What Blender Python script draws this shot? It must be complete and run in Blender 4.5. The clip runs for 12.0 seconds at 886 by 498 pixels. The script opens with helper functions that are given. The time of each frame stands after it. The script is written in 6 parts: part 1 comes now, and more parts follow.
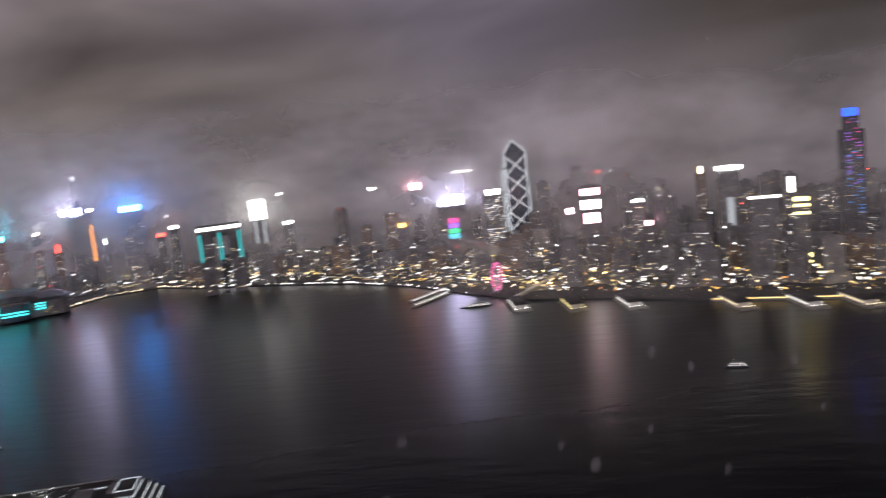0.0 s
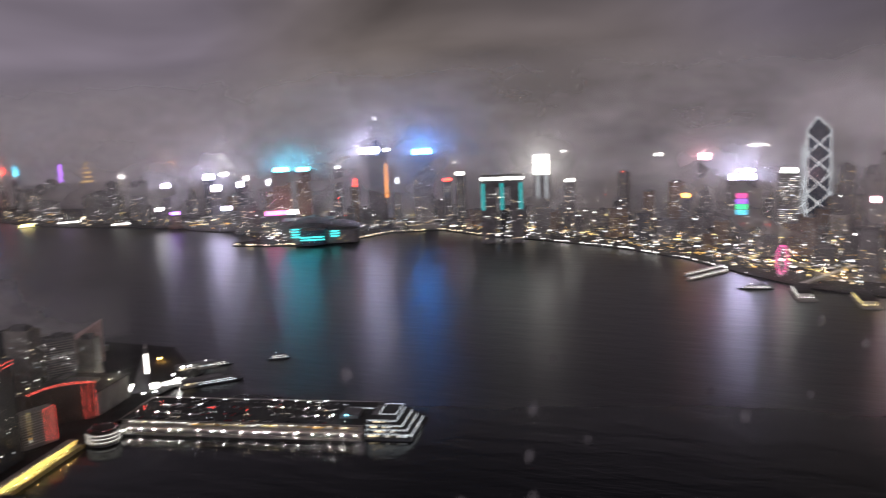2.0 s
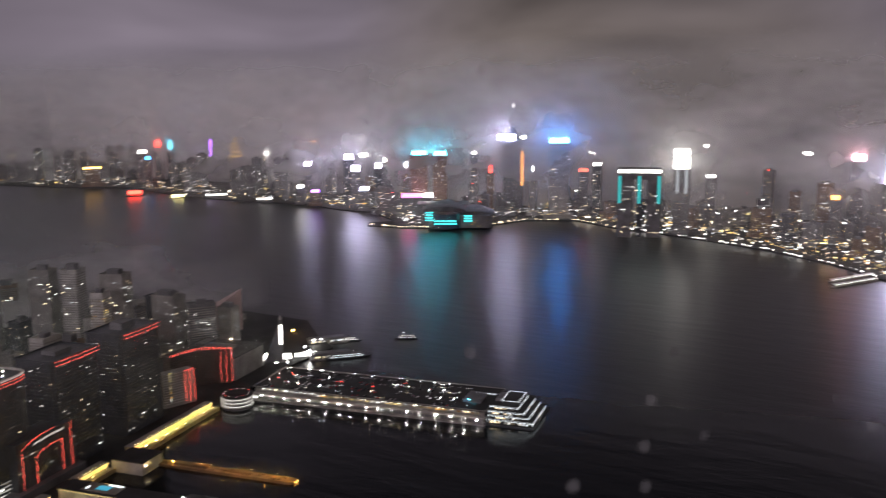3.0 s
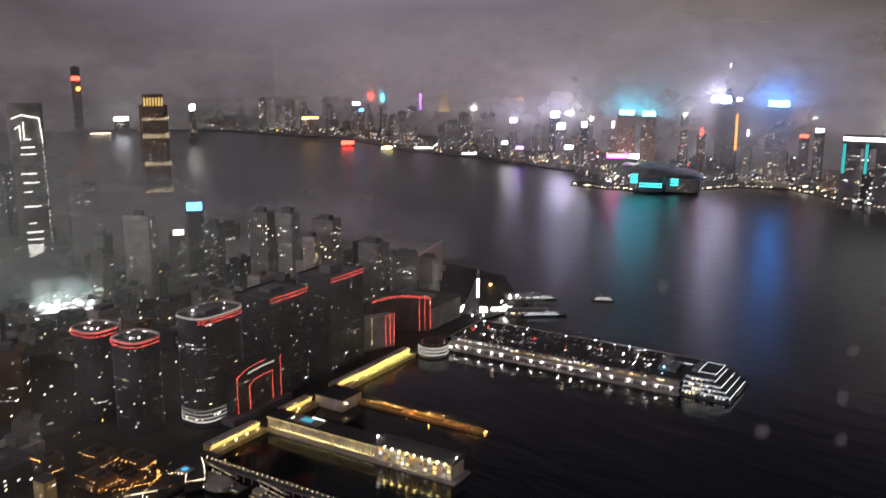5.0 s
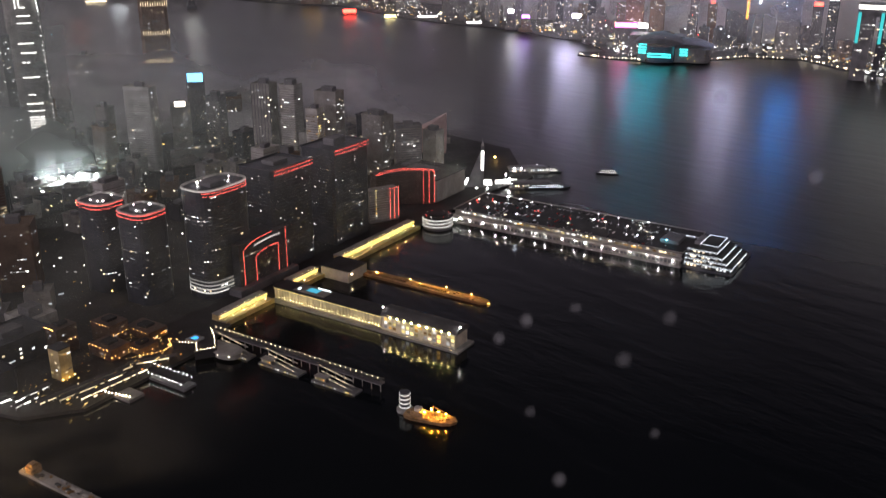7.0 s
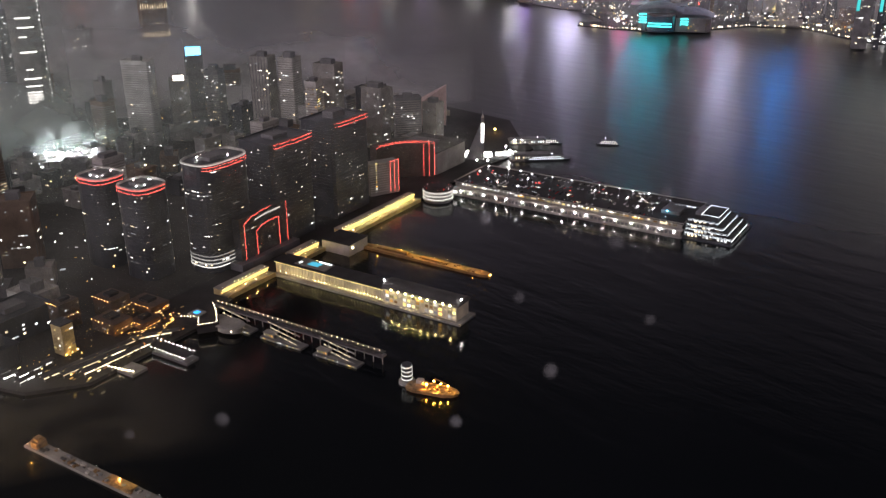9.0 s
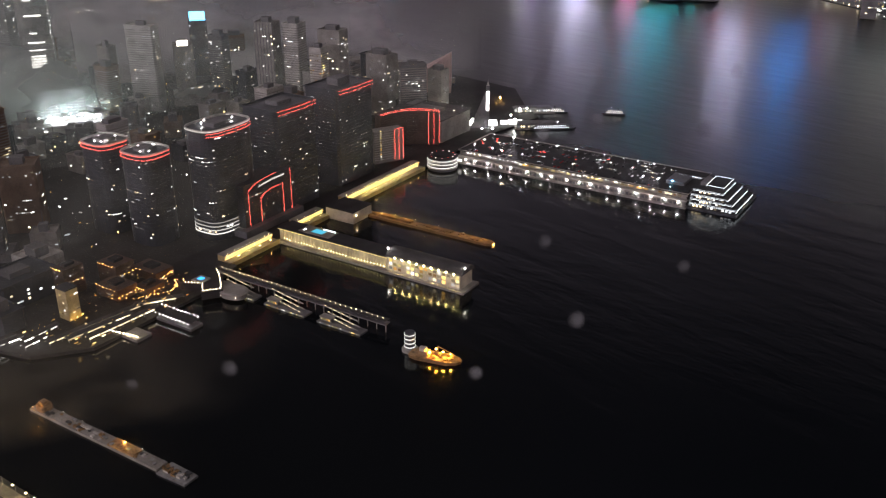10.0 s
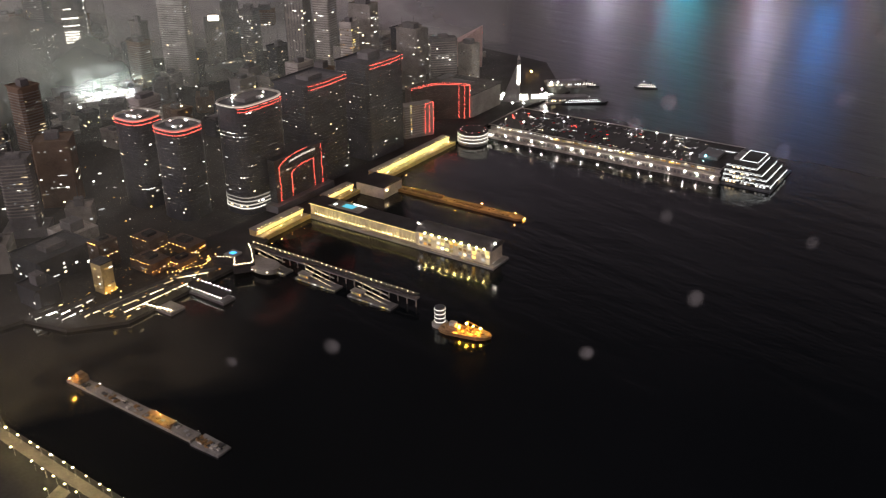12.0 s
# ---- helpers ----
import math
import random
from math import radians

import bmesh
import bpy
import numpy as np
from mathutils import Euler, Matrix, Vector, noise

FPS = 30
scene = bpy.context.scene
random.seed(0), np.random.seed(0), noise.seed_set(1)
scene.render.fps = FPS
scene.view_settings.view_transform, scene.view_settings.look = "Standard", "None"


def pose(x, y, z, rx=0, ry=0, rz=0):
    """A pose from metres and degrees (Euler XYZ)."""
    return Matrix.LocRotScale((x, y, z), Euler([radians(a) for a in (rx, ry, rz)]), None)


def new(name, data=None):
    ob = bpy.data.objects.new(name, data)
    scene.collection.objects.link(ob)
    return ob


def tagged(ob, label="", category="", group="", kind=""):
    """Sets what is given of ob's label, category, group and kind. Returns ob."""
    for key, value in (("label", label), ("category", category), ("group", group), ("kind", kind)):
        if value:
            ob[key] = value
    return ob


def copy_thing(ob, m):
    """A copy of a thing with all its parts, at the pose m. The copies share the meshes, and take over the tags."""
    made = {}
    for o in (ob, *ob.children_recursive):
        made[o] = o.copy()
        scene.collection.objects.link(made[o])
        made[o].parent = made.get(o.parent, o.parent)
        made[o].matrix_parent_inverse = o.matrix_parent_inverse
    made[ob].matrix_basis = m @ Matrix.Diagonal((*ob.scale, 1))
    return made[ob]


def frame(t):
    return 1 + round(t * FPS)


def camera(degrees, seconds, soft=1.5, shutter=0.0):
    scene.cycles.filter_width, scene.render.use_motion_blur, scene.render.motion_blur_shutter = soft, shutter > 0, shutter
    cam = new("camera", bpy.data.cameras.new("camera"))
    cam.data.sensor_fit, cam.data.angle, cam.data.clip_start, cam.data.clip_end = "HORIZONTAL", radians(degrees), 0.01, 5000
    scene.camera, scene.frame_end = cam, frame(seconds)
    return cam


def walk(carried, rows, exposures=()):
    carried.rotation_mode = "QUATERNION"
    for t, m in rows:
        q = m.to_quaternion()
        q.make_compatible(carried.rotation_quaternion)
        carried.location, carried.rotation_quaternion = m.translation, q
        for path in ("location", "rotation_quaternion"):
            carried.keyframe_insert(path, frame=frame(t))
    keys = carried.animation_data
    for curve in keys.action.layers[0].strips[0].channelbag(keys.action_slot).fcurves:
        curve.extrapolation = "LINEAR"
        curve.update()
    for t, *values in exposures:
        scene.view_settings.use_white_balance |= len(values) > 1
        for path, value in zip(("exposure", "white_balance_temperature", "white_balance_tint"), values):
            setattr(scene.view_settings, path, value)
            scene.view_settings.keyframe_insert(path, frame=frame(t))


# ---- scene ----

# The eye stands behind the glass of an observation deck 393 m above the harbour; x is east, y is north.
cam = camera(50.98, 12.0, soft=1.15, shutter=0.9)
GLASS = pose(0, 0, 393, 0, 0, 225)      # the deck's window: +y out through the glass, +x to the right of one who looks out
# seconds, yaw, pitch, roll, and how far the eye has moved along the window, up, and towards it
PATH = [(0.0, 186.873, -8.347, 6.567, 0.0024, 0.1027, 0.1457), (0.5, 191.63, -8.627, 5.808, 0.0047, 0.0947, 0.1196), (1.0, 196.665, -9.665, 4.615, 0.0125, 0.0857, 0.0911),
        (1.5, 200.577, -9.541, 3.246, 0.0131, 0.0887, 0.0626), (2.0, 204.645, -9.458, 2.387, 0.0162, 0.0935, 0.0375), (2.5, 209.453, -9.728, 1.379, 0.0136, 0.0954, 0.0233),
        (4.3, 221.63, -10.602, 0.0, 0.0126, 0.097, 0.0024), (4.5, 223.403, -10.843, 0.06, 0.0126, 0.0954, 0.0014), (5.0, 225.829, -12.561, -0.167, 0.0125, 0.0781, -0.0027),
        (5.5, 225.888, -14.624, -0.332, 0.0134, 0.0556, -0.0062), (6.0, 226.063, -17.83, -0.348, 0.0104, 0.0161, -0.0061), (6.5, 226.209, -19.241, -0.248, 0, 0, 0),
        (7.0, 226.089, -20.394, -0.137, -0.0097, -0.016, 0.0056), (7.2, 226.053, -20.857, -0.1, -0.009, -0.024, 0.0066), (9.0, 225.97, -22.078, 0.3, 0.0017, -0.0886, 0.0133),
        (9.5, 226.261, -23.32, 0.187, -0.0041, -0.113, 0.0233), (10.0, 226.382, -24.021, -0.067, -0.0105, -0.1204, 0.0417), (10.5, 226.561, -24.479, -0.095, -0.0244, -0.1254, 0.0591),
        (11.0, 226.811, -25.479, 0.221, -0.0417, -0.1325, 0.07), (11.5, 227.443, -25.65, 0.265, -0.0551, -0.1325, 0.0689), (12.0, 228.118, -25.556, 0.603, -0.0648, -0.1297, 0.0613)]
walk(cam, [(t, pose(*(GLASS @ Vector((a, c, b))), 90 + pitch, roll, yaw)) for t, yaw, pitch, roll, a, b, c in PATH],
     exposures=[(0.0, 0.13, 6500, 10), (4.5, 0.15, 6650, 10), (7.0, 0.45, 6500, 10), (9.0, 0.62, 6600, 10), (10.0, 0.66, 6600, 10), (12.0, 0.80, 7200, 10)])

# ---- world: low night cloud lit from below by the city ----
world = bpy.data.worlds.new("night_sky")
scene.world = world
world.use_nodes = True
wn, wl = world.node_tree.nodes, world.node_tree.links
wn.clear()


def wnode(kind, **values):
    n = wn.new(kind)
    for k, v in values.items():
        n.inputs[k].default_value = v
    return n


w_out = wnode("ShaderNodeOutputWorld")
w_bg = wnode("ShaderNodeBackground", Strength=1.0)
w_tc = wnode("ShaderNodeTexCoord")
w_map = wnode("ShaderNodeMapping", Scale=(1.0, 1.0, 2.6))
w_noise = wnode("ShaderNodeTexNoise", Scale=3.2, Detail=3.5, Roughness=0.45, Distortion=0.5)
w_ramp = wn.new("ShaderNodeValToRGB")
w_ramp.color_ramp.elements[0].position, w_ramp.color_ramp.elements[0].color = 0.30, (0.082, 0.074, 0.077, 1)
w_ramp.color_ramp.elements[1].position, w_ramp.color_ramp.elements[1].color = 0.70, (0.235, 0.214, 0.222, 1)
w_sep = wnode("ShaderNodeSeparateXYZ")
w_high = wn.new("ShaderNodeValToRGB")          # brightest low over the city, dark overhead
els = w_high.color_ramp.elements
els[0].position, els[0].color = 0.0, (0.9, 0.9, 0.93, 1)
els[1].position, els[1].color = 1.0, (0.85, 0.85, 0.85, 1)
# the band round 0.15 to 0.24 is out of view, raised to brighten the water
for at_z, v in ((0.05, 1.0), (0.10, 1.0), (0.15, 1.8), (0.24, 1.65), (0.34, 0.66), (0.50, 0.12), (0.70, 0.20)):
    e = els.new(at_z)
    e.color = (v, v * 0.965, v * 1.04, 1)
w_mul = wn.new("ShaderNodeMix")
w_mul.data_type, w_mul.blend_type = "RGBA", "MULTIPLY"
w_mul.inputs[0].default_value = 1.0
wl.new(w_tc.outputs["Generated"], w_map.inputs["Vector"])
wl.new(w_map.outputs["Vector"], w_noise.inputs["Vector"])
wl.new(w_noise.outputs["Fac"], w_ramp.inputs["Fac"])
wl.new(w_tc.outputs["Generated"], w_sep.inputs["Vector"])
wl.new(w_sep.outputs["Z"], w_high.inputs["Fac"])
wl.new(w_ramp.outputs["Color"], w_mul.inputs[6])
wl.new(w_high.outputs["Color"], w_mul.inputs[7])
w_north = wnode("ShaderNodeMapRange")           # unseen northern sky raised up to ninefold to brighten walls facing it
for k_, v_ in (("From Min", -0.35), ("From Max", 0.75), ("To Min", 1.0), ("To Max", 9.0)):
    w_north.inputs[k_].default_value = v_
wl.new(w_sep.outputs["Y"], w_north.inputs["Value"])
w_west = wnode("ShaderNodeMapRange")            # darker cloud over the western channel
for k_, v_ in (("From Min", -0.25), ("From Max", 0.80), ("To Min", 0.34), ("To Max", 1.05)):
    w_west.inputs[k_].default_value = v_
w_gain = wn.new("ShaderNodeMath")
w_gain.operation = "MULTIPLY"
wl.new(w_sep.outputs["X"], w_west.inputs["Value"])
wl.new(w_north.outputs["Result"], w_gain.inputs[0])
wl.new(w_west.outputs["Result"], w_gain.inputs[1])
w_east = wnode("ShaderNodeMapRange")            # a dark bank of cloud far east
for k_, v_ in (("From Min", 0.78), ("From Max", 0.93), ("To Min", 1.0), ("To Max", 0.5)):
    w_east.inputs[k_].default_value = v_
w_gain2 = wn.new("ShaderNodeMath")
w_gain2.operation = "MULTIPLY"
wl.new(w_sep.outputs["X"], w_east.inputs["Value"])
wl.new(w_gain.outputs[0], w_gain2.inputs[0])
wl.new(w_east.outputs["Result"], w_gain2.inputs[1])
wl.new(w_gain2.outputs[0], w_bg.inputs["Strength"])
w_tint = wnode("ShaderNodeTexNoise", Scale=1.7, Detail=1.0)   # brownish and violet stretches of cloud
w_hue = wn.new("ShaderNodeValToRGB")
w_hue.color_ramp.elements[0].position, w_hue.color_ramp.elements[0].color = 0.36, (1.06, 1.0, 0.84, 1)
w_hue.color_ramp.elements[1].position, w_hue.color_ramp.elements[1].color = 0.60, (1.0, 0.97, 1.08, 1)
w_mul2 = wn.new("ShaderNodeMix")
w_mul2.data_type, w_mul2.blend_type = "RGBA", "MULTIPLY"
w_mul2.inputs[0].default_value = 1.0
wl.new(w_tc.outputs["Generated"], w_tint.inputs["Vector"])
wl.new(w_tint.outputs["Fac"], w_hue.inputs["Fac"])
wl.new(w_mul.outputs[2], w_mul2.inputs[6])
wl.new(w_hue.outputs["Color"], w_mul2.inputs[7])
wl.new(w_mul2.outputs[2], w_bg.inputs["Color"])
wl.new(w_bg.outputs["Background"], w_out.inputs["Surface"])


# ---- materials ----
def mat_nodes(name):
    m = bpy.data.materials.new(name)
    m.use_nodes = True
    nt = m.node_tree
    bsdf = next(n for n in nt.nodes if n.type == "BSDF_PRINCIPLED")
    return m, nt, bsdf


def surface(name, colour, rough=0.8, metal=0.0, vary=0.35, scale=0.15, fine=2.0, bump=0.3, spec=0.4):
    """A surface with stains at a large scale and grain at a fine one, in metres."""
    m, nt, bsdf = mat_nodes(name)
    n, l = nt.nodes, nt.links
    tc = n.new("ShaderNodeTexCoord")
    big, small = n.new("ShaderNodeTexNoise"), n.new("ShaderNodeTexNoise")
    big.inputs["Scale"].default_value, big.inputs["Detail"].default_value = scale, 4
    small.inputs["Scale"].default_value, small.inputs["Detail"].default_value = fine, 3
    add = n.new("ShaderNodeMath")
    add.operation = "MULTIPLY_ADD"
    add.inputs[1].default_value = 0.4
    l.new(tc.outputs["Object"], big.inputs["Vector"])
    l.new(tc.outputs["Object"], small.inputs["Vector"])
    l.new(small.outputs["Fac"], add.inputs[0])
    l.new(big.outputs["Fac"], add.inputs[2])
    ramp = n.new("ShaderNodeValToRGB")
    lo, hi = 1 - vary, 1 + vary
    ramp.color_ramp.elements[0].position, ramp.color_ramp.elements[1].position = 0.45, 0.95
    ramp.color_ramp.elements[0].color = tuple(min(1, c * lo) for c in colour) + (1,)
    ramp.color_ramp.elements[1].color = tuple(min(1, c * hi) for c in colour) + (1,)
    l.new(add.outputs[0], ramp.inputs["Fac"])
    l.new(ramp.outputs["Color"], bsdf.inputs["Base Color"])
    bsdf.inputs["Roughness"].default_value, bsdf.inputs["Metallic"].default_value = rough, metal
    bsdf.inputs["Specular IOR Level"].default_value = spec
    if bump:
        b = n.new("ShaderNodeBump")
        b.inputs["Strength"].default_value, b.inputs["Distance"].default_value = bump, 0.1
        l.new(small.outputs["Fac"], b.inputs["Height"])
        l.new(b.outputs["Normal"], bsdf.inputs["Normal"])
    return m


def lamp_mat(name, colour, strength, lights=True):
    """A surface that gives off light: a lamp, a sign, a lit pane."""
    m, nt, bsdf = mat_nodes(name)
    bsdf.inputs["Base Color"].default_value = (0.05, 0.05, 0.05, 1)
    bsdf.inputs["Emission Color"].default_value = (*colour, 1)
    bsdf.inputs["Emission Strength"].default_value = strength
    if not lights:
        m.cycles.emission_sampling = "NONE"
    return m


def pane_mat(name, stops, low, high):
    """Lit panes whose colour and strength differ from pane to pane."""
    m, nt, bsdf = mat_nodes(name)
    n, l = nt.nodes, nt.links
    geo = n.new("ShaderNodeNewGeometry")
    ramp = n.new("ShaderNodeValToRGB")
    ramp.color_ramp.interpolation = "CONSTANT"
    e = ramp.color_ramp.elements
    e[0].position, e[0].color = 0, (*stops[0], 1)
    e[1].position, e[1].color = 1 / len(stops), (*stops[1], 1)
    for i, c in enumerate(stops[2:], 2):
        k = e.new(i / len(stops))
        k.color = (*c, 1)
    white = n.new("ShaderNodeTexWhiteNoise")
    white.noise_dimensions = "1D"
    l.new(geo.outputs["Random Per Island"], white.inputs["W"])
    power = n.new("ShaderNodeMath")
    power.operation, power.inputs[1].default_value = "POWER", 3.0
    l.new(white.outputs["Value"], power.inputs[0])
    rng = n.new("ShaderNodeMapRange")
    rng.inputs["To Min"].default_value, rng.inputs["To Max"].default_value = low, high
    l.new(power.outputs[0], rng.inputs["Value"])
    l.new(geo.outputs["Random Per Island"], ramp.inputs["Fac"])
    l.new(ramp.outputs["Color"], bsdf.inputs["Emission Color"])
    l.new(rng.outputs["Result"], bsdf.inputs["Emission Strength"])
    bsdf.inputs["Base Color"].default_value = (0.03, 0.03, 0.03, 1)
    m.cycles.emission_sampling = "NONE"
    return m


def water_mat():
    m, nt, bsdf = mat_nodes("harbour_water")
    n, l = nt.nodes, nt.links
    tc = n.new("ShaderNodeTexCoord")
    swell, chop = n.new("ShaderNodeTexNoise"), n.new("ShaderNodeTexNoise")
    mp = n.new("ShaderNodeMapping")
    mp.inputs["Rotation"].default_value = (0, 0, radians(25))
    mp.inputs["Scale"].default_value = (0.35, 1.0, 1.0)
    swell.inputs["Scale"].default_value, swell.inputs["Detail"].default_value = 0.035, 3
    chop.inputs["Scale"].default_value, chop.inputs["Detail"].default_value = 0.22, 3
    l.new(tc.outputs["Object"], mp.inputs["Vector"])
    l.new(mp.outputs["Vector"], swell.inputs["Vector"])
    l.new(mp.outputs["Vector"], chop.inputs["Vector"])
    b1, b2 = n.new("ShaderNodeBump"), n.new("ShaderNodeBump")
    b1.inputs["Strength"].default_value, b1.inputs["Distance"].default_value = 0.45, 1.6
    b2.inputs["Strength"].default_value, b2.inputs["Distance"].default_value = 0.40, 0.35
    l.new(swell.outputs["Fac"], b1.inputs["Height"])
    l.new(chop.outputs["Fac"], b2.inputs["Height"])
    l.new(b1.outputs["Normal"], b2.inputs["Normal"])
    l.new(b2.outputs["Normal"], bsdf.inputs["Normal"])
    patch = n.new("ShaderNodeTexNoise")            # ruffled in mid-channel, smooth in the lee of the piers
    patch.inputs["Scale"].default_value, patch.inputs["Detail"].default_value = 0.006, 3
    l.new(tc.outputs["Object"], patch.inputs["Vector"])
    south = n.new("ShaderNodeVectorMath")          # metres south along the quay
    south.operation = "DOT_PRODUCT"
    south.inputs[1].default_value = (0.242, -0.970, 0)
    l.new(tc.outputs["Object"], south.inputs[0])
    drift = n.new("ShaderNodeMath")
    drift.operation, drift.inputs[1].default_value = "MULTIPLY_ADD", 160
    l.new(patch.outputs["Fac"], drift.inputs[0])
    l.new(south.outputs["Value"], drift.inputs[2])
    rr = n.new("ShaderNodeMapRange")
    rr.interpolation_type = "SMOOTHSTEP"
    for k, v in (("From Min", 980), ("From Max", 1330), ("To Min", 0.14), ("To Max", 0.33)):
        rr.inputs[k].default_value = v
    l.new(drift.outputs[0], rr.inputs["Value"])
    l.new(rr.outputs["Result"], bsdf.inputs["Roughness"])
    bsdf.inputs["Base Color"].default_value = (0.004, 0.006, 0.008, 1)
    bsdf.inputs["IOR"].default_value = 1.33
    return m


def mist_mat(name, stops, patch, drift, fade=None, tint=(0.9, 0.9, 0.9)):
    """Sheet in place of misty haze: mostly clear, the rest scatters what light falls on it from either side."""
    m, nt, bsdf = mat_nodes(name)
    n, l = nt.nodes, nt.links
    n.remove(bsdf)
    out = next(k for k in n if k.type == "OUTPUT_MATERIAL")
    tc, sep, noi = n.new("ShaderNodeTexCoord"), n.new("ShaderNodeSeparateXYZ"), n.new("ShaderNodeTexNoise")
    mp = n.new("ShaderNodeMapping")
    mp.inputs["Scale"].default_value = (1, 1, 2.2)
    mp.inputs["Location"].default_value = (drift, 0, 0)
    noi.inputs["Scale"].default_value, noi.inputs["Detail"].default_value = 1 / patch, 4
    l.new(tc.outputs["Object"], sep.inputs["Vector"])
    l.new(tc.outputs["Object"], mp.inputs["Vector"])
    l.new(mp.outputs["Vector"], noi.inputs["Vector"])
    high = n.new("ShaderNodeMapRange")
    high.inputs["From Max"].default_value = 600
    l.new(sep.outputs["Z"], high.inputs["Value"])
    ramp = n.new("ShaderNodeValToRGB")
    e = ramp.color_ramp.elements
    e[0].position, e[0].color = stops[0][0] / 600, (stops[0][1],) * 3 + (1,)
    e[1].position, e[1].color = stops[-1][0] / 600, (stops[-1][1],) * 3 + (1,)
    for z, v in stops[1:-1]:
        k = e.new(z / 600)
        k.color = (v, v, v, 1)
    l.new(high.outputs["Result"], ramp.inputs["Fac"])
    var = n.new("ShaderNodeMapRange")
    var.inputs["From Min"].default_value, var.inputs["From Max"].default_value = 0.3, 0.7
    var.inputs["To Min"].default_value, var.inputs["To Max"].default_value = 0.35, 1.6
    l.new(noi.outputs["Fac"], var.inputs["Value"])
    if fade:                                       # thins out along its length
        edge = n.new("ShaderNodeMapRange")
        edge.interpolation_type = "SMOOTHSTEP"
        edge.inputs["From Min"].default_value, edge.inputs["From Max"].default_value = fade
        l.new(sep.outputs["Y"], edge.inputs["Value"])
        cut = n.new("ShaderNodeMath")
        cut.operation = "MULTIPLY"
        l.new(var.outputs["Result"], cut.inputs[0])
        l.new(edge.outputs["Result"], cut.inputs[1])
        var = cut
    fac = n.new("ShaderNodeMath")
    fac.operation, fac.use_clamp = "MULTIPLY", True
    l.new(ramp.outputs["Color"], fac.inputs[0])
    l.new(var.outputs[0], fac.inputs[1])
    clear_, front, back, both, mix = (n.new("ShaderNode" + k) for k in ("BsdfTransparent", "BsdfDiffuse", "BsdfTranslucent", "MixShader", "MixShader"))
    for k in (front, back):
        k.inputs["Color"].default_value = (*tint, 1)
    both.inputs[0].default_value = 0.35
    l.new(front.outputs[0], both.inputs[1])
    l.new(back.outputs[0], both.inputs[2])
    l.new(fac.outputs[0], mix.inputs[0])
    l.new(clear_.outputs[0], mix.inputs[1])
    l.new(both.outputs[0], mix.inputs[2])
    l.new(mix.outputs[0], out.inputs["Surface"])
    return m


def halo_mat(name, radius):
    """A round patch that imitates a sign's halo, densest in the middle and gone at its edge."""
    m, nt, bsdf = mat_nodes(name)
    n, l = nt.nodes, nt.links
    n.remove(bsdf)
    out = next(k for k in n if k.type == "OUTPUT_MATERIAL")
    tc, size, noi = n.new("ShaderNodeTexCoord"), n.new("ShaderNodeVectorMath"), n.new("ShaderNodeTexNoise")
    size.operation = "LENGTH"
    noi.inputs["Scale"].default_value, noi.inputs["Detail"].default_value = 0.014, 3
    l.new(tc.outputs["Object"], size.inputs[0])
    l.new(tc.outputs["Object"], noi.inputs["Vector"])
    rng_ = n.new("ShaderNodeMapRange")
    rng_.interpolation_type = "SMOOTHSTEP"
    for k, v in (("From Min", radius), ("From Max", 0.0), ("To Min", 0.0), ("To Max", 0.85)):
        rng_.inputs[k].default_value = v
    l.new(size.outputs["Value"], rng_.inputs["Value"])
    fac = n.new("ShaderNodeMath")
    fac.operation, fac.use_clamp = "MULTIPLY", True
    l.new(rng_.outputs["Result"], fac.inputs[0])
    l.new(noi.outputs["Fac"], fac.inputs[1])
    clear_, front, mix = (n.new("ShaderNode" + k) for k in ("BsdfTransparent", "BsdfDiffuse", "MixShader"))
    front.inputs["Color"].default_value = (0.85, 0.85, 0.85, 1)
    l.new(fac.outputs[0], mix.inputs[0])
    l.new(clear_.outputs[0], mix.inputs[1])
    l.new(front.outputs[0], mix.inputs[2])
    l.new(mix.outputs[0], out.inputs["Surface"])
    return m


WATER = water_mat()
# amber lamplight put into the base colour of decks and deckhouses
AMBER_LIT = surface("amber_lit_colour", (0.34, 0.22, 0.11), 0.8, vary=0.6, scale=0.25, fine=0.9)
HALO = halo_mat("halo_disc", 190.0)
# tints put the greenish or brownish cast of nearby light into the haze
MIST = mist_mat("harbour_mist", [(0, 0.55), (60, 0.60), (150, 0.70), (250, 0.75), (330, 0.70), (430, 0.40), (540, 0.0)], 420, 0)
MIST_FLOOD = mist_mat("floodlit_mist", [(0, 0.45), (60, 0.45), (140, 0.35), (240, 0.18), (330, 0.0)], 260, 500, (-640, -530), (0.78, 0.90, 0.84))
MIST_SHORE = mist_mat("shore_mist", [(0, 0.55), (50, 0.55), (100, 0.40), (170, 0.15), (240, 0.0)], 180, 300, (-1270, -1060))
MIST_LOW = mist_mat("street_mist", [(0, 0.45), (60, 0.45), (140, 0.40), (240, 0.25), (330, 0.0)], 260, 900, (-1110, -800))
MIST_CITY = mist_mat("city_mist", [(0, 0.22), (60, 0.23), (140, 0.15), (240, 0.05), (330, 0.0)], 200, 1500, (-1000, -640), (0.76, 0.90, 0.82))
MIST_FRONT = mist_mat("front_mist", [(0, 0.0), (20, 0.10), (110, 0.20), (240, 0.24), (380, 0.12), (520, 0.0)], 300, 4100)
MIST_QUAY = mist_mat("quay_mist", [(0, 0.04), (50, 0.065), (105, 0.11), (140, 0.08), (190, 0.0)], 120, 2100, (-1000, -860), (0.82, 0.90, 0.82))
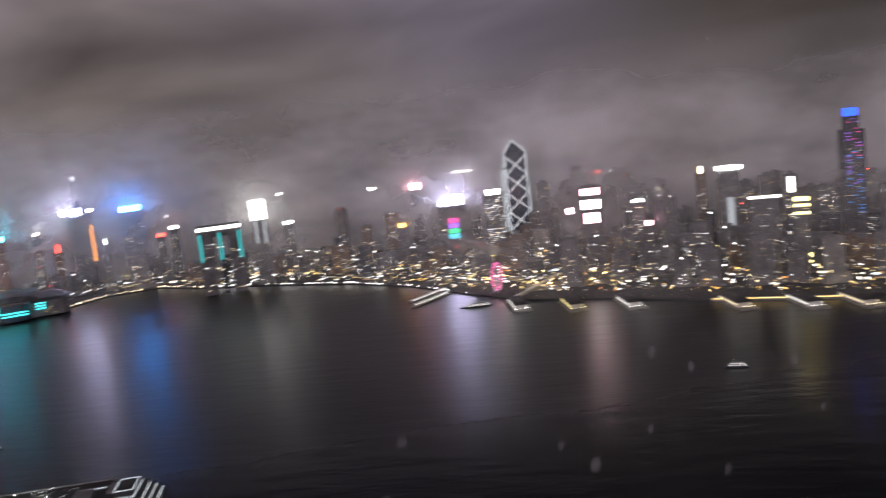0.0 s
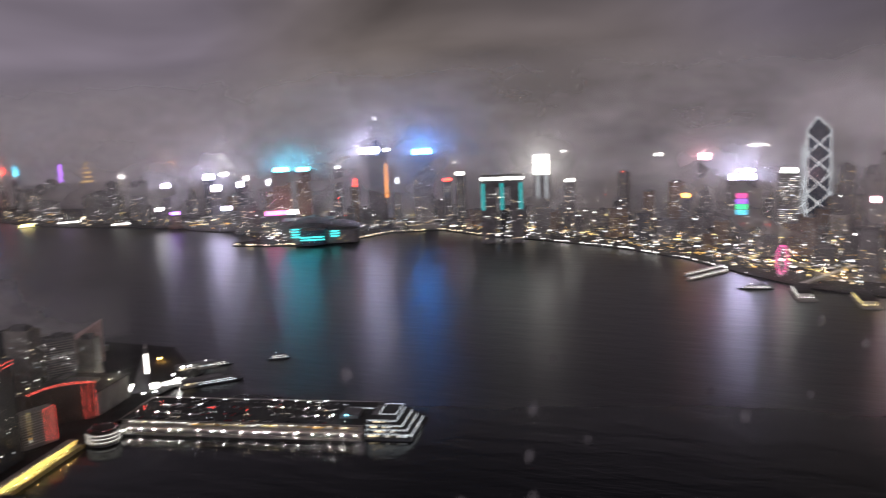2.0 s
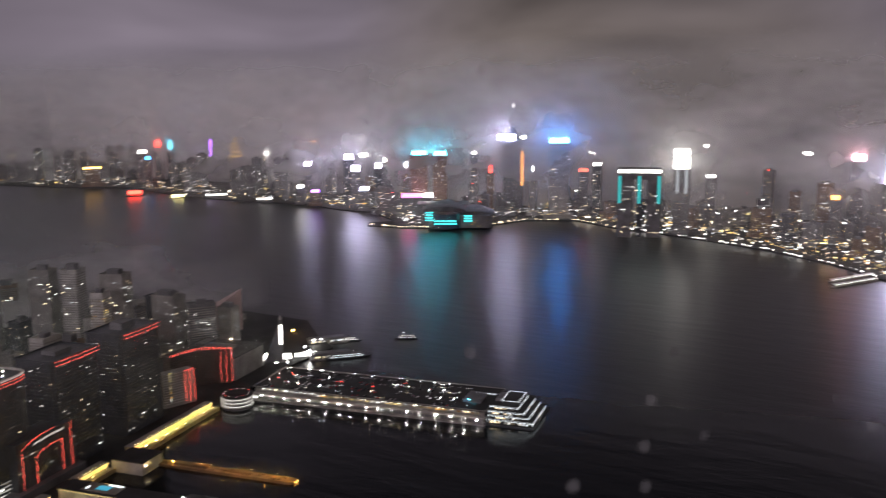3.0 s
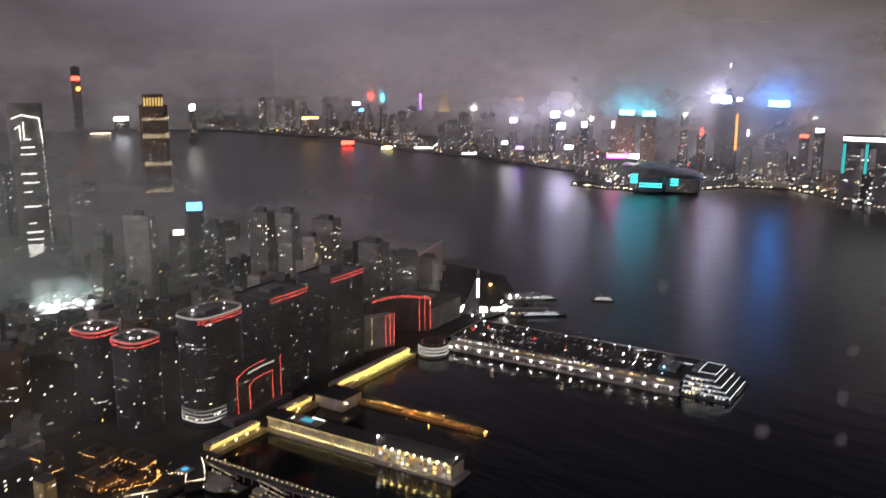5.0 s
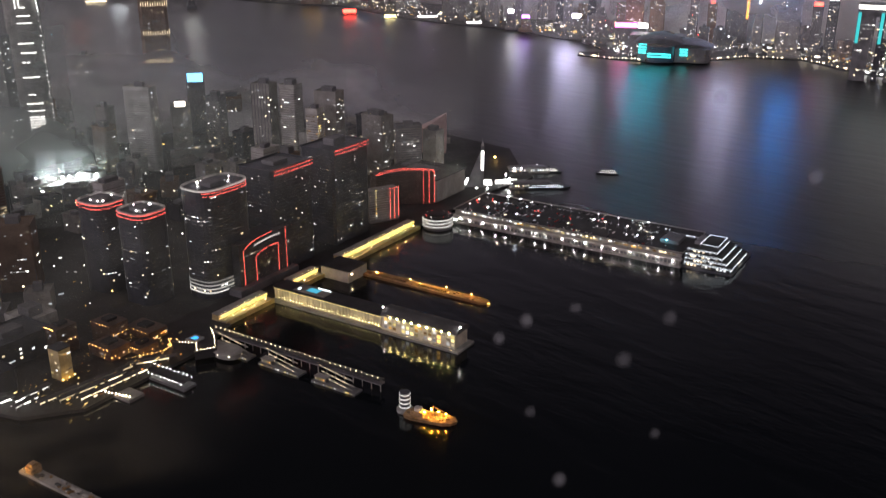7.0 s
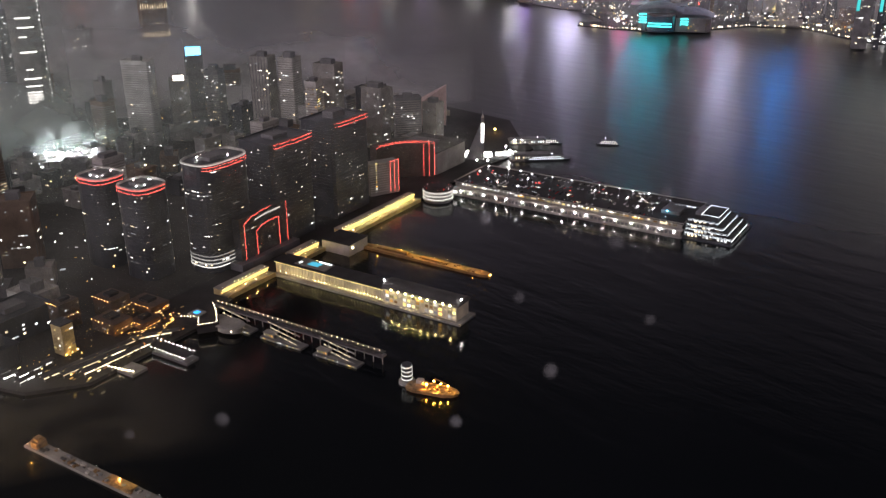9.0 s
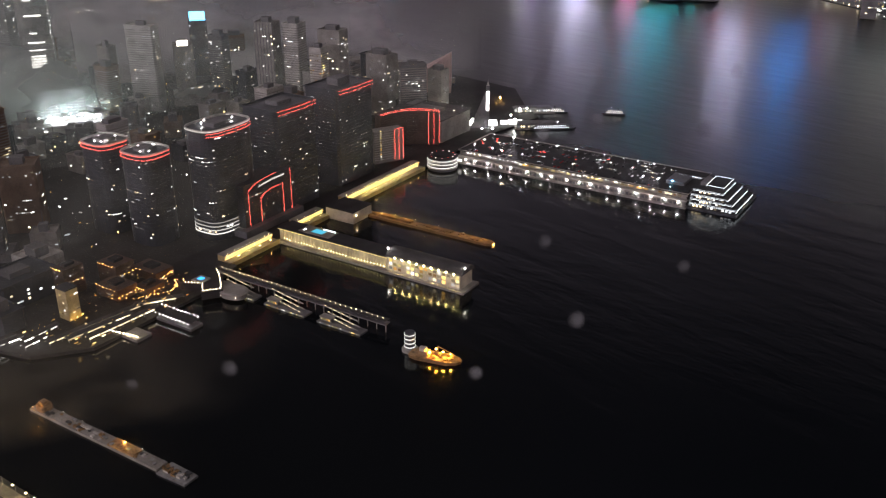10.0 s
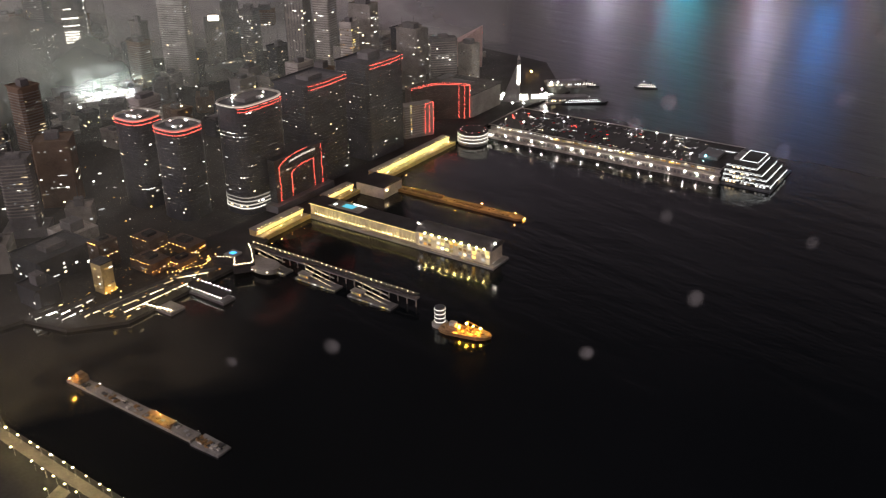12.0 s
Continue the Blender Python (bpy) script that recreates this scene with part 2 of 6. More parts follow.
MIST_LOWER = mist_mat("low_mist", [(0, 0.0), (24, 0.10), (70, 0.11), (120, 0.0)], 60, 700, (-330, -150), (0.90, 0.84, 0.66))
# near-black roofs, half the base colour of ROOFING
NIGHTROOF = surface("near_black_roof", (0.035, 0.035, 0.037), 0.8, scale=0.06, fine=0.8)
LAND = surface("wet_asphalt", (0.04, 0.04, 0.04), 0.8, vary=0.4, scale=0.02, fine=0.4)
PAVING = surface("promenade_paving", (0.22, 0.20, 0.17), 0.7, scale=0.05, fine=0.8)
CONCRETE = surface("weathered_concrete", (0.30, 0.29, 0.27), 0.85, scale=0.05, fine=0.6)
PALE = surface("pale_render", (0.48, 0.47, 0.44), 0.8, scale=0.06, fine=0.5)
DARKWALL = surface("dark_cladding", (0.055, 0.06, 0.07), 0.4, scale=0.05, fine=0.5, bump=0.1)
GREYWALL = surface("grey_cladding", (0.16, 0.16, 0.165), 0.6, scale=0.04, fine=0.5, bump=0.15)
DUSKTILE = surface("dusky_brown_tile", (0.085, 0.062, 0.05), 0.6, scale=0.05, fine=0.5, bump=0.15)
BROWNWALL = surface("brown_tile_cladding", (0.20, 0.14, 0.10), 0.7, scale=0.05, fine=0.5, bump=0.15)
BLUEGLASS = surface("blue_curtain_glass", (0.03, 0.045, 0.07), 0.18, scale=0.05, fine=0.3, bump=0.05, spec=0.7)
GLAZING = surface("unlit_glazing", (0.02, 0.024, 0.03), 0.12, scale=0.1, fine=0.5, bump=0.0, spec=0.7)
OCHRE = surface("ochre_paint_gold_wash", (0.55, 0.44, 0.22), 0.75, scale=0.08, fine=0.8)
CREAM = surface("cream_wall_paint", (0.60, 0.56, 0.44), 0.75, scale=0.08, fine=0.8)
ROOFING = surface("dark_roofing", (0.07, 0.07, 0.07), 0.8, scale=0.06, fine=0.8)
STEEL = surface("painted_steel", (0.35, 0.36, 0.37), 0.45, 0.6, scale=0.2, fine=2.0, bump=0.1)
WHITESTEEL = surface("white_painted_steel", (0.72, 0.72, 0.72), 0.5, scale=0.2, fine=2.0, bump=0.1)
HULL = surface("dark_hull_paint", (0.05, 0.055, 0.06), 0.5, scale=0.2, fine=1.5)
RUST = surface("rusty_deck", (0.24, 0.15, 0.07), 0.85, scale=0.12, fine=1.2)
RUBBER = surface("black_rubber", (0.02, 0.02, 0.02), 0.9, bump=0.0)
HILL = surface("wooded_hillside", (0.045, 0.055, 0.035), 0.95, vary=0.5, scale=0.01, fine=0.12, bump=1.0)
LEAF = surface("tree_foliage", (0.06, 0.085, 0.03), 0.8, vary=0.5, scale=0.3, fine=2.0)
BARK = surface("tree_bark", (0.12, 0.09, 0.06), 0.9)

ICE = (0.70, 0.66, 1.0)
WHITE, COOL, WARM = (1.0, 0.97, 0.92), (0.86, 0.93, 1.0), (1.0, 0.80, 0.50)
AMBER, YELLOW, ORANGE = (1.0, 0.55, 0.12), (1.0, 0.80, 0.30), (1.0, 0.36, 0.06)
RED, PINK, MAGENTA = (1.0, 0.05, 0.03), (1.0, 0.45, 0.55), (1.0, 0.08, 0.40)
AQUA = (0.05, 0.62, 0.92)
SODIUM = (1.0, 0.43, 0.06)
EMBER = (1.0, 0.40, 0.09)
DEEPBLUE = (0.015, 0.08, 1.0)
BLUE, CYAN, TEAL, VIOLET, GREEN = (0.04, 0.30, 1.0), (0.10, 0.70, 1.0), (0.05, 0.80, 0.82), (0.45, 0.15, 1.0), (0.05, 0.9, 0.35)
PANES = pane_mat("lit_panes", [WHITE, COOL, WHITE, WHITE, WARM, COOL, WHITE, WHITE, WARM], 0.12, 4.8)
PANES_WARM = pane_mat("warm_lit_panes", [WARM, YELLOW, WHITE, WARM, AMBER], 0.12, 2.2)
PANES_DIM = pane_mat("dim_lit_panes", [WHITE, WARM, COOL, WARM], 0.04, 1.0)
PANES_BRIGHT = pane_mat("bright_lit_panes", [WHITE, COOL, WHITE, WARM], 0.6, 7.0)
SHOPS = pane_mat("street_level_lights", [WARM, WHITE, WHITE, AMBER, COOL, YELLOW, WHITE, WARM, WHITE], 0.3, 7.0)
GOLD = (1.0, 0.66, 0.20)
SHOPS_GOLD = pane_mat("golden_street_lights", [AMBER, GOLD, YELLOW, ORANGE, WARM, GOLD], 0.15, 3.6)
MATS = {}


def glow(colour, strength, lights=True):
    key = (colour, strength, lights)
    if key not in MATS:
        MATS[key] = lamp_mat("light_%02x%02x%02x_%g" % (*[int(c * 255) for c in colour], strength), colour, strength, lights)
    return MATS[key]


# ---- mesh building ----
class Geo:
    """Vertices and faces of one mesh, in metres."""

    def __init__(self):
        self.v, self.f = [], []

    def prism(self, ring, z0, z1, top=1.0, shift=(0, 0), cap=True):
        n, k = len(ring), len(self.v)
        cx, cy = sum(p[0] for p in ring) / n, sum(p[1] for p in ring) / n
        self.v += [(x, y, z0) for x, y in ring]
        self.v += [(cx + (x - cx) * top + shift[0], cy + (y - cy) * top + shift[1], z1) for x, y in ring]
        self.f += [(k + i, k + (i + 1) % n, k + n + (i + 1) % n, k + n + i) for i in range(n)]
        if cap:
            self.f += [tuple(k + n + i for i in range(n)), tuple(k + n - 1 - i for i in range(n))]
        return self

    def box(self, x0, x1, y0, y1, z0, z1, cut=0.0):
        if cut:
            ring = [(x0 + cut, y0), (x1 - cut, y0), (x1, y0 + cut), (x1, y1 - cut), (x1 - cut, y1), (x0 + cut, y1), (x0, y1 - cut), (x0, y0 + cut)]
        else:
            ring = [(x0, y0), (x1, y0), (x1, y1), (x0, y1)]
        return self.prism(ring, z0, z1)

    def oval(self, cx, cy, rx, ry, z0, z1, n=20, top=1.0, power=1.0):
        ring = []
        for i in range(n):
            c, s = math.cos(2 * math.pi * i / n), math.sin(2 * math.pi * i / n)
            ring.append((cx + rx * math.copysign(abs(c) ** power, c), cy + ry * math.copysign(abs(s) ** power, s)))
        return self.prism(ring, z0, z1, top)

    def ring(self, cx, cy, rx, ry, z0, z1, wall, n=24, power=1.0):
        """An upright band that follows an oval, with thickness."""
        k = len(self.v)
        for r in (0, wall):
            for z in (z0, z1):
                for i in range(n):
                    c, s = math.cos(2 * math.pi * i / n), math.sin(2 * math.pi * i / n)
                    self.v.append((cx + (rx - r) * math.copysign(abs(c) ** power, c), cy + (ry - r) * math.copysign(abs(s) ** power, s), z))
        for i in range(n):
            j = (i + 1) % n
            o0, o1, i0, i1 = k, k + n, k + 2 * n, k + 3 * n
            self.f += [(o0 + i, o0 + j, o1 + j, o1 + i), (i1 + i, i1 + j, i0 + j, i0 + i), (o1 + i, o1 + j, i1 + j, i1 + i), (i0 + i, i0 + j, o0 + j, o0 + i)]
        return self

    def frame_ring(self, x0, x1, y0, y1, z0, z1, wall):
        """Four strips round a rectangle."""
        self.box(x0, x1, y0, y0 + wall, z0, z1)
        self.box(x0, x1, y1 - wall, y1, z0, z1)
        self.box(x0, x0 + wall, y0 + wall, y1 - wall, z0, z1)
        return self.box(x1 - wall, x1, y0 + wall, y1 - wall, z0, z1)

    def tube(self, a, b, r, n=6, r2=None):
        a, b = Vector(a), Vector(b)
        d = (b - a).normalized()
        s = d.orthogonal().normalized()
        q, k = d.cross(s), len(self.v)
        for p, rad in ((a, r), (b, r if r2 is None else r2)):
            self.v += [tuple(p + rad * (math.cos(2 * math.pi * i / n) * s + math.sin(2 * math.pi * i / n) * q)) for i in range(n)]
        self.f += [(k + i, k + (i + 1) % n, k + n + (i + 1) % n, k + n + i) for i in range(n)]
        self.f += [tuple(k + n + i for i in range(n)), tuple(k + n - 1 - i for i in range(n))]
        return self

    def ball(self, c, r, n=6, m=4, squash=1.0):
        k = len(self.v)
        self.v.append((c[0], c[1], c[2] - r * squash))
        for j in range(1, m):
            a = math.pi * j / m
            self.v += [(c[0] + r * math.sin(a) * math.cos(2 * math.pi * i / n), c[1] + r * math.sin(a) * math.sin(2 * math.pi * i / n), c[2] - r * squash * math.cos(a)) for i in range(n)]
        self.v.append((c[0], c[1], c[2] + r * squash))
        last = len(self.v) - 1
        for i in range(n):
            self.f.append((k, k + 1 + (i + 1) % n, k + 1 + i))
            self.f.append((last, last - n + i, last - n + (i + 1) % n))
            for j in range(m - 2):
                p = k + 1 + j * n
                self.f.append((p + i, p + (i + 1) % n, p + n + (i + 1) % n, p + n + i))
        return self

    def quad(self, p, u, v):
        """A flat pane from a corner and two edges."""
        k = len(self.v)
        self.v += [tuple(p), (p[0] + u[0], p[1] + u[1], p[2] + u[2]), (p[0] + u[0] + v[0], p[1] + u[1] + v[1], p[2] + u[2] + v[2]), (p[0] + v[0], p[1] + v[1], p[2] + v[2])]
        self.f.append((k, k + 1, k + 2, k + 3))
        return self

    def mesh(self, name, material):
        me = bpy.data.meshes.new(name)
        me.from_pydata(self.v, [], self.f)
        me.materials.append(material)
        me.update()
        return me


def part(name, geo, material, parent=None, label="", kind="", m=None):
    ob = new(name, geo.mesh(name, material) if isinstance(geo, Geo) else geo)
    ob.parent = parent
    if m is not None:
        ob.matrix_basis = m
    return tagged(ob, label, kind=kind)


def thing(name, m, label, category, group=""):
    ob = new(name)
    ob.matrix_basis = m
    return tagged(ob, label, category, group)


def bearing(deg, d, z=0.0, turn=0.0):
    """A place d metres from the deck, deg degrees east of south; its +y side faces the deck."""
    a = radians(deg)
    return pose(d * math.sin(a), -d * math.cos(a), z, 0, 0, deg + turn)


HARBOUR = pose(753, -421, 0, 0, 0, 194)      # +x out over the water from the Kowloon quay, +y south along it


def quay(x, y, z=0.0, turn=0.0):
    return HARBOUR @ pose(x, y, z, 0, 0, turn)


# ---- water and land ----
water = new("water", Geo().box(-7000, 9000, -7500, 3000, -6, 0).mesh("water", WATER))
tagged(water, "dark harbour water rippled, reflecting coloured lights", "water", kind="structure")


def land(name, ring, z, label, material=LAND):
    ob = new(name, Geo().prism(ring, -5.9, z).mesh(name, material))
    return tagged(ob, label, "ground", kind="structure")


def at_quay(*points):
    out = []
    for x, y in points:
        p = HARBOUR @ Vector((x, y, 0))
        out.append((p.x, p.y))
    return out


# Kowloon: quay line, then the far shore of the peninsula eastward
kowloon = at_quay((262, -334), (200, -326), (70, -322), (10, -300), (-62, -262), (-52, -226), (-8, -216), (24, -178), (26, -60), (10, 5), (0, 8), (0, 380), (-2, 480), (4, 540), (20, 640), (-30, 690))
kowloon += [(1030, -1150), (1575, -1130), (1760, -1000), (2050, -720), (2500, -600), (3000, -500), (3500, 100), (3500, 1500), (-200, 1500), (-200, -190), (250, -190)]
land("ground_kowloon", kowloon[::-1], 3.0, "wet dark asphalt ground of the peninsula behind the quay")
island = [(-6000, -1350), (-900, -1560), (-480, -1640), (-250, -1700), (-60, -1790), (110, -1850), (230, -1960), (380, -2110), (540, -2212), (700, -2275), (880, -2335), (960, -2345),
          (1140, -2435), (1265, -2365), (1310, -2240), (1398, -2118), (1500, -2075), (1606, -2062), (1640, -2110), (1590, -2168), (1760, -2290), (1880, -2285),
          (2120, -2345), (2350, -2300), (2610, -2295), (3060, -2390), (3320, -2280), (3650, -2210), (4100, -1765), (6500, -900), (8500, -1500), (8500, -7000), (-6000, -7000)]
land("ground_island", island, 3.2, "dark reclaimed ground of the island shore")


def hill(name, x0, x1, y0, peaks, label):
    """A wooded ridge: one sheet that rises from the town to its crest."""
    geo, nx, ny = Geo(), 70, 16
    for j in range(ny + 1):
        for i in range(nx + 1):
            x = x0 + (x1 - x0) * i / nx
            y = y0 - 1500 * j / ny
            z = 0
            for px, py, h, r in peaks:
                z = max(z, h * math.exp(-((x - px) ** 2 + (1.6 * (y - py)) ** 2) / (2 * r * r)))
            z *= 1 + 0.22 * noise.fractal(Vector((x, y, 0)) / 420, 1.0, 2.0, 4)
            geo.v.append((x, y, max(z, 0.0) + 3.3))
    w = nx + 1
    geo.f = [(j * w + i, (j + 1) * w + i, (j + 1) * w + i + 1, j * w + i + 1) for j in range(ny) for i in range(nx)]
    me = geo.mesh(name, HILL)
    me.polygons.foreach_set("use_smooth", [True] * len(me.polygons))
    return tagged(new(name, me), label, "hill", kind="structure")


hill("hill", -2200, 4200, -3000, [(-700, -4000, 150, 500), (350, -4050, 220, 400), (1000, -4000, 215, 330), (2000, -4100, 230, 450)],
     "dark wooded ridge behind the island's towers")


def mist_sheet(name, rows, z0, z1, material, label, sway=40):
    """An upright sheet that imitates haze, along a line of bearings and distances."""
    g, n = Geo(), 10
    for deg, d in rows:
        a = radians(deg)
        for j in range(n + 1):
            k = j / n
            dd = d + sway * math.sin(k * 5 + deg)
            g.v.append((dd * math.sin(a), -dd * math.cos(a), z0 + (z1 - z0) * k))
    m = n + 1
    g.f = [(i * m + j, (i + 1) * m + j, (i + 1) * m + j + 1, i * m + j + 1) for i in range(len(rows) - 1) for j in range(n)]
    me = g.mesh(name, material)
    me.polygons.foreach_set("use_smooth", [True] * len(me.polygons))
    return tagged(new(name, me), label, "mist", kind="structure")


# see-through sheets imitate the haze that hangs between the towers
mist_sheet("haze_sheet", [(-34, 2500), (-20, 2520), (-10, 2560), (0, 2640), (4, 2740), (10, 2850), (16, 2800), (22, 2880), (26, 2960), (30, 3000), (34, 3060), (38, 3380), (42, 3520), (46, 3900), (52, 4300), (60, 4400), (70, 4450), (85, 4500)],
           3, 560, MIST, "sheet imitating low misty haze among and behind the island's towers, lit by their signs")
mist_sheet("haze_sheet", [(64, 1500), (68, 1490), (74, 1480), (82, 1490)], 3, 330, MIST_FLOOD, "sheet imitating thin misty haze behind the floodlit podium")
mist_sheet("haze_sheet", [(57, 2050), (60, 2050), (63, 2040), (67, 1960), (72, 1900), (90, 1850)], 3, 330, MIST_LOW, "sheet imitating thin misty haze over the far peninsula blocks")

mist_sheet("haze_sheet", [(44, 1680), (50, 1690), (56, 1690), (62, 1700), (68, 1700)], 3, 240, MIST_SHORE, "sheet imitating thin misty haze along the peninsula's far shore")


mist_sheet("haze_sheet", [(52, 1330), (58, 1290), (64, 1240), (70, 1200), (78, 1180), (90, 1150)], 3, 330, MIST_CITY, "sheet imitating thin misty haze among the peninsula's blocks behind the quay")
mist_sheet("haze_sheet", [(56, 1520), (60, 1500), (66, 1430), (72, 1400), (90, 1350)], 3, 330, MIST_CITY, "sheet imitating thin misty haze among the peninsula's blocks behind the quay")

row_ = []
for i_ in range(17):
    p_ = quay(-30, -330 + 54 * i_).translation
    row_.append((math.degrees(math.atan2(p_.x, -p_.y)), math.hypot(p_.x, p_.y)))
mist_sheet("haze_sheet", [(58, 600), (62, 600), (66, 600), (70, 600), (76, 605), (84, 610), (94, 610)], 1, 120, MIST_LOWER, "sheet imitating faint brownish haze low over the water by the seawall road", 10)
mist_sheet("haze_sheet", row_, 11, 190, MIST_QUAY, "sheet imitating faint misty haze before the waterfront towers", 0)


# ---- towers ----
def lit(geo, w, d, h, z0, storey, bay, share, rng, faces="NEWS", tall=0.45, wide=0.6):
    """Lit panes scattered over the faces of a block, 6 cm proud of the wall."""
    off = 0.06
    for face in faces:
        span = w if face in "NS" else d
        n = max(1, int(span / bay))
        step = span / n
        z = z0
        while z + storey < h:
            run = rng.random() < 0.20
            first = rng.randrange(n)
            last = first + rng.randrange(2, max(3, n // 2) + 1)
            for i in range(n):
                in_run = run and first <= i < last
                if in_run or rng.random() < share * 0.7:
                    broad = 0.96 if in_run else wide
                    a = -span / 2 + step * (i + 0.5 - broad / 2)
                    ww, hh = step * broad, storey * (tall * 0.7 if in_run else tall)
                    if face == "N":
                        geo.quad((a + ww, d / 2 + off, z), (-ww, 0, 0), (0, 0, hh))
                    elif face == "S":
                        geo.quad((a, -d / 2 - off, z), (ww, 0, 0), (0, 0, hh))
                    elif face == "E":
                        geo.quad((w / 2 + off, a, z), (0, ww, 0), (0, 0, hh))
                    else:
                        geo.quad((-w / 2 - off, a + ww, z), (0, -ww, 0), (0, 0, hh))
            z += storey
    return geo


def tower(m, w, d, h, wall, panes=PANES, share=0.12, storey=4.2, bay=4.0, label="", group="", seed=0, slabs=False, podium=True, fins=False, name="office_tower", roof_room=True, faces="NEW", beacon=None):
    """A high-rise: shaft with cut corners, bands of dark glazing, parapet, plant room, lit panes."""
    rng = random.Random(seed)
    root = thing(name, m, label or "dark high-rise tower with scattered lit windows", "building", group)
    cut = min(w, d) * rng.choice((0.0, 0.06, 0.12))
    geo = Geo().box(-w / 2, w / 2, -d / 2, d / 2, 2.5, h, cut)
    if podium:
        geo.box(-w * 0.72, w * 0.72, -d * 0.7, d * 0.7, 2.5, 2.5 + rng.uniform(8, 20))
    part("wall", geo, wall, root)
    if slabs:
        g = Geo()
        z = 24
        while z < h - 4:
            g.box(-w / 2 - 0.35, w / 2 + 0.35, -d / 2 - 0.35, d / 2 + 0.35, z, z + 1.1, cut)
            z += storey
        part("floor_banding", g, CONCRETE if wall is not DARKWALL else DARKWALL, root, "pale spandrel bands at each storey", "stuff")
    if fins:
        g = Geo()
        n = max(2, int(w / 5))
        for i in range(n + 1):
            x = -w / 2 + w * i / n
            g.box(x - 0.4, x + 0.4, d / 2, d / 2 + 0.5, 22, h)
        part("fin_screen", g, GREYWALL, root, "upright facade fins", "stuff")
    g = Geo().frame_ring(-w / 2, w / 2, -d / 2, d / 2, h, h + 1.6, 0.8)
    part("parapet", g, wall, root)
    if roof_room:
        k = rng.uniform(0.3, 0.6)
        g = Geo().box(-w * k / 2, w * k / 2, -d * k / 2, d * k / 2, h, h + rng.uniform(4, 10))
        if rng.random() < 0.4:
            g.tube((0, 0, h + 4), (0, 0, h + rng.uniform(14, 28)), 0.5, 5, 0.15)
        part("plant_room", g, GREYWALL, root)
    if share:
        g = lit(Geo(), w - 2 * cut, d - 2 * cut, h - 3, 8, storey, bay, share, rng, faces)
        if cut:
            for i, p in enumerate(g.v):
                x, y, z = p
                if abs(abs(y) - (d / 2 - cut + 0.06)) < 1e-3:
                    y = math.copysign(d / 2 + 0.06, y)
                elif abs(abs(x) - (w / 2 - cut + 0.06)) < 1e-3:
                    x = math.copysign(w / 2 + 0.06, x)
                g.v[i] = (x, y, z)
        part("lit_glazing", g, panes, root, "small lit windows, mostly cool white", "stuff")
    if beacon:
        part("roof_beacon", Geo().ball((0, d * 0.3, h + 2.2), 1.2), glow(beacon, 20.0, False), root)
    return root


def roof_sign(root, w, h_sign, z, y, colour, strength, x=0.0, name="roof_sign", label="", bars=0):
    """A sign box on a steel frame; its face gives off light."""
    casing = Geo().box(x - w / 2 - 0.5, x + w / 2 + 0.5, y - 1.3, y, z - 0.5, z).box(x - w / 2 - 0.5, x + w / 2 + 0.5, y - 1.3, y, z + h_sign, z + h_sign + 0.5)
    casing.box(x - w / 2 - 0.5, x - w / 2, y - 1.3, y, z, z + h_sign).box(x + w / 2, x + w / 2 + 0.5, y - 1.3, y, z, z + h_sign)
    sign = part(name, casing, STEEL, root, label or "glowing rooftop sign box")
    part("sign_face", Geo().box(x - w / 2, x + w / 2, y - 1.5, y + 0.2, z, z + h_sign), glow(colour, strength), sign)
    if bars:
        g = Geo()
        for i in range(bars):
            a = x - w / 2 + w * (i + 0.2) / bars
            g.box(a, a + w / bars * 0.6, y + 0.25, y + 0.4, z + h_sign * 0.2, z + h_sign * 0.8)
        part("sign_bars", g, glow(WHITE, 12.0, False), sign)
    for k in (-0.4, 0.4):
        part("sign_post", Geo().tube((x + w * k, y - 0.8, z - 4), (x + w * k, y - 0.8, z), 0.35, 5), STEEL, sign)
    return sign


# ---- the island: towers with signs, as bearing, distance, height of the sign's middle, its width and height, colour and strength ----
EAST = [(51.1, 4100, 131, 32, 12, WHITE, 12), (50.2, 4200, 159, 23, 28, RED, 10), (49.5, 4150, 157, 15, 40, CYAN, 8), (50.8, 3900, 118, 19, 12, BLUE, 10),
        (47.2, 4100, 141, 12, 70, VIOLET, 5), (53.9, 4000, 79, 68, 7, AMBER, 8), (64.8, 4300, 64, 58, 16, COOL, 14), (60.8, 3900, 134, 21, 21, WHITE, 26)]
BAY = [(41.5, 3300, 126, 22, 14, ICE, 46), (41.0, 3600, 185, 35, 13, ORANGE, 10), (38.2, 3500, 199, 28, 11, WHITE, 12), (39.0, 3250, 151, 28, 18, ICE, 46),
       (38.1, 3350, 149, 26, 12, WHITE, 22), (38.6, 3150, 120, 25, 19, ICE, 46), (37.2, 3100, 132, 17, 17, ICE, 46), (36.8, 3300, 134, 12, 14, WHITE, 18),
       (42.0, 3150, 63, 19, 10, WHITE, 22), (41.1, 3100, 52, 25, 9, VIOLET, 10), (38.1, 2950, 73, 25, 11, ICE, 45), (35.5, 2950, 146, 9, 18, COOL, 14), (43.9, 3700, 139, 18, 13, WHITE, 18)]
WANCHAI = [(34.7, 2850, 190, 42, 12, AQUA, 46), (33.4, 2860, 187, 35, 12, AQUA, 40), (26.1, 2740, 231, 53, 15, BLUE, 72), (30.3, 2900, 135, 9, 25, RED, 6),
           (24.6, 2800, 140, 22, 9, RED, 10), (23.8, 2800, 157, 22, 9, WHITE, 14), (24.1, 3000, 176, 15, 7, WHITE, 12), (27.7, 2800, 144, 5, 17, COOL, 8), (31.3, 3000, 178, 11, 9, WHITE, 10)]
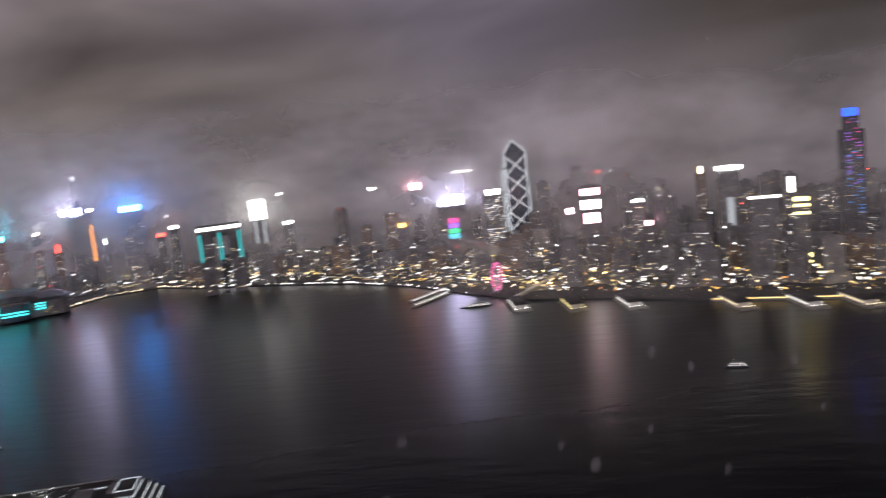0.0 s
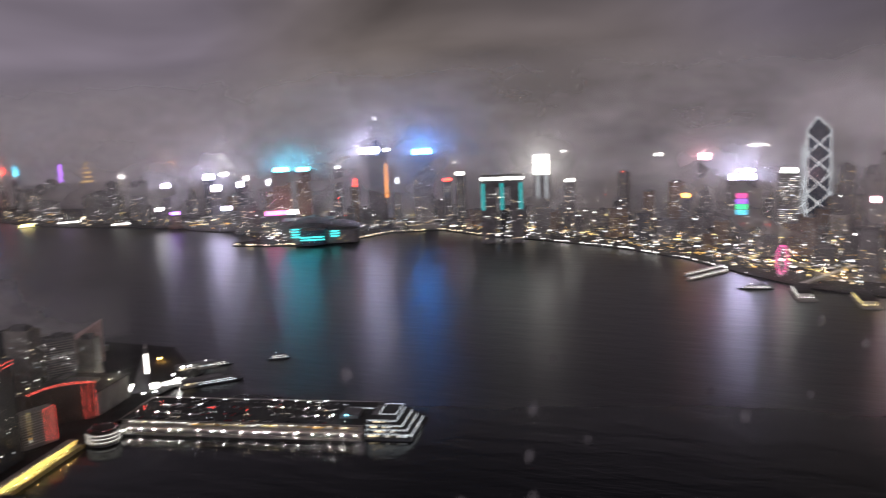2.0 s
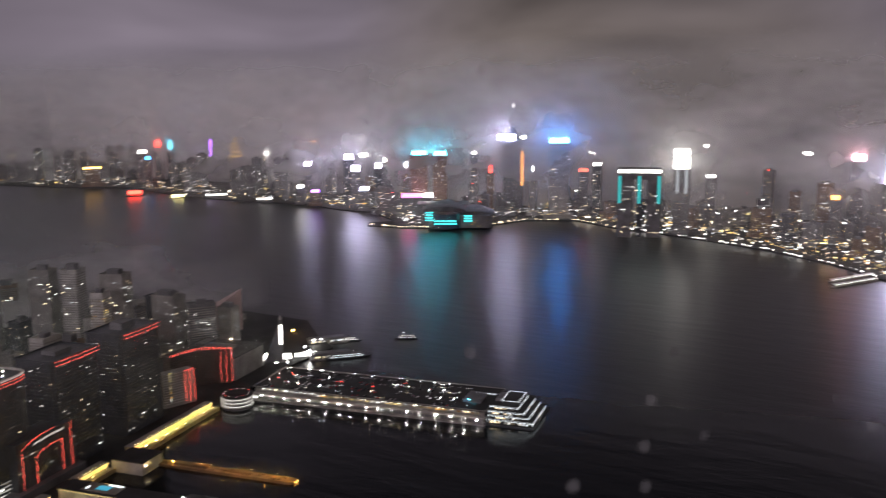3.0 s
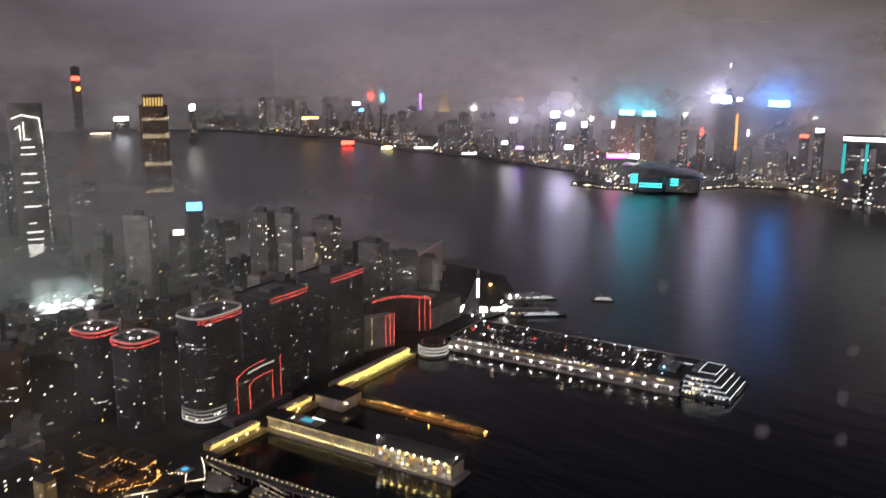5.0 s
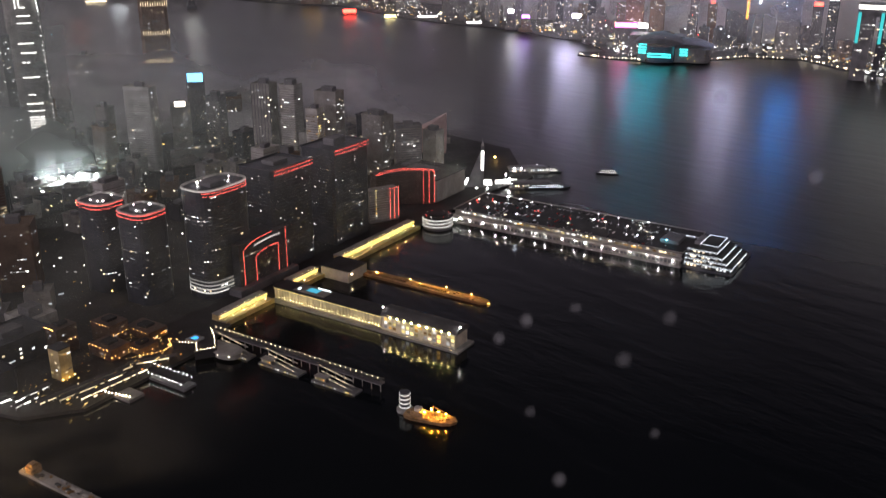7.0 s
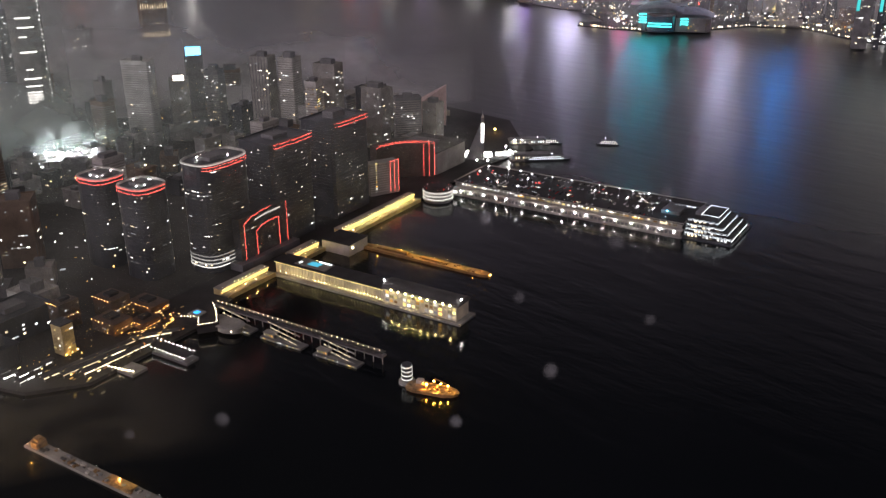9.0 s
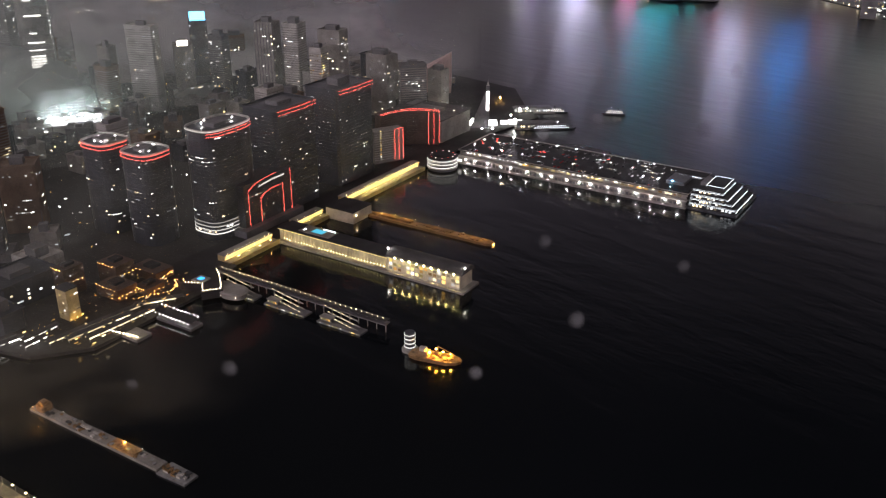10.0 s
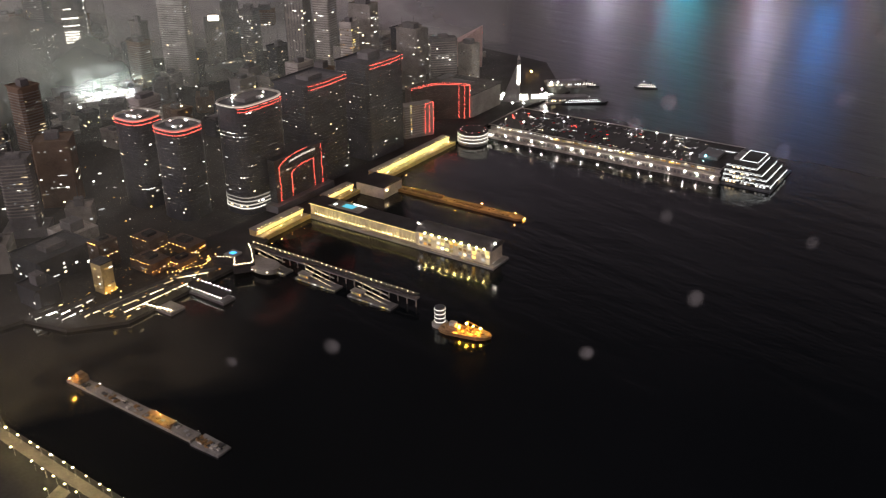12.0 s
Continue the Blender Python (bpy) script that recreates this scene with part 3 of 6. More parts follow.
CENTRAL = [(17.1, 2700, 135, 25, 8, WHITE, 16), (9.1, 2800, 185, 31, 19, PINK, 24), (10.2, 2500, 108, 18, 11, ORANGE, 12),
           (-0.2, 2300, 120, 18, 14, PINK, 24), (11.8, 2900, 187, 25, 11, WHITE, 10), (17.4, 2900, 206, 18, 9, WHITE, 10), (6.1, 2800, 215, 58, 7, WHITE, 8)]
WEST = [(-4.9, 2250, 81, 16, 11, PINK, 18), (-4.3, 2300, 130, 28, 6, WHITE, 12), (-11.6, 2150, 132, 65, 5, WHITE, 8), (-13.1, 2150, 155, 13, 34, WHITE, 6),
        (-4.4, 2400, 120, 20, 6, WHITE, 12), (-2.1, 2700, 178, 11, 7, RED, 10), (-8.1, 2500, 172, 9, 18, WARM, 8)]
HUES = {WHITE: "white", RED: "red", CYAN: "cyan", BLUE: "blue", VIOLET: "violet", AMBER: "amber", COOL: "cool white", ORANGE: "orange", TEAL: "teal", AQUA: "aqua", PINK: "pink", WARM: "warm white", YELLOW: "yellow", ICE: "icy white"}
WALLS = (GREYWALL, GREYWALL, CONCRETE, DARKWALL, BROWNWALL, GREYWALL)
taken = []


def sign_towers(rows, seed):
    rng = random.Random(seed)
    for deg, d, z, sw, sh, colour, power in rows:
        w = max(26, min(sw * 1.25, 60))
        depth = rng.uniform(24, 36)
        top = z - sh / 2 - 1 if sh < 30 else z + sh / 2 + 2
        root = tower(bearing(deg, d, turn=0), w, depth, top, rng.choice(WALLS), PANES, rng.uniform(0.05, 0.14), label="dark office tower carrying a %s lit rooftop sign" % HUES[colour],
                     group="island towers with signs", seed=rng.random(), roof_room=sh >= 30)
        roof_sign(root, sw, sh, z - sh / 2, depth / 2 + (1.4 if sh >= 30 else 0.4), colour, power, label="%s glowing sign box" % HUES[colour])
        taken.append((deg, d, w, z + sh / 2))


for rows_, seed_ in ((EAST, 1), (BAY, 2), (WANCHAI, 3), (CENTRAL, 4), (WEST, 5)):
    sign_towers(rows_, seed_)


def tri_tower():
    """The prism tower with white lit diagonal bracing."""
    root = thing("braced_tower", bearing(2.95, 2650, turn=12), "glass prism tower with glowing white diagonal braces and twin masts", "building")
    r = 30.0
    c = [(-r, -r), (r, -r), (r, r), (-r, r)]
    tops = (110, 215, 262, 180)
    for i in range(4):
        a, b = c[i], c[(i + 1) % 4]
        geo = Geo()
        geo.v = [(*a, 3), (*b, 3), (0, 0, 3), (*a, tops[i]), (*b, tops[i]), (0, 0, tops[i] + 32)]
        geo.f = [(0, 1, 4, 3), (1, 2, 5, 4), (2, 0, 3, 5), (3, 4, 5), (0, 2, 1)]
        shaft = part("shaft", geo, BLUEGLASS, root)
        braces = Geo()
        z = 44.0
        braces.tube((*a, 10), (*a, tops[i]), 0.9, 6)
        braces.tube((*b, 10), (*b, tops[i]), 0.9, 6)
        while z + 10 < tops[i]:
            z2 = min(z + 52, tops[i])
            braces.tube((*a, z), (*b, z2), 0.9, 6)
            braces.tube((*b, z), (*a, z2), 0.9, 6)
            z += 52
        braces.tube((*a, tops[i]), (0, 0, tops[i] + 32), 0.9, 6)
        braces.tube((*b, tops[i]), (0, 0, tops[i] + 32), 0.9, 6)
        part("brace_lighting", braces, glow(COOL, 1.5, False), shaft, "white glowing lines along the braces")
    for x in (-7, 7):
        part("mast", Geo().tube((x, 4, 250), (x, 4, 330), 1.0, 8, 0.3), WHITESTEEL, root)
    taken.append((2.95, 2650, 70, 330))


tri_tower()

# tower of white lit storeys
lit_tower = tower(bearing(4.4, 2400), 50, 50, 172, GREYWALL, PANES_BRIGHT, 0.62, 5.0, 5.0, "pale square office tower with nearly every storey lit", seed=11)
roof_sign(lit_tower, 34, 12, 173, 25.5, WHITE, 30)
taken.append((4.4, 2400, 55, 185))

# bank tower with the big cool sign and a coloured screen
bank = tower(bearing(7.0, 2450), 72, 40, 148, GREYWALL, PANES, 0.10, label="dark stepped bank tower with a huge cool-white sign and colour screen", seed=12, roof_room=False)
roof_sign(bank, 58, 14, 152, 20.5, ICE, 75)
roof_sign(bank, 38, 7, 172, 20.5, ICE, 30, x=-8)
screen = part("led_screen", Geo().box(-15, 15, 20.1, 21.2, 62, 120), DARKWALL, bank, "tall colour screen on the facade")
for k_, c_ in enumerate((CYAN, GREEN, VIOLET, MAGENTA)):
    part("screen_field", Geo().box(-14, 14, 21.2, 21.5, 63.5 + 14 * k_, 76 + 14 * k_), glow(c_, 1.6), screen)
taken.append((7.0, 2450, 80, 180))

# the tall tower with a needle mast and an orange column
needle = tower(bearing(28.9, 2900), 62, 50, 214, GREYWALL, PANES_DIM, 0.14, label="tall triangular-topped tower with a needle mast and orange light column", seed=13, roof_room=False)
part("crown", Geo().prism([(-24, -18), (24, -18), (24, 18), (-24, 18)], 214, 262, 0.15), BLUEGLASS, needle)
part("mast", Geo().tube((0, 0, 258), (0, 0, 345), 1.6, 8, 0.4), STEEL, needle)
part("mast_light", Geo().tube((0, 0, 322), (0, 0, 334), 1.9, 8), glow(WHITE, 3.0, False), needle)
part("light_column", Geo().box(-31, -24, 25.2, 26.4, 84, 190), glow(ORANGE, 2.2), needle, "orange upright light column")
roof_sign(needle, 52, 17, 224, 25.8, ICE, 90, x=20)
roof_sign(needle, 14, 8, 228, 25.8, WHITE, 20, x=-30)
taken.append((28.9, 2900, 90, 262))


def frame_building():
    """Twin slabs joined at the top: a gate outlined by lights."""
    root = thing("gate_building", bearing(21.25, 2420), "gate-shaped government block outlined by a glowing top bar and columns", "building")
    part("side_slab", Geo().box(-54, -20, -15, 15, 3, 158), GREYWALL, root)
    part("side_slab", Geo().box(20, 54, -15, 15, 3, 158), GREYWALL, root)
    part("top_slab", Geo().box(-54, 54, -15, 15, 158, 180), GREYWALL, root)
    part("top_light", Geo().box(-54, 54, 15.1, 16.2, 168, 176), glow(WHITE, 5.0), root, "white glowing bar along the top")
    for x, c in ((-52, TEAL), (-3, TEAL), (46, TEAL)):
        part("column_light", Geo().box(x, x + 7, 15.1, 16.0, 90, 160), glow(c, 0.6), root)
    part("link", Geo().box(-20, 20, -8, 8, 150, 158), GREYWALL, root)
    part("middle_column", Geo().box(-6, 6, -14, 15, 3, 158), DARKWALL, root)
    part("lit_glazing", lit(Geo(), 100, 30, 150, 10, 4.5, 5, 0.08, random.Random(5), "N"), PANES, root, kind="stuff")
    taken.append((21.25, 2420, 120, 180))


frame_building()

# slender tower whose head is a white screen
slim = tower(bearing(18.8, 2480), 42, 34, 172, GREYWALL, PANES_DIM, 0.14, label="slender tower with a white glowing block at its head", seed=14, roof_room=False, podium=False)
part("screen_head", Geo().box(-20, 20, -17, 18.5, 173.7, 224), glow(WHITE, 5.0), slim, "white glowing screen block")
for x_ in (-12, 10):
    part("light_column", Geo().box(x_ - 3.5, x_ + 3.5, 17.1, 18, 110, 172), glow(COOL, 0.5, False), slim)
taken.append((18.8, 2480, 50, 224))

# tower with three stacked sign boxes
boxes = tower(bearing(-1.5, 2150), 46, 40, 188, GREYWALL, PANES_DIM, 0.10, label="dark tower bearing three stacked pinkish-white screens", seed=15)
for z_, h_, w_, c_ in ((171, 15, 42, PINK), (139, 21, 42, WHITE), (107, 23, 34, PINK)):
    roof_sign(boxes, w_, h_, z_, 21.5, c_, 12, name="wall_sign")
taken.append((-1.5, 2150, 50, 190))

# round-crowned tower and the yellow banded one
crown = tower(bearing(-9.7, 2300), 46, 44, 176, GREYWALL, PANES_DIM, 0.15, label="tower with an oval white-lit crown", seed=16, roof_room=False)
part("crown", Geo().ring(0, 0, 31, 24, 184, 192, 1.2), glow(WHITE, 7.0), crown, "oval white glowing crown")
part("crown_core", Geo().oval(0, 0, 24, 18, 176, 190), GREYWALL, crown)
part("light_column", Geo().box(-8, 8, 22.1, 22.8, 40, 120), glow(COOL, 0.5, False), crown)
taken.append((-9.7, 2300, 60, 190))
banded = tower(bearing(-13.6, 1900), 30, 30, 160, GREYWALL, PANES_WARM, 0.10, label="tower with yellow lit bands of storeys", seed=17)
for z_, h_ in ((150, 8), (139, 5), (124, 5), (41, 8), (30, 4)):
    part("lit_band", Geo().box(-14, 14, 15.1, 15.5, z_, z_ + h_), glow(YELLOW, 5.0), banded)
taken.append((-13.6, 1900, 34, 165))


def neon_tower():
    root = thing("neon_tower", bearing(-16.4, 2130, turn=10), "tall dark tower with violet neon bars and blue glowing head", "building")
    part("wall", Geo().box(-24, 24, -24, 24, 3, 262, 8).box(-15, 15, -15, 15, 262, 290, 5), DARKWALL, root)
    part("head", Geo().box(-13, 13, -13, 13, 290.2, 306, 4), glow(DEEPBLUE, 3.0), root, "blue glowing head")
    part("mast", Geo().tube((0, 0, 306), (0, 0, 346), 1.2, 8, 0.3), STEEL, root)
    rng = random.Random(9)
    for c, z0, z1 in ((VIOLET, 150, 288), (MAGENTA, 200, 284), (BLUE, 90, 230)):
        g = Geo()
        z = z0
        while z < z1:
            if rng.random() < 0.8:
                x = rng.choice((-16, -6, 5))
                g.box(x, x + 10, 24.1, 24.6, z, z + 1.6) if z < 260 else g.box(x * 0.7, x * 0.7 + 6, 15.1, 15.6, z, z + 1.6)
            z += 7
        part("neon_striping", g, glow(c, 0.9, False), root, kind="stuff")
    part("lit_glazing", lit(Geo(), 40, 40, 250, 12, 4.2, 4, 0.05, rng, "NEW"), PANES_DIM, root, kind="stuff", m=pose(0, 4.06, 0))
    taken.append((-16.4, 2130, 60, 310))


neon_tower()

# ziggurat with gold tiers
zig = thing("stepped_tower", bearing(45.75, 4050), "tower with a stepped pyramid top, gold floodlight put into its colour", "building")
part("wall", Geo().box(-28, 28, -22, 22, 3, 95), BROWNWALL, zig)
# gold floodlighting is put into the ochre tiers and their glowing strips
for i_, (z0_, z1_) in enumerate(((95, 112), (112, 130), (130, 148), (148, 166), (166, 186))):
    k_ = 24 - 4.6 * i_
    part("tier", Geo().box(-k_, k_, -k_ * 0.8, k_ * 0.8, z0_, z1_), OCHRE, zig)
    part("tier_glow", Geo().box(-k_, k_, k_ * 0.8 + 0.1, k_ * 0.8 + 0.8, z0_ + 8, z0_ + 13), glow(AMBER, 3.0, False), zig)
taken.append((45.75, 4050, 60, 186))


# ---- the convention centre on its own point of land ----
def convention_centre():
    root = thing("convention_centre", bearing(32.6, 2600, turn=-4), "low glass hall with winged curved roofs and teal light bands", "building")
    part("hall", Geo().box(-110, 76, -30, 62, 3.2, 38, 12), GREYWALL, root)
    part("drum", Geo().oval(16, 52, 40, 36, 3.2, 44, 28), BLUEGLASS, root)

    def wing(x0, x1, y0, y1, z, rise, tilt):
        g, n = Geo(), 14
        for j in range(n + 1):
            for i in range(n + 1):
                u, v = i / n, j / n
                x, y = x0 + (x1 - x0) * u, y0 + (y1 - y0) * v
                pinch = 0.55 + 0.45 * math.sin(math.pi * u)
                yy = (y0 + y1) / 2 + (y - (y0 + y1) / 2) * pinch
                g.v.append((x, yy, z + rise * math.sin(math.pi * (0.1 + 0.8 * u)) * (0.6 + 0.4 * math.sin(math.pi * v)) + tilt * v))
        m = n + 1
        top = [(j * m + i, j * m + i + 1, (j + 1) * m + i + 1, (j + 1) * m + i) for j in range(n) for i in range(n)]
        k = len(g.v)
        g.v += [(x, y, zz - 2.0) for x, y, zz in g.v]
        g.f = top + [(d + k, c + k, b + k, a + k) for a, b, c, d in top]
        return g
    part("roof_wing", wing(-40, 84, -20, 60, 46, 30, 0), GREYWALL, root, "curved metal roof wing")
    part("roof_wing", wing(-118, 0, -40, 46, 38, 24, -4), GREYWALL, root, "curved metal roof wing")
    part("rear_block", Geo().box(-40, 110, -120, -40, 3.2, 56), GREYWALL, root)
    for x0, x1, y, zs in ((-72, -52, 78, (24, 31, 38, 45)), (-46, 14, 102, (18, 25)), (34, 54, 76, (22, 29, 36))):
        for z in zs:
            part("teal_band", Geo().box(-x1, -x0, y - 12, y - 10, z, z + 2.6), glow(TEAL, 3.0), root, "teal glowing facade band")
    part("lit_glazing", lit(Geo(), 160, 100, 30, 8, 5, 6, 0.12, random.Random(3), "NEW"), PANES_WARM, root, kind="stuff", m=pose(-22, 14, 0))
    taken.append((32.6, 2560, 270, 70))


convention_centre()
low = tower(bearing(34.9, 2790), 90, 40, 60, GREYWALL, PANES, 0.2, label="low block with a long pink and white sign", seed=18, roof_room=False)
roof_sign(low, 62, 12, 62, 20.5, MAGENTA, 12, x=12)
roof_sign(low, 26, 12, 62, 20.5, WHITE, 22, x=-36)
taken.append((34.9, 2790, 90, 75))


# ---- observation wheel ----
def wheel():
    root = thing("observation_wheel", bearing(4.7, 1960, 3.2, turn=70), "white observation wheel edged with magenta light", "ferris wheel")
    rim = Geo()
    pts = [(29 * math.cos(2 * math.pi * i / 36), 0, 33 + 29 * math.sin(2 * math.pi * i / 36)) for i in range(36)]
    for i in range(36):
        for y in (-1.5, 1.5):
            a, b = pts[i], pts[(i + 1) % 36]
            rim.tube((a[0], y, a[2]), (b[0], y, b[2]), 0.5, 5)
    part("rim", rim, glow(MAGENTA, 3.0), root, "magenta glowing rim")
    spokes = Geo()
    for i in range(0, 36, 2):
        spokes.tube((0, 0, 33), pts[i], 0.15, 4)
    part("spoke_web", spokes, WHITESTEEL, root)
    part("hub", Geo().tube((0, -3, 33), (0, 3, 33), 2.4, 10), glow(PINK, 10.0, False), root)
    for s in (-1, 1):
        for x in (-14, 14):
            part("leg", Geo().tube((x, 5 * s, 0), (0, 2.5 * s, 33), 0.7, 6), WHITESTEEL, root)
    cabin = Geo().oval(0, 0, 1.5, 1.5, -3.4, -0.6, 8)
    me = cabin.mesh("cabin", WHITESTEEL)
    for i in range(0, 36, 2):
        part("cabin", me, None, root, m=pose(*pts[i]))


wheel()


# ---- discs behind the brightest signs, imitating their halos in the mist ----
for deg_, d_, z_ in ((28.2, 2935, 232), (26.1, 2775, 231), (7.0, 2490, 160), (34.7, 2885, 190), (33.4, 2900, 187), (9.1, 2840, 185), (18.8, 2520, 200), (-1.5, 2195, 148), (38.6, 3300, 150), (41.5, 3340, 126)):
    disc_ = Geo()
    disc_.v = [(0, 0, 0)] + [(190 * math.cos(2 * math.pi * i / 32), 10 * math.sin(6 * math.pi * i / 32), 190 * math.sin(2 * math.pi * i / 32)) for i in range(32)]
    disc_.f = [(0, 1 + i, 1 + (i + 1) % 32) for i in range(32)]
    ob_ = new("halo_disc", disc_.mesh("halo_disc", HALO))
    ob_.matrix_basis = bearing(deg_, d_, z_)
    tagged(ob_, "disc imitating the halo of a sign in the mist", "mist", kind="structure")


# ---- the other towers of the skyline ----
def clear(deg, d, w, top):
    """No tower may stand before or within a signed one."""
    for tdeg, td, tw, tz in taken:
        if abs(deg - tdeg) < math.degrees((w + tw) * 0.55 / min(d, td)):
            if abs(d - td) < 60:
                return False
            if d < td and 393 - (393 - top) * td / d > tz * 0.45:
                return False
    return True


def shore_distance(deg):
    """How far the island's waterfront lies along a bearing."""
    a = radians(deg)
    best = 6000
    for (x0, y0), (x1, y1) in zip(island, island[1:22] + island[22:]):
        dx, dy = math.sin(a), -math.cos(a)
        den = dx * (y1 - y0) - dy * (x1 - x0)
        if abs(den) > 1e-9:
            t = (x0 * (y1 - y0) - y0 * (x1 - x0)) / den
            s = (x0 * dy - y0 * dx) / den
            if t > 0 and 0 <= s <= 1:
                best = min(best, t)
    return best


# one more haze sheet, set before the island to soften its towers
mist_sheet("haze_sheet", [(deg_, shore_distance(deg_) - 50) for deg_ in range(-34, 58, 2)], 2, 520, MIST_FRONT, "sheet imitating low misty haze before the island's towers", 20)


def skyline(count, deg0, deg1, near, far, h0, h1, seed, panes, share):
    rng = random.Random(seed)
    made = 0
    for _ in range(count * 12):
        if made >= count:
            break
        deg = rng.uniform(deg0, deg1)
        d = shore_distance(deg) + rng.uniform(near, far)
        if d > 4850:
            continue
        w, dep = rng.uniform(20, 46), rng.uniform(20, 38)
        h = rng.uniform(h0, h1) * (1.0 if rng.random() < 0.75 else 1.25)
        h = min(h, 393 - d * 0.062)
        if h < 18 or not clear(deg, d, w, h):
            continue
        tower(bearing(deg, d, turn=rng.uniform(-30, 30)), w, dep, h, rng.choice(WALLS), rng.choice(panes), share * rng.uniform(0.4, 1.7), rng.uniform(3.6, 5.0), rng.uniform(3.4, 5.5),
              label="dark high-rise block with scattered lit windows in the skyline", group="island skyline blocks", seed=rng.random(), name="high_rise", fins=rng.random() < 0.3,
              beacon=rng.choice((None, None, None, None, WHITE, WHITE, None, RED)))
        taken.append((deg, d, w * 0.6, h))
        made += 1


skyline(80, -20, 0, 110, 800, 50, 170, 21, (PANES, PANES_WARM, PANES_DIM), 0.16)
skyline(90, 0, 20, 160, 900, 40, 150, 22, (PANES, PANES_DIM, PANES_WARM), 0.14)
skyline(90, 19, 38, 140, 900, 40, 140, 23, (PANES, PANES_DIM), 0.12)


def distant_city(count, deg0, deg1, near, far, seed):
    """Blocks too far off to tell apart: one mesh with walls and lit panes."""
    rng, walls, panes = random.Random(seed), Geo(), Geo()
    for _ in range(count):
        deg = rng.uniform(deg0, deg1)
        d = min(shore_distance(deg) + rng.uniform(near, far), 4850)
        w, dep = rng.uniform(20, 46), rng.uniform(20, 38)
        h = min(rng.uniform(40, 150), 393 - d * 0.058)
        if not clear(deg, d, w, h):
            continue
        m = bearing(deg, d, turn=rng.uniform(-20, 20))
        for geo, local in ((walls, Geo().box(-w / 2, w / 2, -dep / 2, dep / 2, 2.5, h).box(-w / 4, w / 4, -dep / 4, dep / 4, h, h + 6)),
                           (panes, lit(Geo(), w, dep, h - 3, 8, 4.2, 4.4, rng.uniform(0.05, 0.2), rng, "NEW"))):
            k = len(geo.v)
            geo.v += [tuple(m @ Vector(p)) for p in local.v]
            geo.f += [tuple(i + k for i in f) for f in local.f]
    n_wall, k = len(walls.f), len(walls.v)
    walls.v += panes.v
    walls.f += [tuple(i + k for i in f) for f in panes.f]
    me = walls.mesh("distant_city", GREYWALL)
    me.materials.append(PANES)
    for i in range(n_wall, len(me.polygons)):
        me.polygons[i].material_index = 1
    return tagged(new("distant_city", me), "far shore of grey blocks speckled with lit windows", "buildings", kind="stuff")


distant_city(190, 36, 72, 100, 900, 25)


# ---- waterfront lights of the island: many small lamps, too small to tell apart ----
def speckle(name, rows, count, spread, z0, z1, material, seed, label, r0=0.35, r1=1.3):
    rng = random.Random(seed)
    g = Geo()
    for _ in range(count):
        i = rng.randrange(len(rows) - 1)
        (x0, y0), (x1, y1) = rows[i], rows[i + 1]
        k = rng.random()
        dx, dy = x1 - x0, y1 - y0
        ln = math.hypot(dx, dy)
        off = rng.random() ** 1.5 * spread
        x, y = x0 + dx * k + dy / ln * off, y0 + dy * k - dx / ln * off
        r = rng.uniform(r0, r1)
        z = rng.uniform(z0, z1)
        w = r * rng.choice((1, 2, 3, 5))
        a = rng.uniform(0, math.pi)
        c, s = math.cos(a) * w, math.sin(a) * w
        g.prism([(x - c, y - s), (x + s * 0.4, y - c * 0.4), (x + c, y + s), (x - s * 0.4, y + c * 0.4)], z - r, z + r)
    ob = new(name, g.mesh(name, material))
    return tagged(ob, label, "lights", kind="stuff")


speckle("waterfront_lights", [(-900, -1590), (-480, -1670), (-60, -1830), (230, -2000)], 1000, 420, 5, 34, SHOPS, 31, "amber and white street and pier lights on the waterfront")
speckle("waterfront_lights", [(230, -1990), (540, -2240), (960, -2375)], 1000, 460, 5, 34, SHOPS, 32, "white and amber street lights along the waterfront road")
speckle("waterfront_lights", [(960, -2375), (1140, -2460), (1275, -2400), (1500, -2120), (1590, -2180), (1880, -2310), (2120, -2370)], 900, 420, 4, 30, SHOPS, 33, "small white lamps along the seawall")
speckle("waterfront_lights", [(2120, -2370), (2610, -2320), (3060, -2410), (3650, -2230), (4100, -1785)], 420, 160, 4, 26, SHOPS, 34, "distant amber and white shore lights")
speckle("golden_lights", [(-760, -1640), (-480, -1680), (-60, -1850), (230, -2010), (330, -2120)], 700, 330, 5, 20, SHOPS_GOLD, 37, "golden street lamps and lit road decks behind the piers", 0.35, 1.1)
speckle("golden_lights", [(330, -2110), (540, -2240), (960, -2375), (1140, -2460)], 220, 260, 5, 16, SHOPS_GOLD, 38, "amber street lamps along the waterfront road", 0.3, 0.9)
speckle("seawall_lamps", [(960, -2349), (1140, -2437), (1268, -2367), (1312, -2243), (1398, -2121), (1500, -2078), (1606, -2064)], 90, 2, 5, 7, glow(WARM, 6.0, False), 35, "row of small warm lamps on the seawall", 0.6, 0.8)
speckle("seawall_lamps", [(230, -1962), (380, -2112), (540, -2214), (700, -2277), (880, -2337), (960, -2347)], 70, 3, 5, 7, glow(WHITE, 6.0, False), 36, "row of small white lamps on the seawall", 0.6, 0.9)


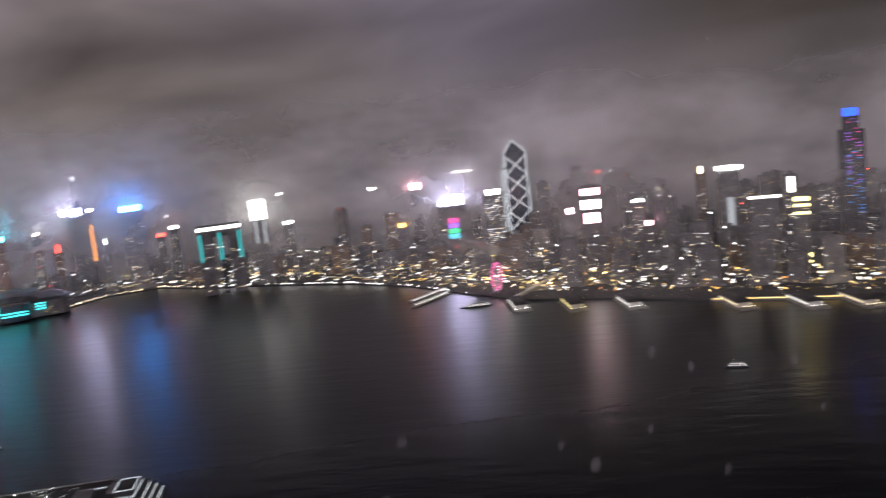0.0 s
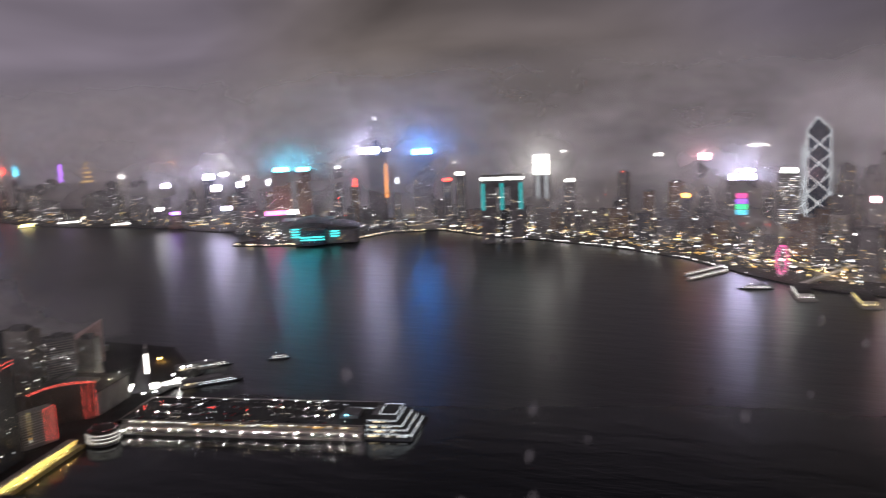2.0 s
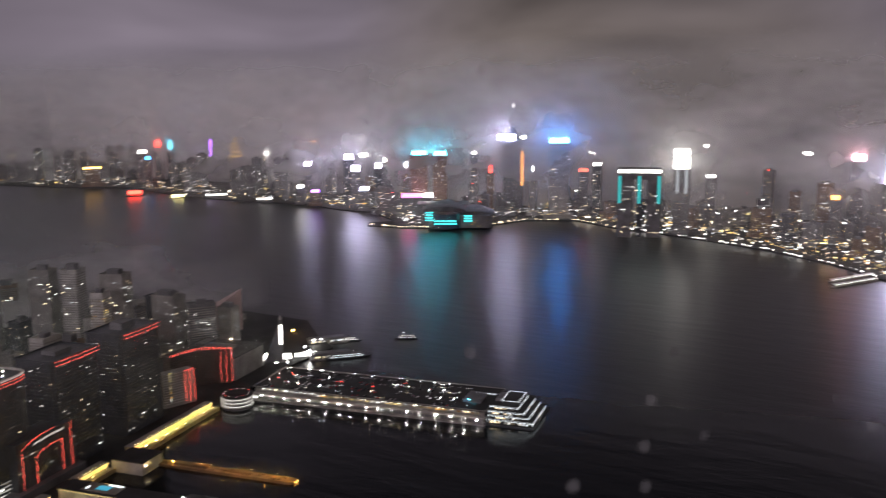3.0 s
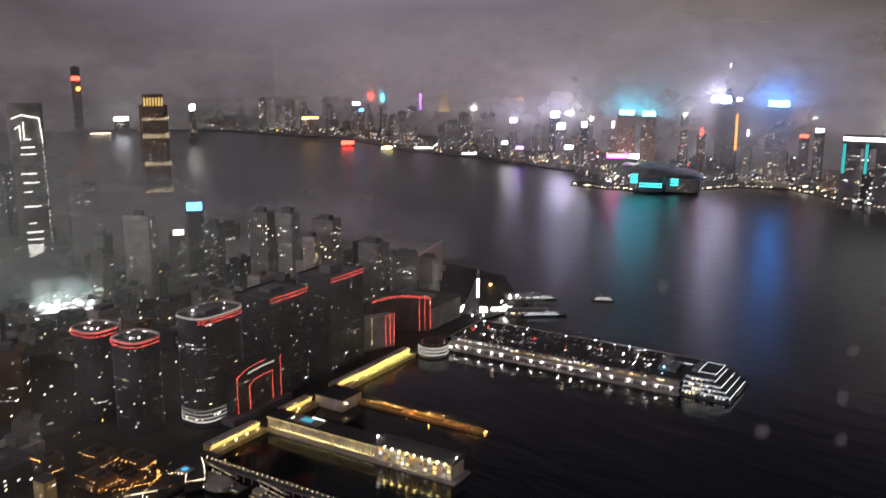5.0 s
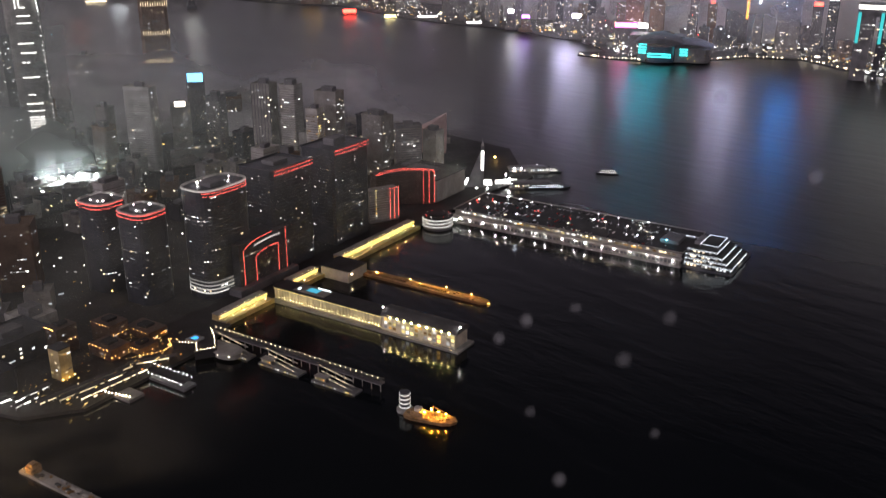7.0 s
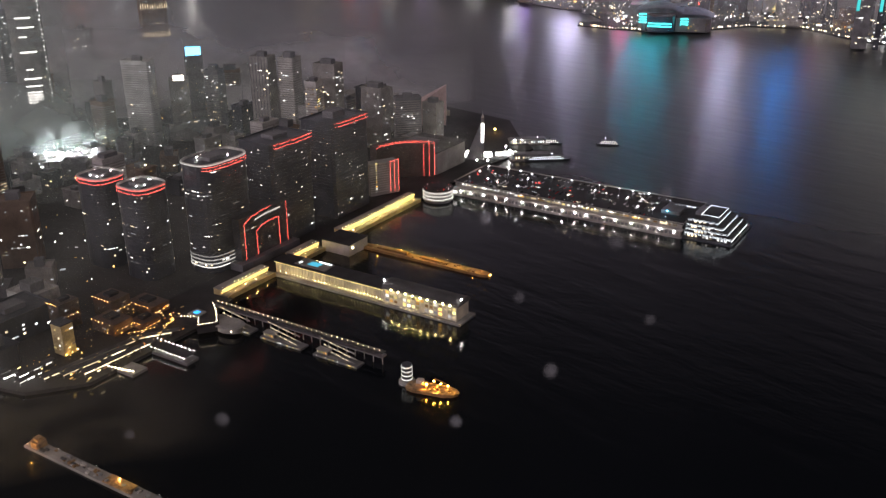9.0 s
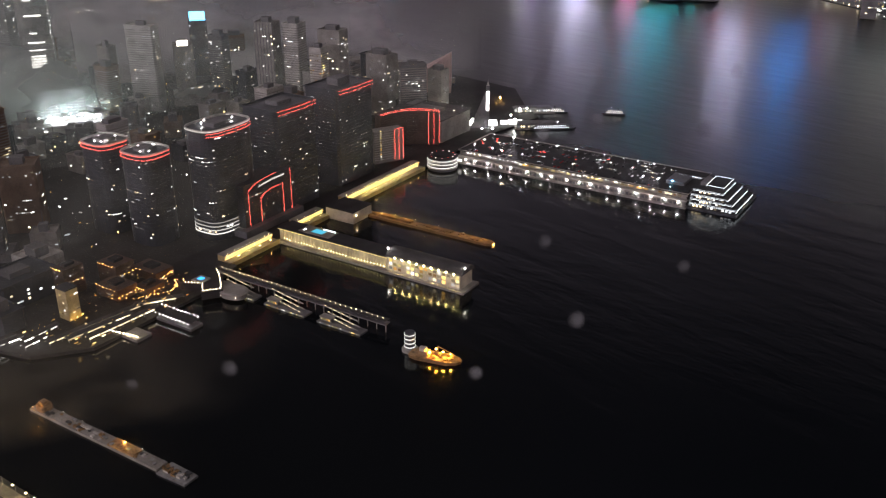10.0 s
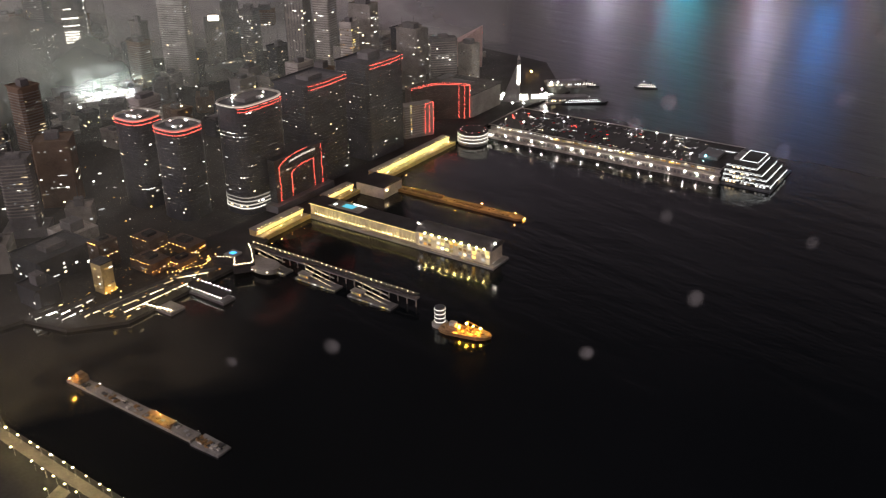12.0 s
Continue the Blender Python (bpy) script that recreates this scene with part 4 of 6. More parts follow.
# ---- central ferry piers ----
def ferry_pier(x, y, turn, w, ln, colour, label):
    root = thing("ferry_pier", pose(x, y, 0, 0, 0, turn), label, "pier", "central ferry piers")
    part("deck", Geo().box(-w / 2, w / 2, -ln, ln * 0.1, -4, 3.0), CONCRETE, root)
    part("hall", Geo().box(-w * 0.35, w * 0.35, -ln, -ln * 0.1, 3.0, 12.0, 2.0), PALE, root)
    part("roof", Geo().prism([(-w * 0.42, -ln), (w * 0.42, -ln), (w * 0.42, -ln * 0.05), (-w * 0.42, -ln * 0.05)], 12.0, 15.5, 0.7), ROOFING, root)
    g = Geo()
    n = int(ln / 7)
    for i in range(n):
        for s in (-1, 1):
            g.box(s * w * 0.36 - 0.2, s * w * 0.36 + 0.2, -ln * 0.95 + i * 6.5, -ln * 0.95 + i * 6.5 + 3.2, 6, 8.5)
    part("lit_glazing", g, glow(colour, 1.6, False), root, kind="stuff")
    g = Geo()
    for i in range(5):
        g.ball((-w * 0.35 + w * 0.7 * i / 4, ln * 0.05, 7), 0.6)
    part("pier_lamp_row", g, glow(colour, 14.0), root, "bright lamps at the pier head", "stuff")


for x_, y_, c_ in ((-482, -1560, WARM), (-399, -1580, WHITE), (-290, -1615, WARM), (-110, -1690, WHITE), (-4, -1715, YELLOW), (102, -1750, WHITE)):
    ferry_pier(x_, y_, 12, 34, 95, c_, "flat-roofed ferry pier hall with %s lamps" % ("white" if c_ == WHITE else "warm"))
for y_ in (0, 34):
    pier = thing("public_pier", pose(300 + y_ * 0.4, -1935 - y_ * 1.3, 0, 0, 0, 62), "long low pier strung with white lamps", "pier", "public piers")
    part("deck", Geo().box(-60, 70, -6, 6, -4, 2.6), CONCRETE, pier)
    part("canopy", Geo().box(-58, 68, -4, 4, 6.5, 7.2), WHITESTEEL, pier)
    g_ = Geo()
    for i_ in range(14):
        g_.tube((-56 + i_ * 9.4, 0, 2.6), (-56 + i_ * 9.4, 0, 6.5), 0.25, 5)
    part("post_row", g_, STEEL, pier)
    g_ = Geo()
    for i_ in range(12):
        g_.box(-56 + i_ * 10.6, -50 + i_ * 10.6, 4.05, 4.5, 5.2, 6.3)
    part("lamp_row", g_, glow(WHITE, 2.5, False), pier)


# ---- footbridge of gold light from the piers into the town ----
bridge = thing("covered_walkway", pose(120, -1830, 0, 0, 0, -112), "long covered footbridge glowing gold", "bridge")
part("deck", Geo().box(0, 300, -4, 4, 8, 9), CONCRETE, bridge)
part("roof", Geo().box(0, 300, -4.4, 4.4, 12.2, 12.8), WHITESTEEL, bridge)
part("light_strip", Geo().box(0, 300, 4.05, 4.35, 11, 12), glow(YELLOW, 4.0), bridge)
for i_ in range(11):
    part("column", Geo().tube((5 + 29 * i_, 0, 3), (5 + 29 * i_, 0, 8), 0.9, 8), CONCRETE, bridge)

# ---- golden-lit road deck behind the piers ----
deck = thing("highway_deck", bearing(1.0, 2060, turn=8), "raised road deck washed by golden lamps", "road")
part("deck", Geo().box(-150, 150, -14, 14, 9, 10.4), PAVING, deck)
part("parapet", Geo().box(-150, 150, 14, 14.5, 9, 11.6), CONCRETE, deck)
part("parapet", Geo().box(-150, 150, -14.5, -14, 9, 11.6), CONCRETE, deck)
for i_ in range(11):
    part("column", Geo().tube((-145 + 29 * i_, 0, 3), (-145 + 29 * i_, 0, 9), 1.4, 8), CONCRETE, deck)
    post_ = part("lamp_post", Geo().tube((-145 + 29 * i_, 0, 10.4), (-145 + 29 * i_, 0, 20), 0.2, 6), STEEL, deck)
    part("lamp_head", Geo().ball((-145 + 29 * i_, 0, 20.4), 1.0), glow(AMBER, 90.0), post_)
yard = thing("lit_yard", bearing(-0.6, 1960, turn=4), "open yard under golden flood lamps behind the piers", "yard")
part("slab", Geo().box(-130, 120, -55, 30, 3.0, 3.6), PAVING, yard)
for i_ in range(8):
    post_ = part("lamp_post", Geo().tube((-110 + 30 * i_, 20 - 9 * (i_ % 3) * 3, 3.6), (-110 + 30 * i_, 20 - 27 * (i_ % 3), 14), 0.2, 6), STEEL, yard)
    part("lamp_head", Geo().ball((-110 + 30 * i_, 20 - 27 * (i_ % 3), 14.4), 1.0), glow(AMBER, 110.0), post_)

front = thing("lit_promenade", pose(-370, -1664, 0, 0, 0, -16), "waterfront promenade wall under a golden light line", "promenade")
part("wall", Geo().box(-130, 130, -4, 4, -4, 6), CONCRETE, front)
part("light_strip", Geo().box(-128, 128, 4.05, 4.4, 4.6, 5.6), glow(GOLD, 3.5), front)
part("railing", Geo().box(-130, 130, 3.6, 3.8, 6, 7.1), STEEL, front)


# ---- Kowloon quay: promenade deck with ochre wall ----
def lamp_row(parent, x0, x1, y0, y1, z, n, material, r=0.35, name="lamp", label=""):
    ball = Geo().ball((0, 0, 0), r, 6, 4).mesh(name, material)
    for i in range(n):
        k = (i + 0.5) / n
        part(name, ball, material, parent, label, m=pose(x0 + (x1 - x0) * k, y0 + (y1 - y0) * k, z))


def promenade(y0, y1, top, lit_mat, label, n):
    root = thing("promenade_block", quay(0, 0), label, "building", "promenade blocks on the quay")
    part("wall", Geo().box(-15, -6, y0, y1, 3, top), OCHRE, root)
    part("deck", Geo().box(-6, 4, y0, y1, 2.5, 4.0), PAVING, root)
    part("canopy", Geo().box(-15.5, -4.4, y0, y1, top, top + 0.6), CONCRETE, root)
    g = Geo()
    k = max(3, int((y1 - y0) / 7))
    for i in range(k):
        y = y0 + (y1 - y0) * (i + 0.5) / k
        g.box(-5.0, -4.6, y - 0.25, y + 0.25, 4, top)
    part("colonnade", g, CREAM, root, kind="stuff")
    # two glowing strips added to wash the wall and deck gold
    part("wall_wash", Geo().box(-4.4, -4.1, y0 + 1, y1 - 1, top - 0.8, top - 0.45), glow(GOLD, 3.4), root, "golden strip under the canopy, added to wash the wall")
    part("deck_wash", Geo().box(-5.9, -5.6, y0 + 1, y1 - 1, 5.2, 5.6), glow(GOLD, 2.8), root, "golden strip at deck level, added to wash the deck")
    part("quay_wall", Geo().box(4.0, 4.5, y0, y1, -3, 4.6), OCHRE, root)
    lamp_row(root, -6.6, -6.6, y0 + 2, y1 - 2, top + 0.9, n, lit_mat, 0.2, label="warm lamp along the canopy edge")
    lamp_row(root, 2.6, 2.6, y0 + 4, y1 - 4, 7.5, max(2, n // 3), glow(GOLD, 380.0), 0.3, label="warm promenade lamp on a post")
    g = Geo()
    for i in range(k * 2):
        y = y0 + (y1 - y0) * (i + 0.25) / (k * 2)
        g.box(-6.0, -5.9, y, y + 1.2, 6.2, 7.6)
    part("shop_glazing", g, PANES_WARM, root, kind="stuff")


promenade(198, 352, 9.5, glow(YELLOW, 22.0), "long ochre promenade building under golden lamps", 26)
promenade(112, 158, 9, glow(YELLOW, 22.0), "short ochre promenade building under golden lamps", 8)
promenade(4, 74, 9, glow(YELLOW, 22.0), "ochre quay building under golden lamps", 12)


# ---- Ocean-liner terminal: long pier with a car park on its roof ----
TERMINAL = quay(0, 399)


def terminal():
    root = thing("cruise_terminal", TERMINAL, "long concrete pier terminal with a lamp-lit rooftop car park", "building")
    part("quay_apron", Geo().box(20, 332, -1.5, 96, -5, 2.0), CONCRETE, root)
    # the shadow beneath the head is put into this base's dark colour
    part("shadow_dark_base", Geo().box(332.1, 390, 2, 84, -5, 1.9), DARKWALL, root)
    part("lower_storey", Geo().box(24, 330, 0.5, 88, 2.0, 8.6), CONCRETE, root)
    part("balcony", Geo().box(22, 332, -0.6, 7, 8.6, 9.1).box(22, 332, -0.6, -0.3, 9.1, 10.2), PALE, root)
    part("upper_storey", Geo().box(24, 330, 7, 88, 8.6, 15.2), CONCRETE, root)
    part("roof_deck", Geo().box(22, 332, 5, 91, 15.2, 16.0), NIGHTROOF, root)
    part("parapet", Geo().frame_ring(22, 332, 5, 91, 16.0, 17.1, 0.4), CONCRETE, root)
    rib = Geo().box(-0.25, 0.25, -0.4, 0.5, 2.0, 8.6).mesh("rib", CONCRETE)
    for i in range(62):
        part("rib", rib, None, root, m=pose(27 + i * 4.9, 0, 0))
    bay = Geo().box(-1.7, 1.7, 0.36, 0.5, 3.2, 6.4).mesh("shutter", GREYWALL)
    for i in range(61):
        part("shutter", bay, None, root, m=pose(29.45 + i * 4.9, 0, 0))
    r = random.Random(19)
    g, x = Geo(), 96.0
    while x < 322:
        w = r.uniform(2, 9)
        if r.random() < 0.72:
            g.box(x, x + w, 6.8, 6.96, 11.0 + r.uniform(0, 0.8), 13.0 + r.uniform(0, 0.6))
        x += w + r.uniform(0.5, 4)
    part("glazing_strip", g, PANES_WARM, root, "row of warm lit openings below the roof deck", "stuff")
    g = Geo()
    for i in range(70):
        x, w = r.uniform(28, 326), r.choice((0.4, 0.6, 1.4, 2.6))
        g.box(x, x + w, 4.75, 4.95, 14.2, 15.0)
    part("eaves_speckle", g, PANES_BRIGHT, root, "small lamps under the roof edge", "stuff")
    quay_lamp = Geo().ball((0, 0, 0), 0.32, 6, 4).mesh("lamp", glow(WHITE, 460.0))
    for i in range(17):
        part("lamp", quay_lamp, None, root, "white quay lamp", m=pose(34 + i * 18.2 + r.uniform(-3, 3), -0.9, 7.2 + r.uniform(-0.4, 0.4)))
    lamp_row(root, 30, 328, 4.4, 4.4, 14.4, 9, glow(WARM, 14.0), 0.24)
    # stepped head with decks outlined in light
    for i, (x0, x1, y0, y1, z0, z1) in enumerate(((330, 387, 6, 76, 2.0, 7), (330, 381, 8, 74, 7, 11.5), (330, 375, 10, 72, 11.5, 16), (330, 367, 16, 70, 16, 20))):
        deck = part("terrace", Geo().box(x0, x1, y0, y1, z0, z1 - 0.6).box(x0 - 0.6, x1 + 1.4, y0 - 1.4, y1 + 1.4, z1 - 0.6, z1), NIGHTROOF, root)
        for dz, k in ((-0.35, 1.7), (1.0, 0.8)):
            line, x = Geo(), x0 + 4.0
            while x < x1:
                w = min(r.uniform(6, 22), x1 + 1.6 - x)
                line.box(x, x + w, y0 - 1.75, y0 - 1.5, z1 + dz, z1 + dz + 0.3)
                x += w + r.uniform(0.3, 1.6)
            line.box(x1 + 1.5, x1 + 1.75, y0 - 1.5, y1 * 0.9, z1 + dz, z1 + dz + 0.3)
            part("deck_light", line, glow(COOL, k), deck, "white light line along the terrace edge")
        g = Geo()
        for k in range(12):
            if r.random() < 0.6:
                a = x0 + 3 + k * (x1 - x0 - 6) / 12
                g.box(a, a + 2.6, y0 - 0.08, y0 - 0.02, z0 + 1.2, z1 - 1.4)
        for k in range(14):
            if r.random() < 0.6:
                a = y0 + 2 + k * (y1 - y0 - 5) / 14
                g.box(x1 + 0.02, x1 + 0.08, a, a + 3, z0 + 1.2, z1 - 1.4)
        part("glazing", g, PANES, deck, kind="stuff")
    part("roof_light", Geo().frame_ring(344, 365, 30, 68, 22.4, 22.8, 0.4), glow(COOL, 1.5), root, "white light outline on the top deck")
    for x, y in ((344.2, 30.2), (364.6, 30.2), (344.2, 67.6), (364.6, 67.6)):
        part("roof_post", Geo().tube((x, y, 20), (x, y, 22.4), 0.2, 5), STEEL, root)
    part("top_house", Geo().box(336, 343, 34, 60, 20, 23.5), GREYWALL, root)
    part("link_bridge", Geo().box(300, 334, 58, 62, 17.5, 20), GREYWALL, root)
    part("link_light", Geo().box(302, 334, 57.6, 57.9, 19.5, 20), glow(COOL, 1.8), root)
    part("ramp_house", Geo().box(296, 318, 30, 62, 16, 20), GREYWALL, root)
    part("blue_lamp", Geo().ball((304, 28.5, 20.5), 0.7), glow(CYAN, 50.0), root)
    # round corner building
    turret = part("turret", Geo().oval(18, -27, 19, 19, -4, 16, 32), GREYWALL, root, "round white corner building with lit rings")
    for z in (4.6, 9.0, 13.2):
        part("ring_light", Geo().ring(18, -27, 19.4, 19.4, z, z + 1.1, 0.3, 32), glow(WHITE, 0.75), turret, "white glowing ring of windows")
        part("balcony_ring", Geo().ring(18, -27, 20.2, 20.2, z - 1.4, z - 0.6, 0.9, 32), PALE, turret)
    part("turret_roof", Geo().oval(18, -27, 20, 20, 16, 17.0, 32).oval(18, -27, 12, 12, 17.0, 19, 24), NIGHTROOF, turret)
    for i in range(12):
        a = 2 * math.pi * i / 12
        part("roof_lamp", Geo().ball((18 + 16 * math.cos(a), -27 + 16 * math.sin(a), 17.8), 0.4), glow((WHITE, PINK, RED)[i % 3], 3.0, False), turret)
    part("entrance_canopy", Geo().box(22, 36, -9, -1, 9, 10), PALE, root)
    part("entrance_light", Geo().box(22, 36, -9.4, -9.1, 6.5, 9), glow(WHITE, 2.2), root)


terminal()


def parking_lamp(x, y, power, colour):
    root = thing("lamp_post", quay(x, 399 + y, 16.0), "steel lamp post with a bright head on the roof car park", "street lamp", "car park lamp posts")
    part("post", Geo().tube((0, 0, 0), (0, 0, 7), 0.14, 6, 0.1), STEEL, root)
    part("arm", Geo().tube((0, -1.2, 7), (0, 1.2, 7), 0.1, 5), STEEL, root)
    for s in (-1, 1):
        part("lamp_head", Geo().box(-0.3, 0.3, s * 1.2 - 0.22, s * 1.2 + 0.22, 6.7, 6.95), glow(colour, power), root)
    return root


rng = random.Random(77)
g_ = Geo()
for i_ in range(34):
    x_, y_ = rng.uniform(36, 322), 399 + rng.choice((12, 21, 34, 40, 53, 66, 78)) + rng.uniform(-1.5, 1.5)
    z_ = 16.1 + rng.choice((0.4, 0.5, 2.6))
    for k_ in range(rng.choice((1, 2, 3, 6))):
        s_ = rng.choice((0.18, 0.25, 0.35))
        g_.box(x_ + 2.3 * k_ - s_ * rng.choice((1, 2)), x_ + 2.3 * k_ + s_, y_ - s_, y_ + s_, z_, z_ + s_)
ob_ = part("deck_light_speckle", g_, PANES_BRIGHT, m=HARBOUR)
tagged(ob_, "small white lights scattered over the roof car park", "lights", kind="stuff")
g_ = Geo()
for x_, y_ in ((44, 470), (48, 462), (118, 452), (121, 455), (124, 452), (170, 447), (30, 452), (36, 444), (205, 470)):
    g_.box(x_ - 0.9, x_ - 0.3, y_, y_ + 0.3, 16.7, 17.1).box(x_ + 0.3, x_ + 0.9, y_, y_ + 0.3, 16.7, 17.1)
tagged(part("tail_lamp_speckle", g_, glow(RED, 6.0, False), m=HARBOUR), "red tail lamps of cars on the roof car park", "lights", kind="stuff")
for i_ in range(12):
    for y_ in (17, 45, 72):
        if rng.random() < 0.72:
            parking_lamp(40 + i_ * 23 + rng.uniform(-5, 5), y_ + rng.uniform(-3, 3), rng.choice((40.0, 80.0, 130.0)), rng.choice((WHITE, COOL, WARM)))


def car(m, paint, label):
    root = thing("car", m, label, "car", "parked cars")
    part("body", Geo().prism([(-2.2, -0.8), (-2.0, -0.9), (2.0, -0.9), (2.25, -0.7), (2.25, 0.7), (2.0, 0.9), (-2.0, 0.9), (-2.2, 0.8)], 0.3, 0.95, 0.97), paint, root)
    part("cabin", Geo().prism([(-1.7, -0.8), (1.0, -0.8), (1.0, 0.8), (-1.7, 0.8)], 0.95, 1.5, 0.75), GLAZING, root)
    wheel_mesh = Geo().tube((0, -0.11, 0), (0, 0.11, 0), 0.32, 10).mesh("wheel", RUBBER)
    for x in (-1.35, 1.35):
        for y in (-0.82, 0.82):
            part("wheel", wheel_mesh, None, root, m=pose(x, y, 0.32))
    return root


paints = [(surface("car_paint_" + n_, c_, 0.25, scale=0.5, fine=3.0, bump=0.0, spec=0.6), "parked %s car on the roof deck" % n_) for n_, c_ in
          (("white", (0.7, 0.7, 0.7)), ("black", (0.02, 0.02, 0.02)), ("silver", (0.4, 0.4, 0.42)), ("red", (0.45, 0.03, 0.03)))]
models = [car(quay(36 + 3 * i_, 412, 16.0, 90), p_, l_) for i_, (p_, l_) in enumerate(paints)]
for y_ in (12, 30, 36, 55, 61, 80):
    for i_ in range(44):
        if rng.random() < 0.45:
            copy_thing(models[rng.choice((0, 0, 1, 1, 2, 2, 3))], quay(52 + i_ * 5.6, 399 + y_, 16.0, 90 + rng.uniform(-4, 4) + rng.choice((0, 180))))


# ---- club pier with lit arcade ----
def club_pier():
    root = thing("club_pier", quay(0, 76), "long pier building with cream walls, lit arcade and vaulted end hall", "building")
    part("apron", Geo().box(-2, 230, -2, 27, -5, 2.2), CONCRETE, root)
    part("hall", Geo().box(0, 140, 4, 24, 2.2, 15.0), CREAM, root)
    part("flat_roof", Geo().box(-1, 141, 2.4, 25, 15.0, 15.9), NIGHTROOF, root)
    g = Geo()
    for i in range(36):
        g.box(2 + i * 3.9, 2.5 + i * 3.9, 2.4, 3.0, 2.6, 15.0)
    part("colonnade", g, CREAM, root, "slender arcade columns", "stuff")
    lamp_row(root, 6, 138, 1.9, 1.9, 5.2, 34, glow(YELLOW, 26.0), 0.28, label="yellow-white arcade lamp")
    part("gutter_light", Geo().box(0, 140, 1.9, 2.1, 14.4, 14.7), glow(YELLOW, 1.5), root)
    end = part("end_hall", Geo().box(140, 224, 2, 24, 2.2, 17.0), CREAM, root)
    n, g = 10, Geo()
    for i in range(n):
        a0, a1 = math.pi * i / n, math.pi * (i + 1) / n
        g.f.append((4 * i, 4 * i + 1, 4 * i + 2, 4 * i + 3))
        g.v += [(139, 13 - 11.8 * math.cos(a0), 17 + 6 * math.sin(a0)), (226, 13 - 11.8 * math.cos(a0), 17 + 6 * math.sin(a0)),
                (226, 13 - 11.8 * math.cos(a1), 17 + 6 * math.sin(a1)), (139, 13 - 11.8 * math.cos(a1), 17 + 6 * math.sin(a1))]
    k = len(g.v)
    for x in (139, 226):
        g.v += [(x, 13 - 11.8 * math.cos(math.pi * i / n), 17 + 6 * math.sin(math.pi * i / n)) for i in range(n + 1)]
    g.f += [tuple(range(k, k + n + 1)), tuple(range(k + 2 * n + 1, k + n, -1))]
    part("vaulted_roof", g, ROOFING, end, "grey vaulted roof")
    lamp_row(end, 146, 222, 0.9, 0.9, 17.6, 9, glow(YELLOW, 110.0), 0.6, label="yellow lamp under the vault")
    g = Geo()
    for i in range(16):
        for z in (4.4, 9.0, 12.6):
            if (i * 7 + int(z)) % 5:
                g.box(143 + i * 5.1, 146.6 + i * 5.1, 1.86, 1.94, z, z + 2.8)
    part("window", g, PANES_WARM, end, kind="stuff")
    part("roof_lamp", Geo().ball((139, 6, 24), 0.8), glow(WHITE, 60.0), end)
    part("roof_lamp", Geo().ball((227, 6, 24), 0.8), glow(WHITE, 60.0), end)
    pool = part("pool_terrace", Geo().box(24, 64, 6, 23, 15.9, 16.7), PAVING, root)
    part("pool", Geo().box(38, 52, 10, 19, 16.7, 16.85), glow(CYAN, 0.5), pool, "glowing blue rooftop pool")
    part("pool_light", Geo().box(46, 62, 20.4, 21.2, 16.7, 17.8), glow(COOL, 2.0), pool)
    part("bar_light", Geo().box(28, 30, 9, 13, 16.7, 17.4), glow(COOL, 2.0), pool)


club_pier()
shed = thing("boat_shed", quay(0, 157), "windowless pale concrete block on the quay", "building")
part("wall", Geo().box(0, 38, 0, 34, -4, 13), PALE, shed)
part("roof", Geo().box(-0.6, 38.6, -0.6, 34.6, 13, 13.9), NIGHTROOF, shed)
part("wall_lamp", Geo().ball((38.8, 6, 9), 0.5), glow(WARM, 60.0), shed)

# amber pontoon
pontoon = thing("pontoon", quay(34, 184), "long rusty pontoon under amber lamps", "pontoon")
part("hull", Geo().prism([(0, 0), (156, 0), (162, 3), (162, 9), (156, 12), (0, 12)], -1.5, 2.6), RUST, pontoon)
part("deck_house", Geo().box(20, 60, 3, 9, 2.6, 5.2).box(80, 112, 3.5, 8.5, 2.6, 4.6), RUST, pontoon)
# most of these lamp posts are added to wash the deck amber
for x_, y_ in ((3, 6), (20, 4), (36, 8), (52, 5), (64, 7), (78, 4), (94, 6), (110, 8), (127, 5), (141, 7), (153, 5)):
    part("post", Geo().tube((x_, y_, 2.6), (x_, y_, 6.6), 0.1, 5), STEEL, pontoon)
    part("lamp", Geo().ball((x_, y_, 6.8), 0.15), glow(SODIUM, 1800.0), pontoon, "amber lamp on a post, mostly added for the amber wash")
rp_ = random.Random(12)
for i_ in range(26):
    x_, y_ = rp_.uniform(3, 152), rp_.uniform(1, 8)
    part("deck_crate", Geo().box(x_, x_ + rp_.uniform(1, 5), y_, y_ + rp_.uniform(1, 3), 2.6, 3.0 + rp_.uniform(0.3, 1.6)), rp_.choice((RUST, AMBER_LIT)), pontoon)
# sheet added over the deck to hold the amber wash as colour
part("amber_wash_sheet", Geo().box(2, 154, 1, 11, 2.6, 2.75), AMBER_LIT, pontoon)
lamp_row(pontoon, 163, 163, 3, 10, 1.6, 2, glow(AMBER, 60.0), 0.35)


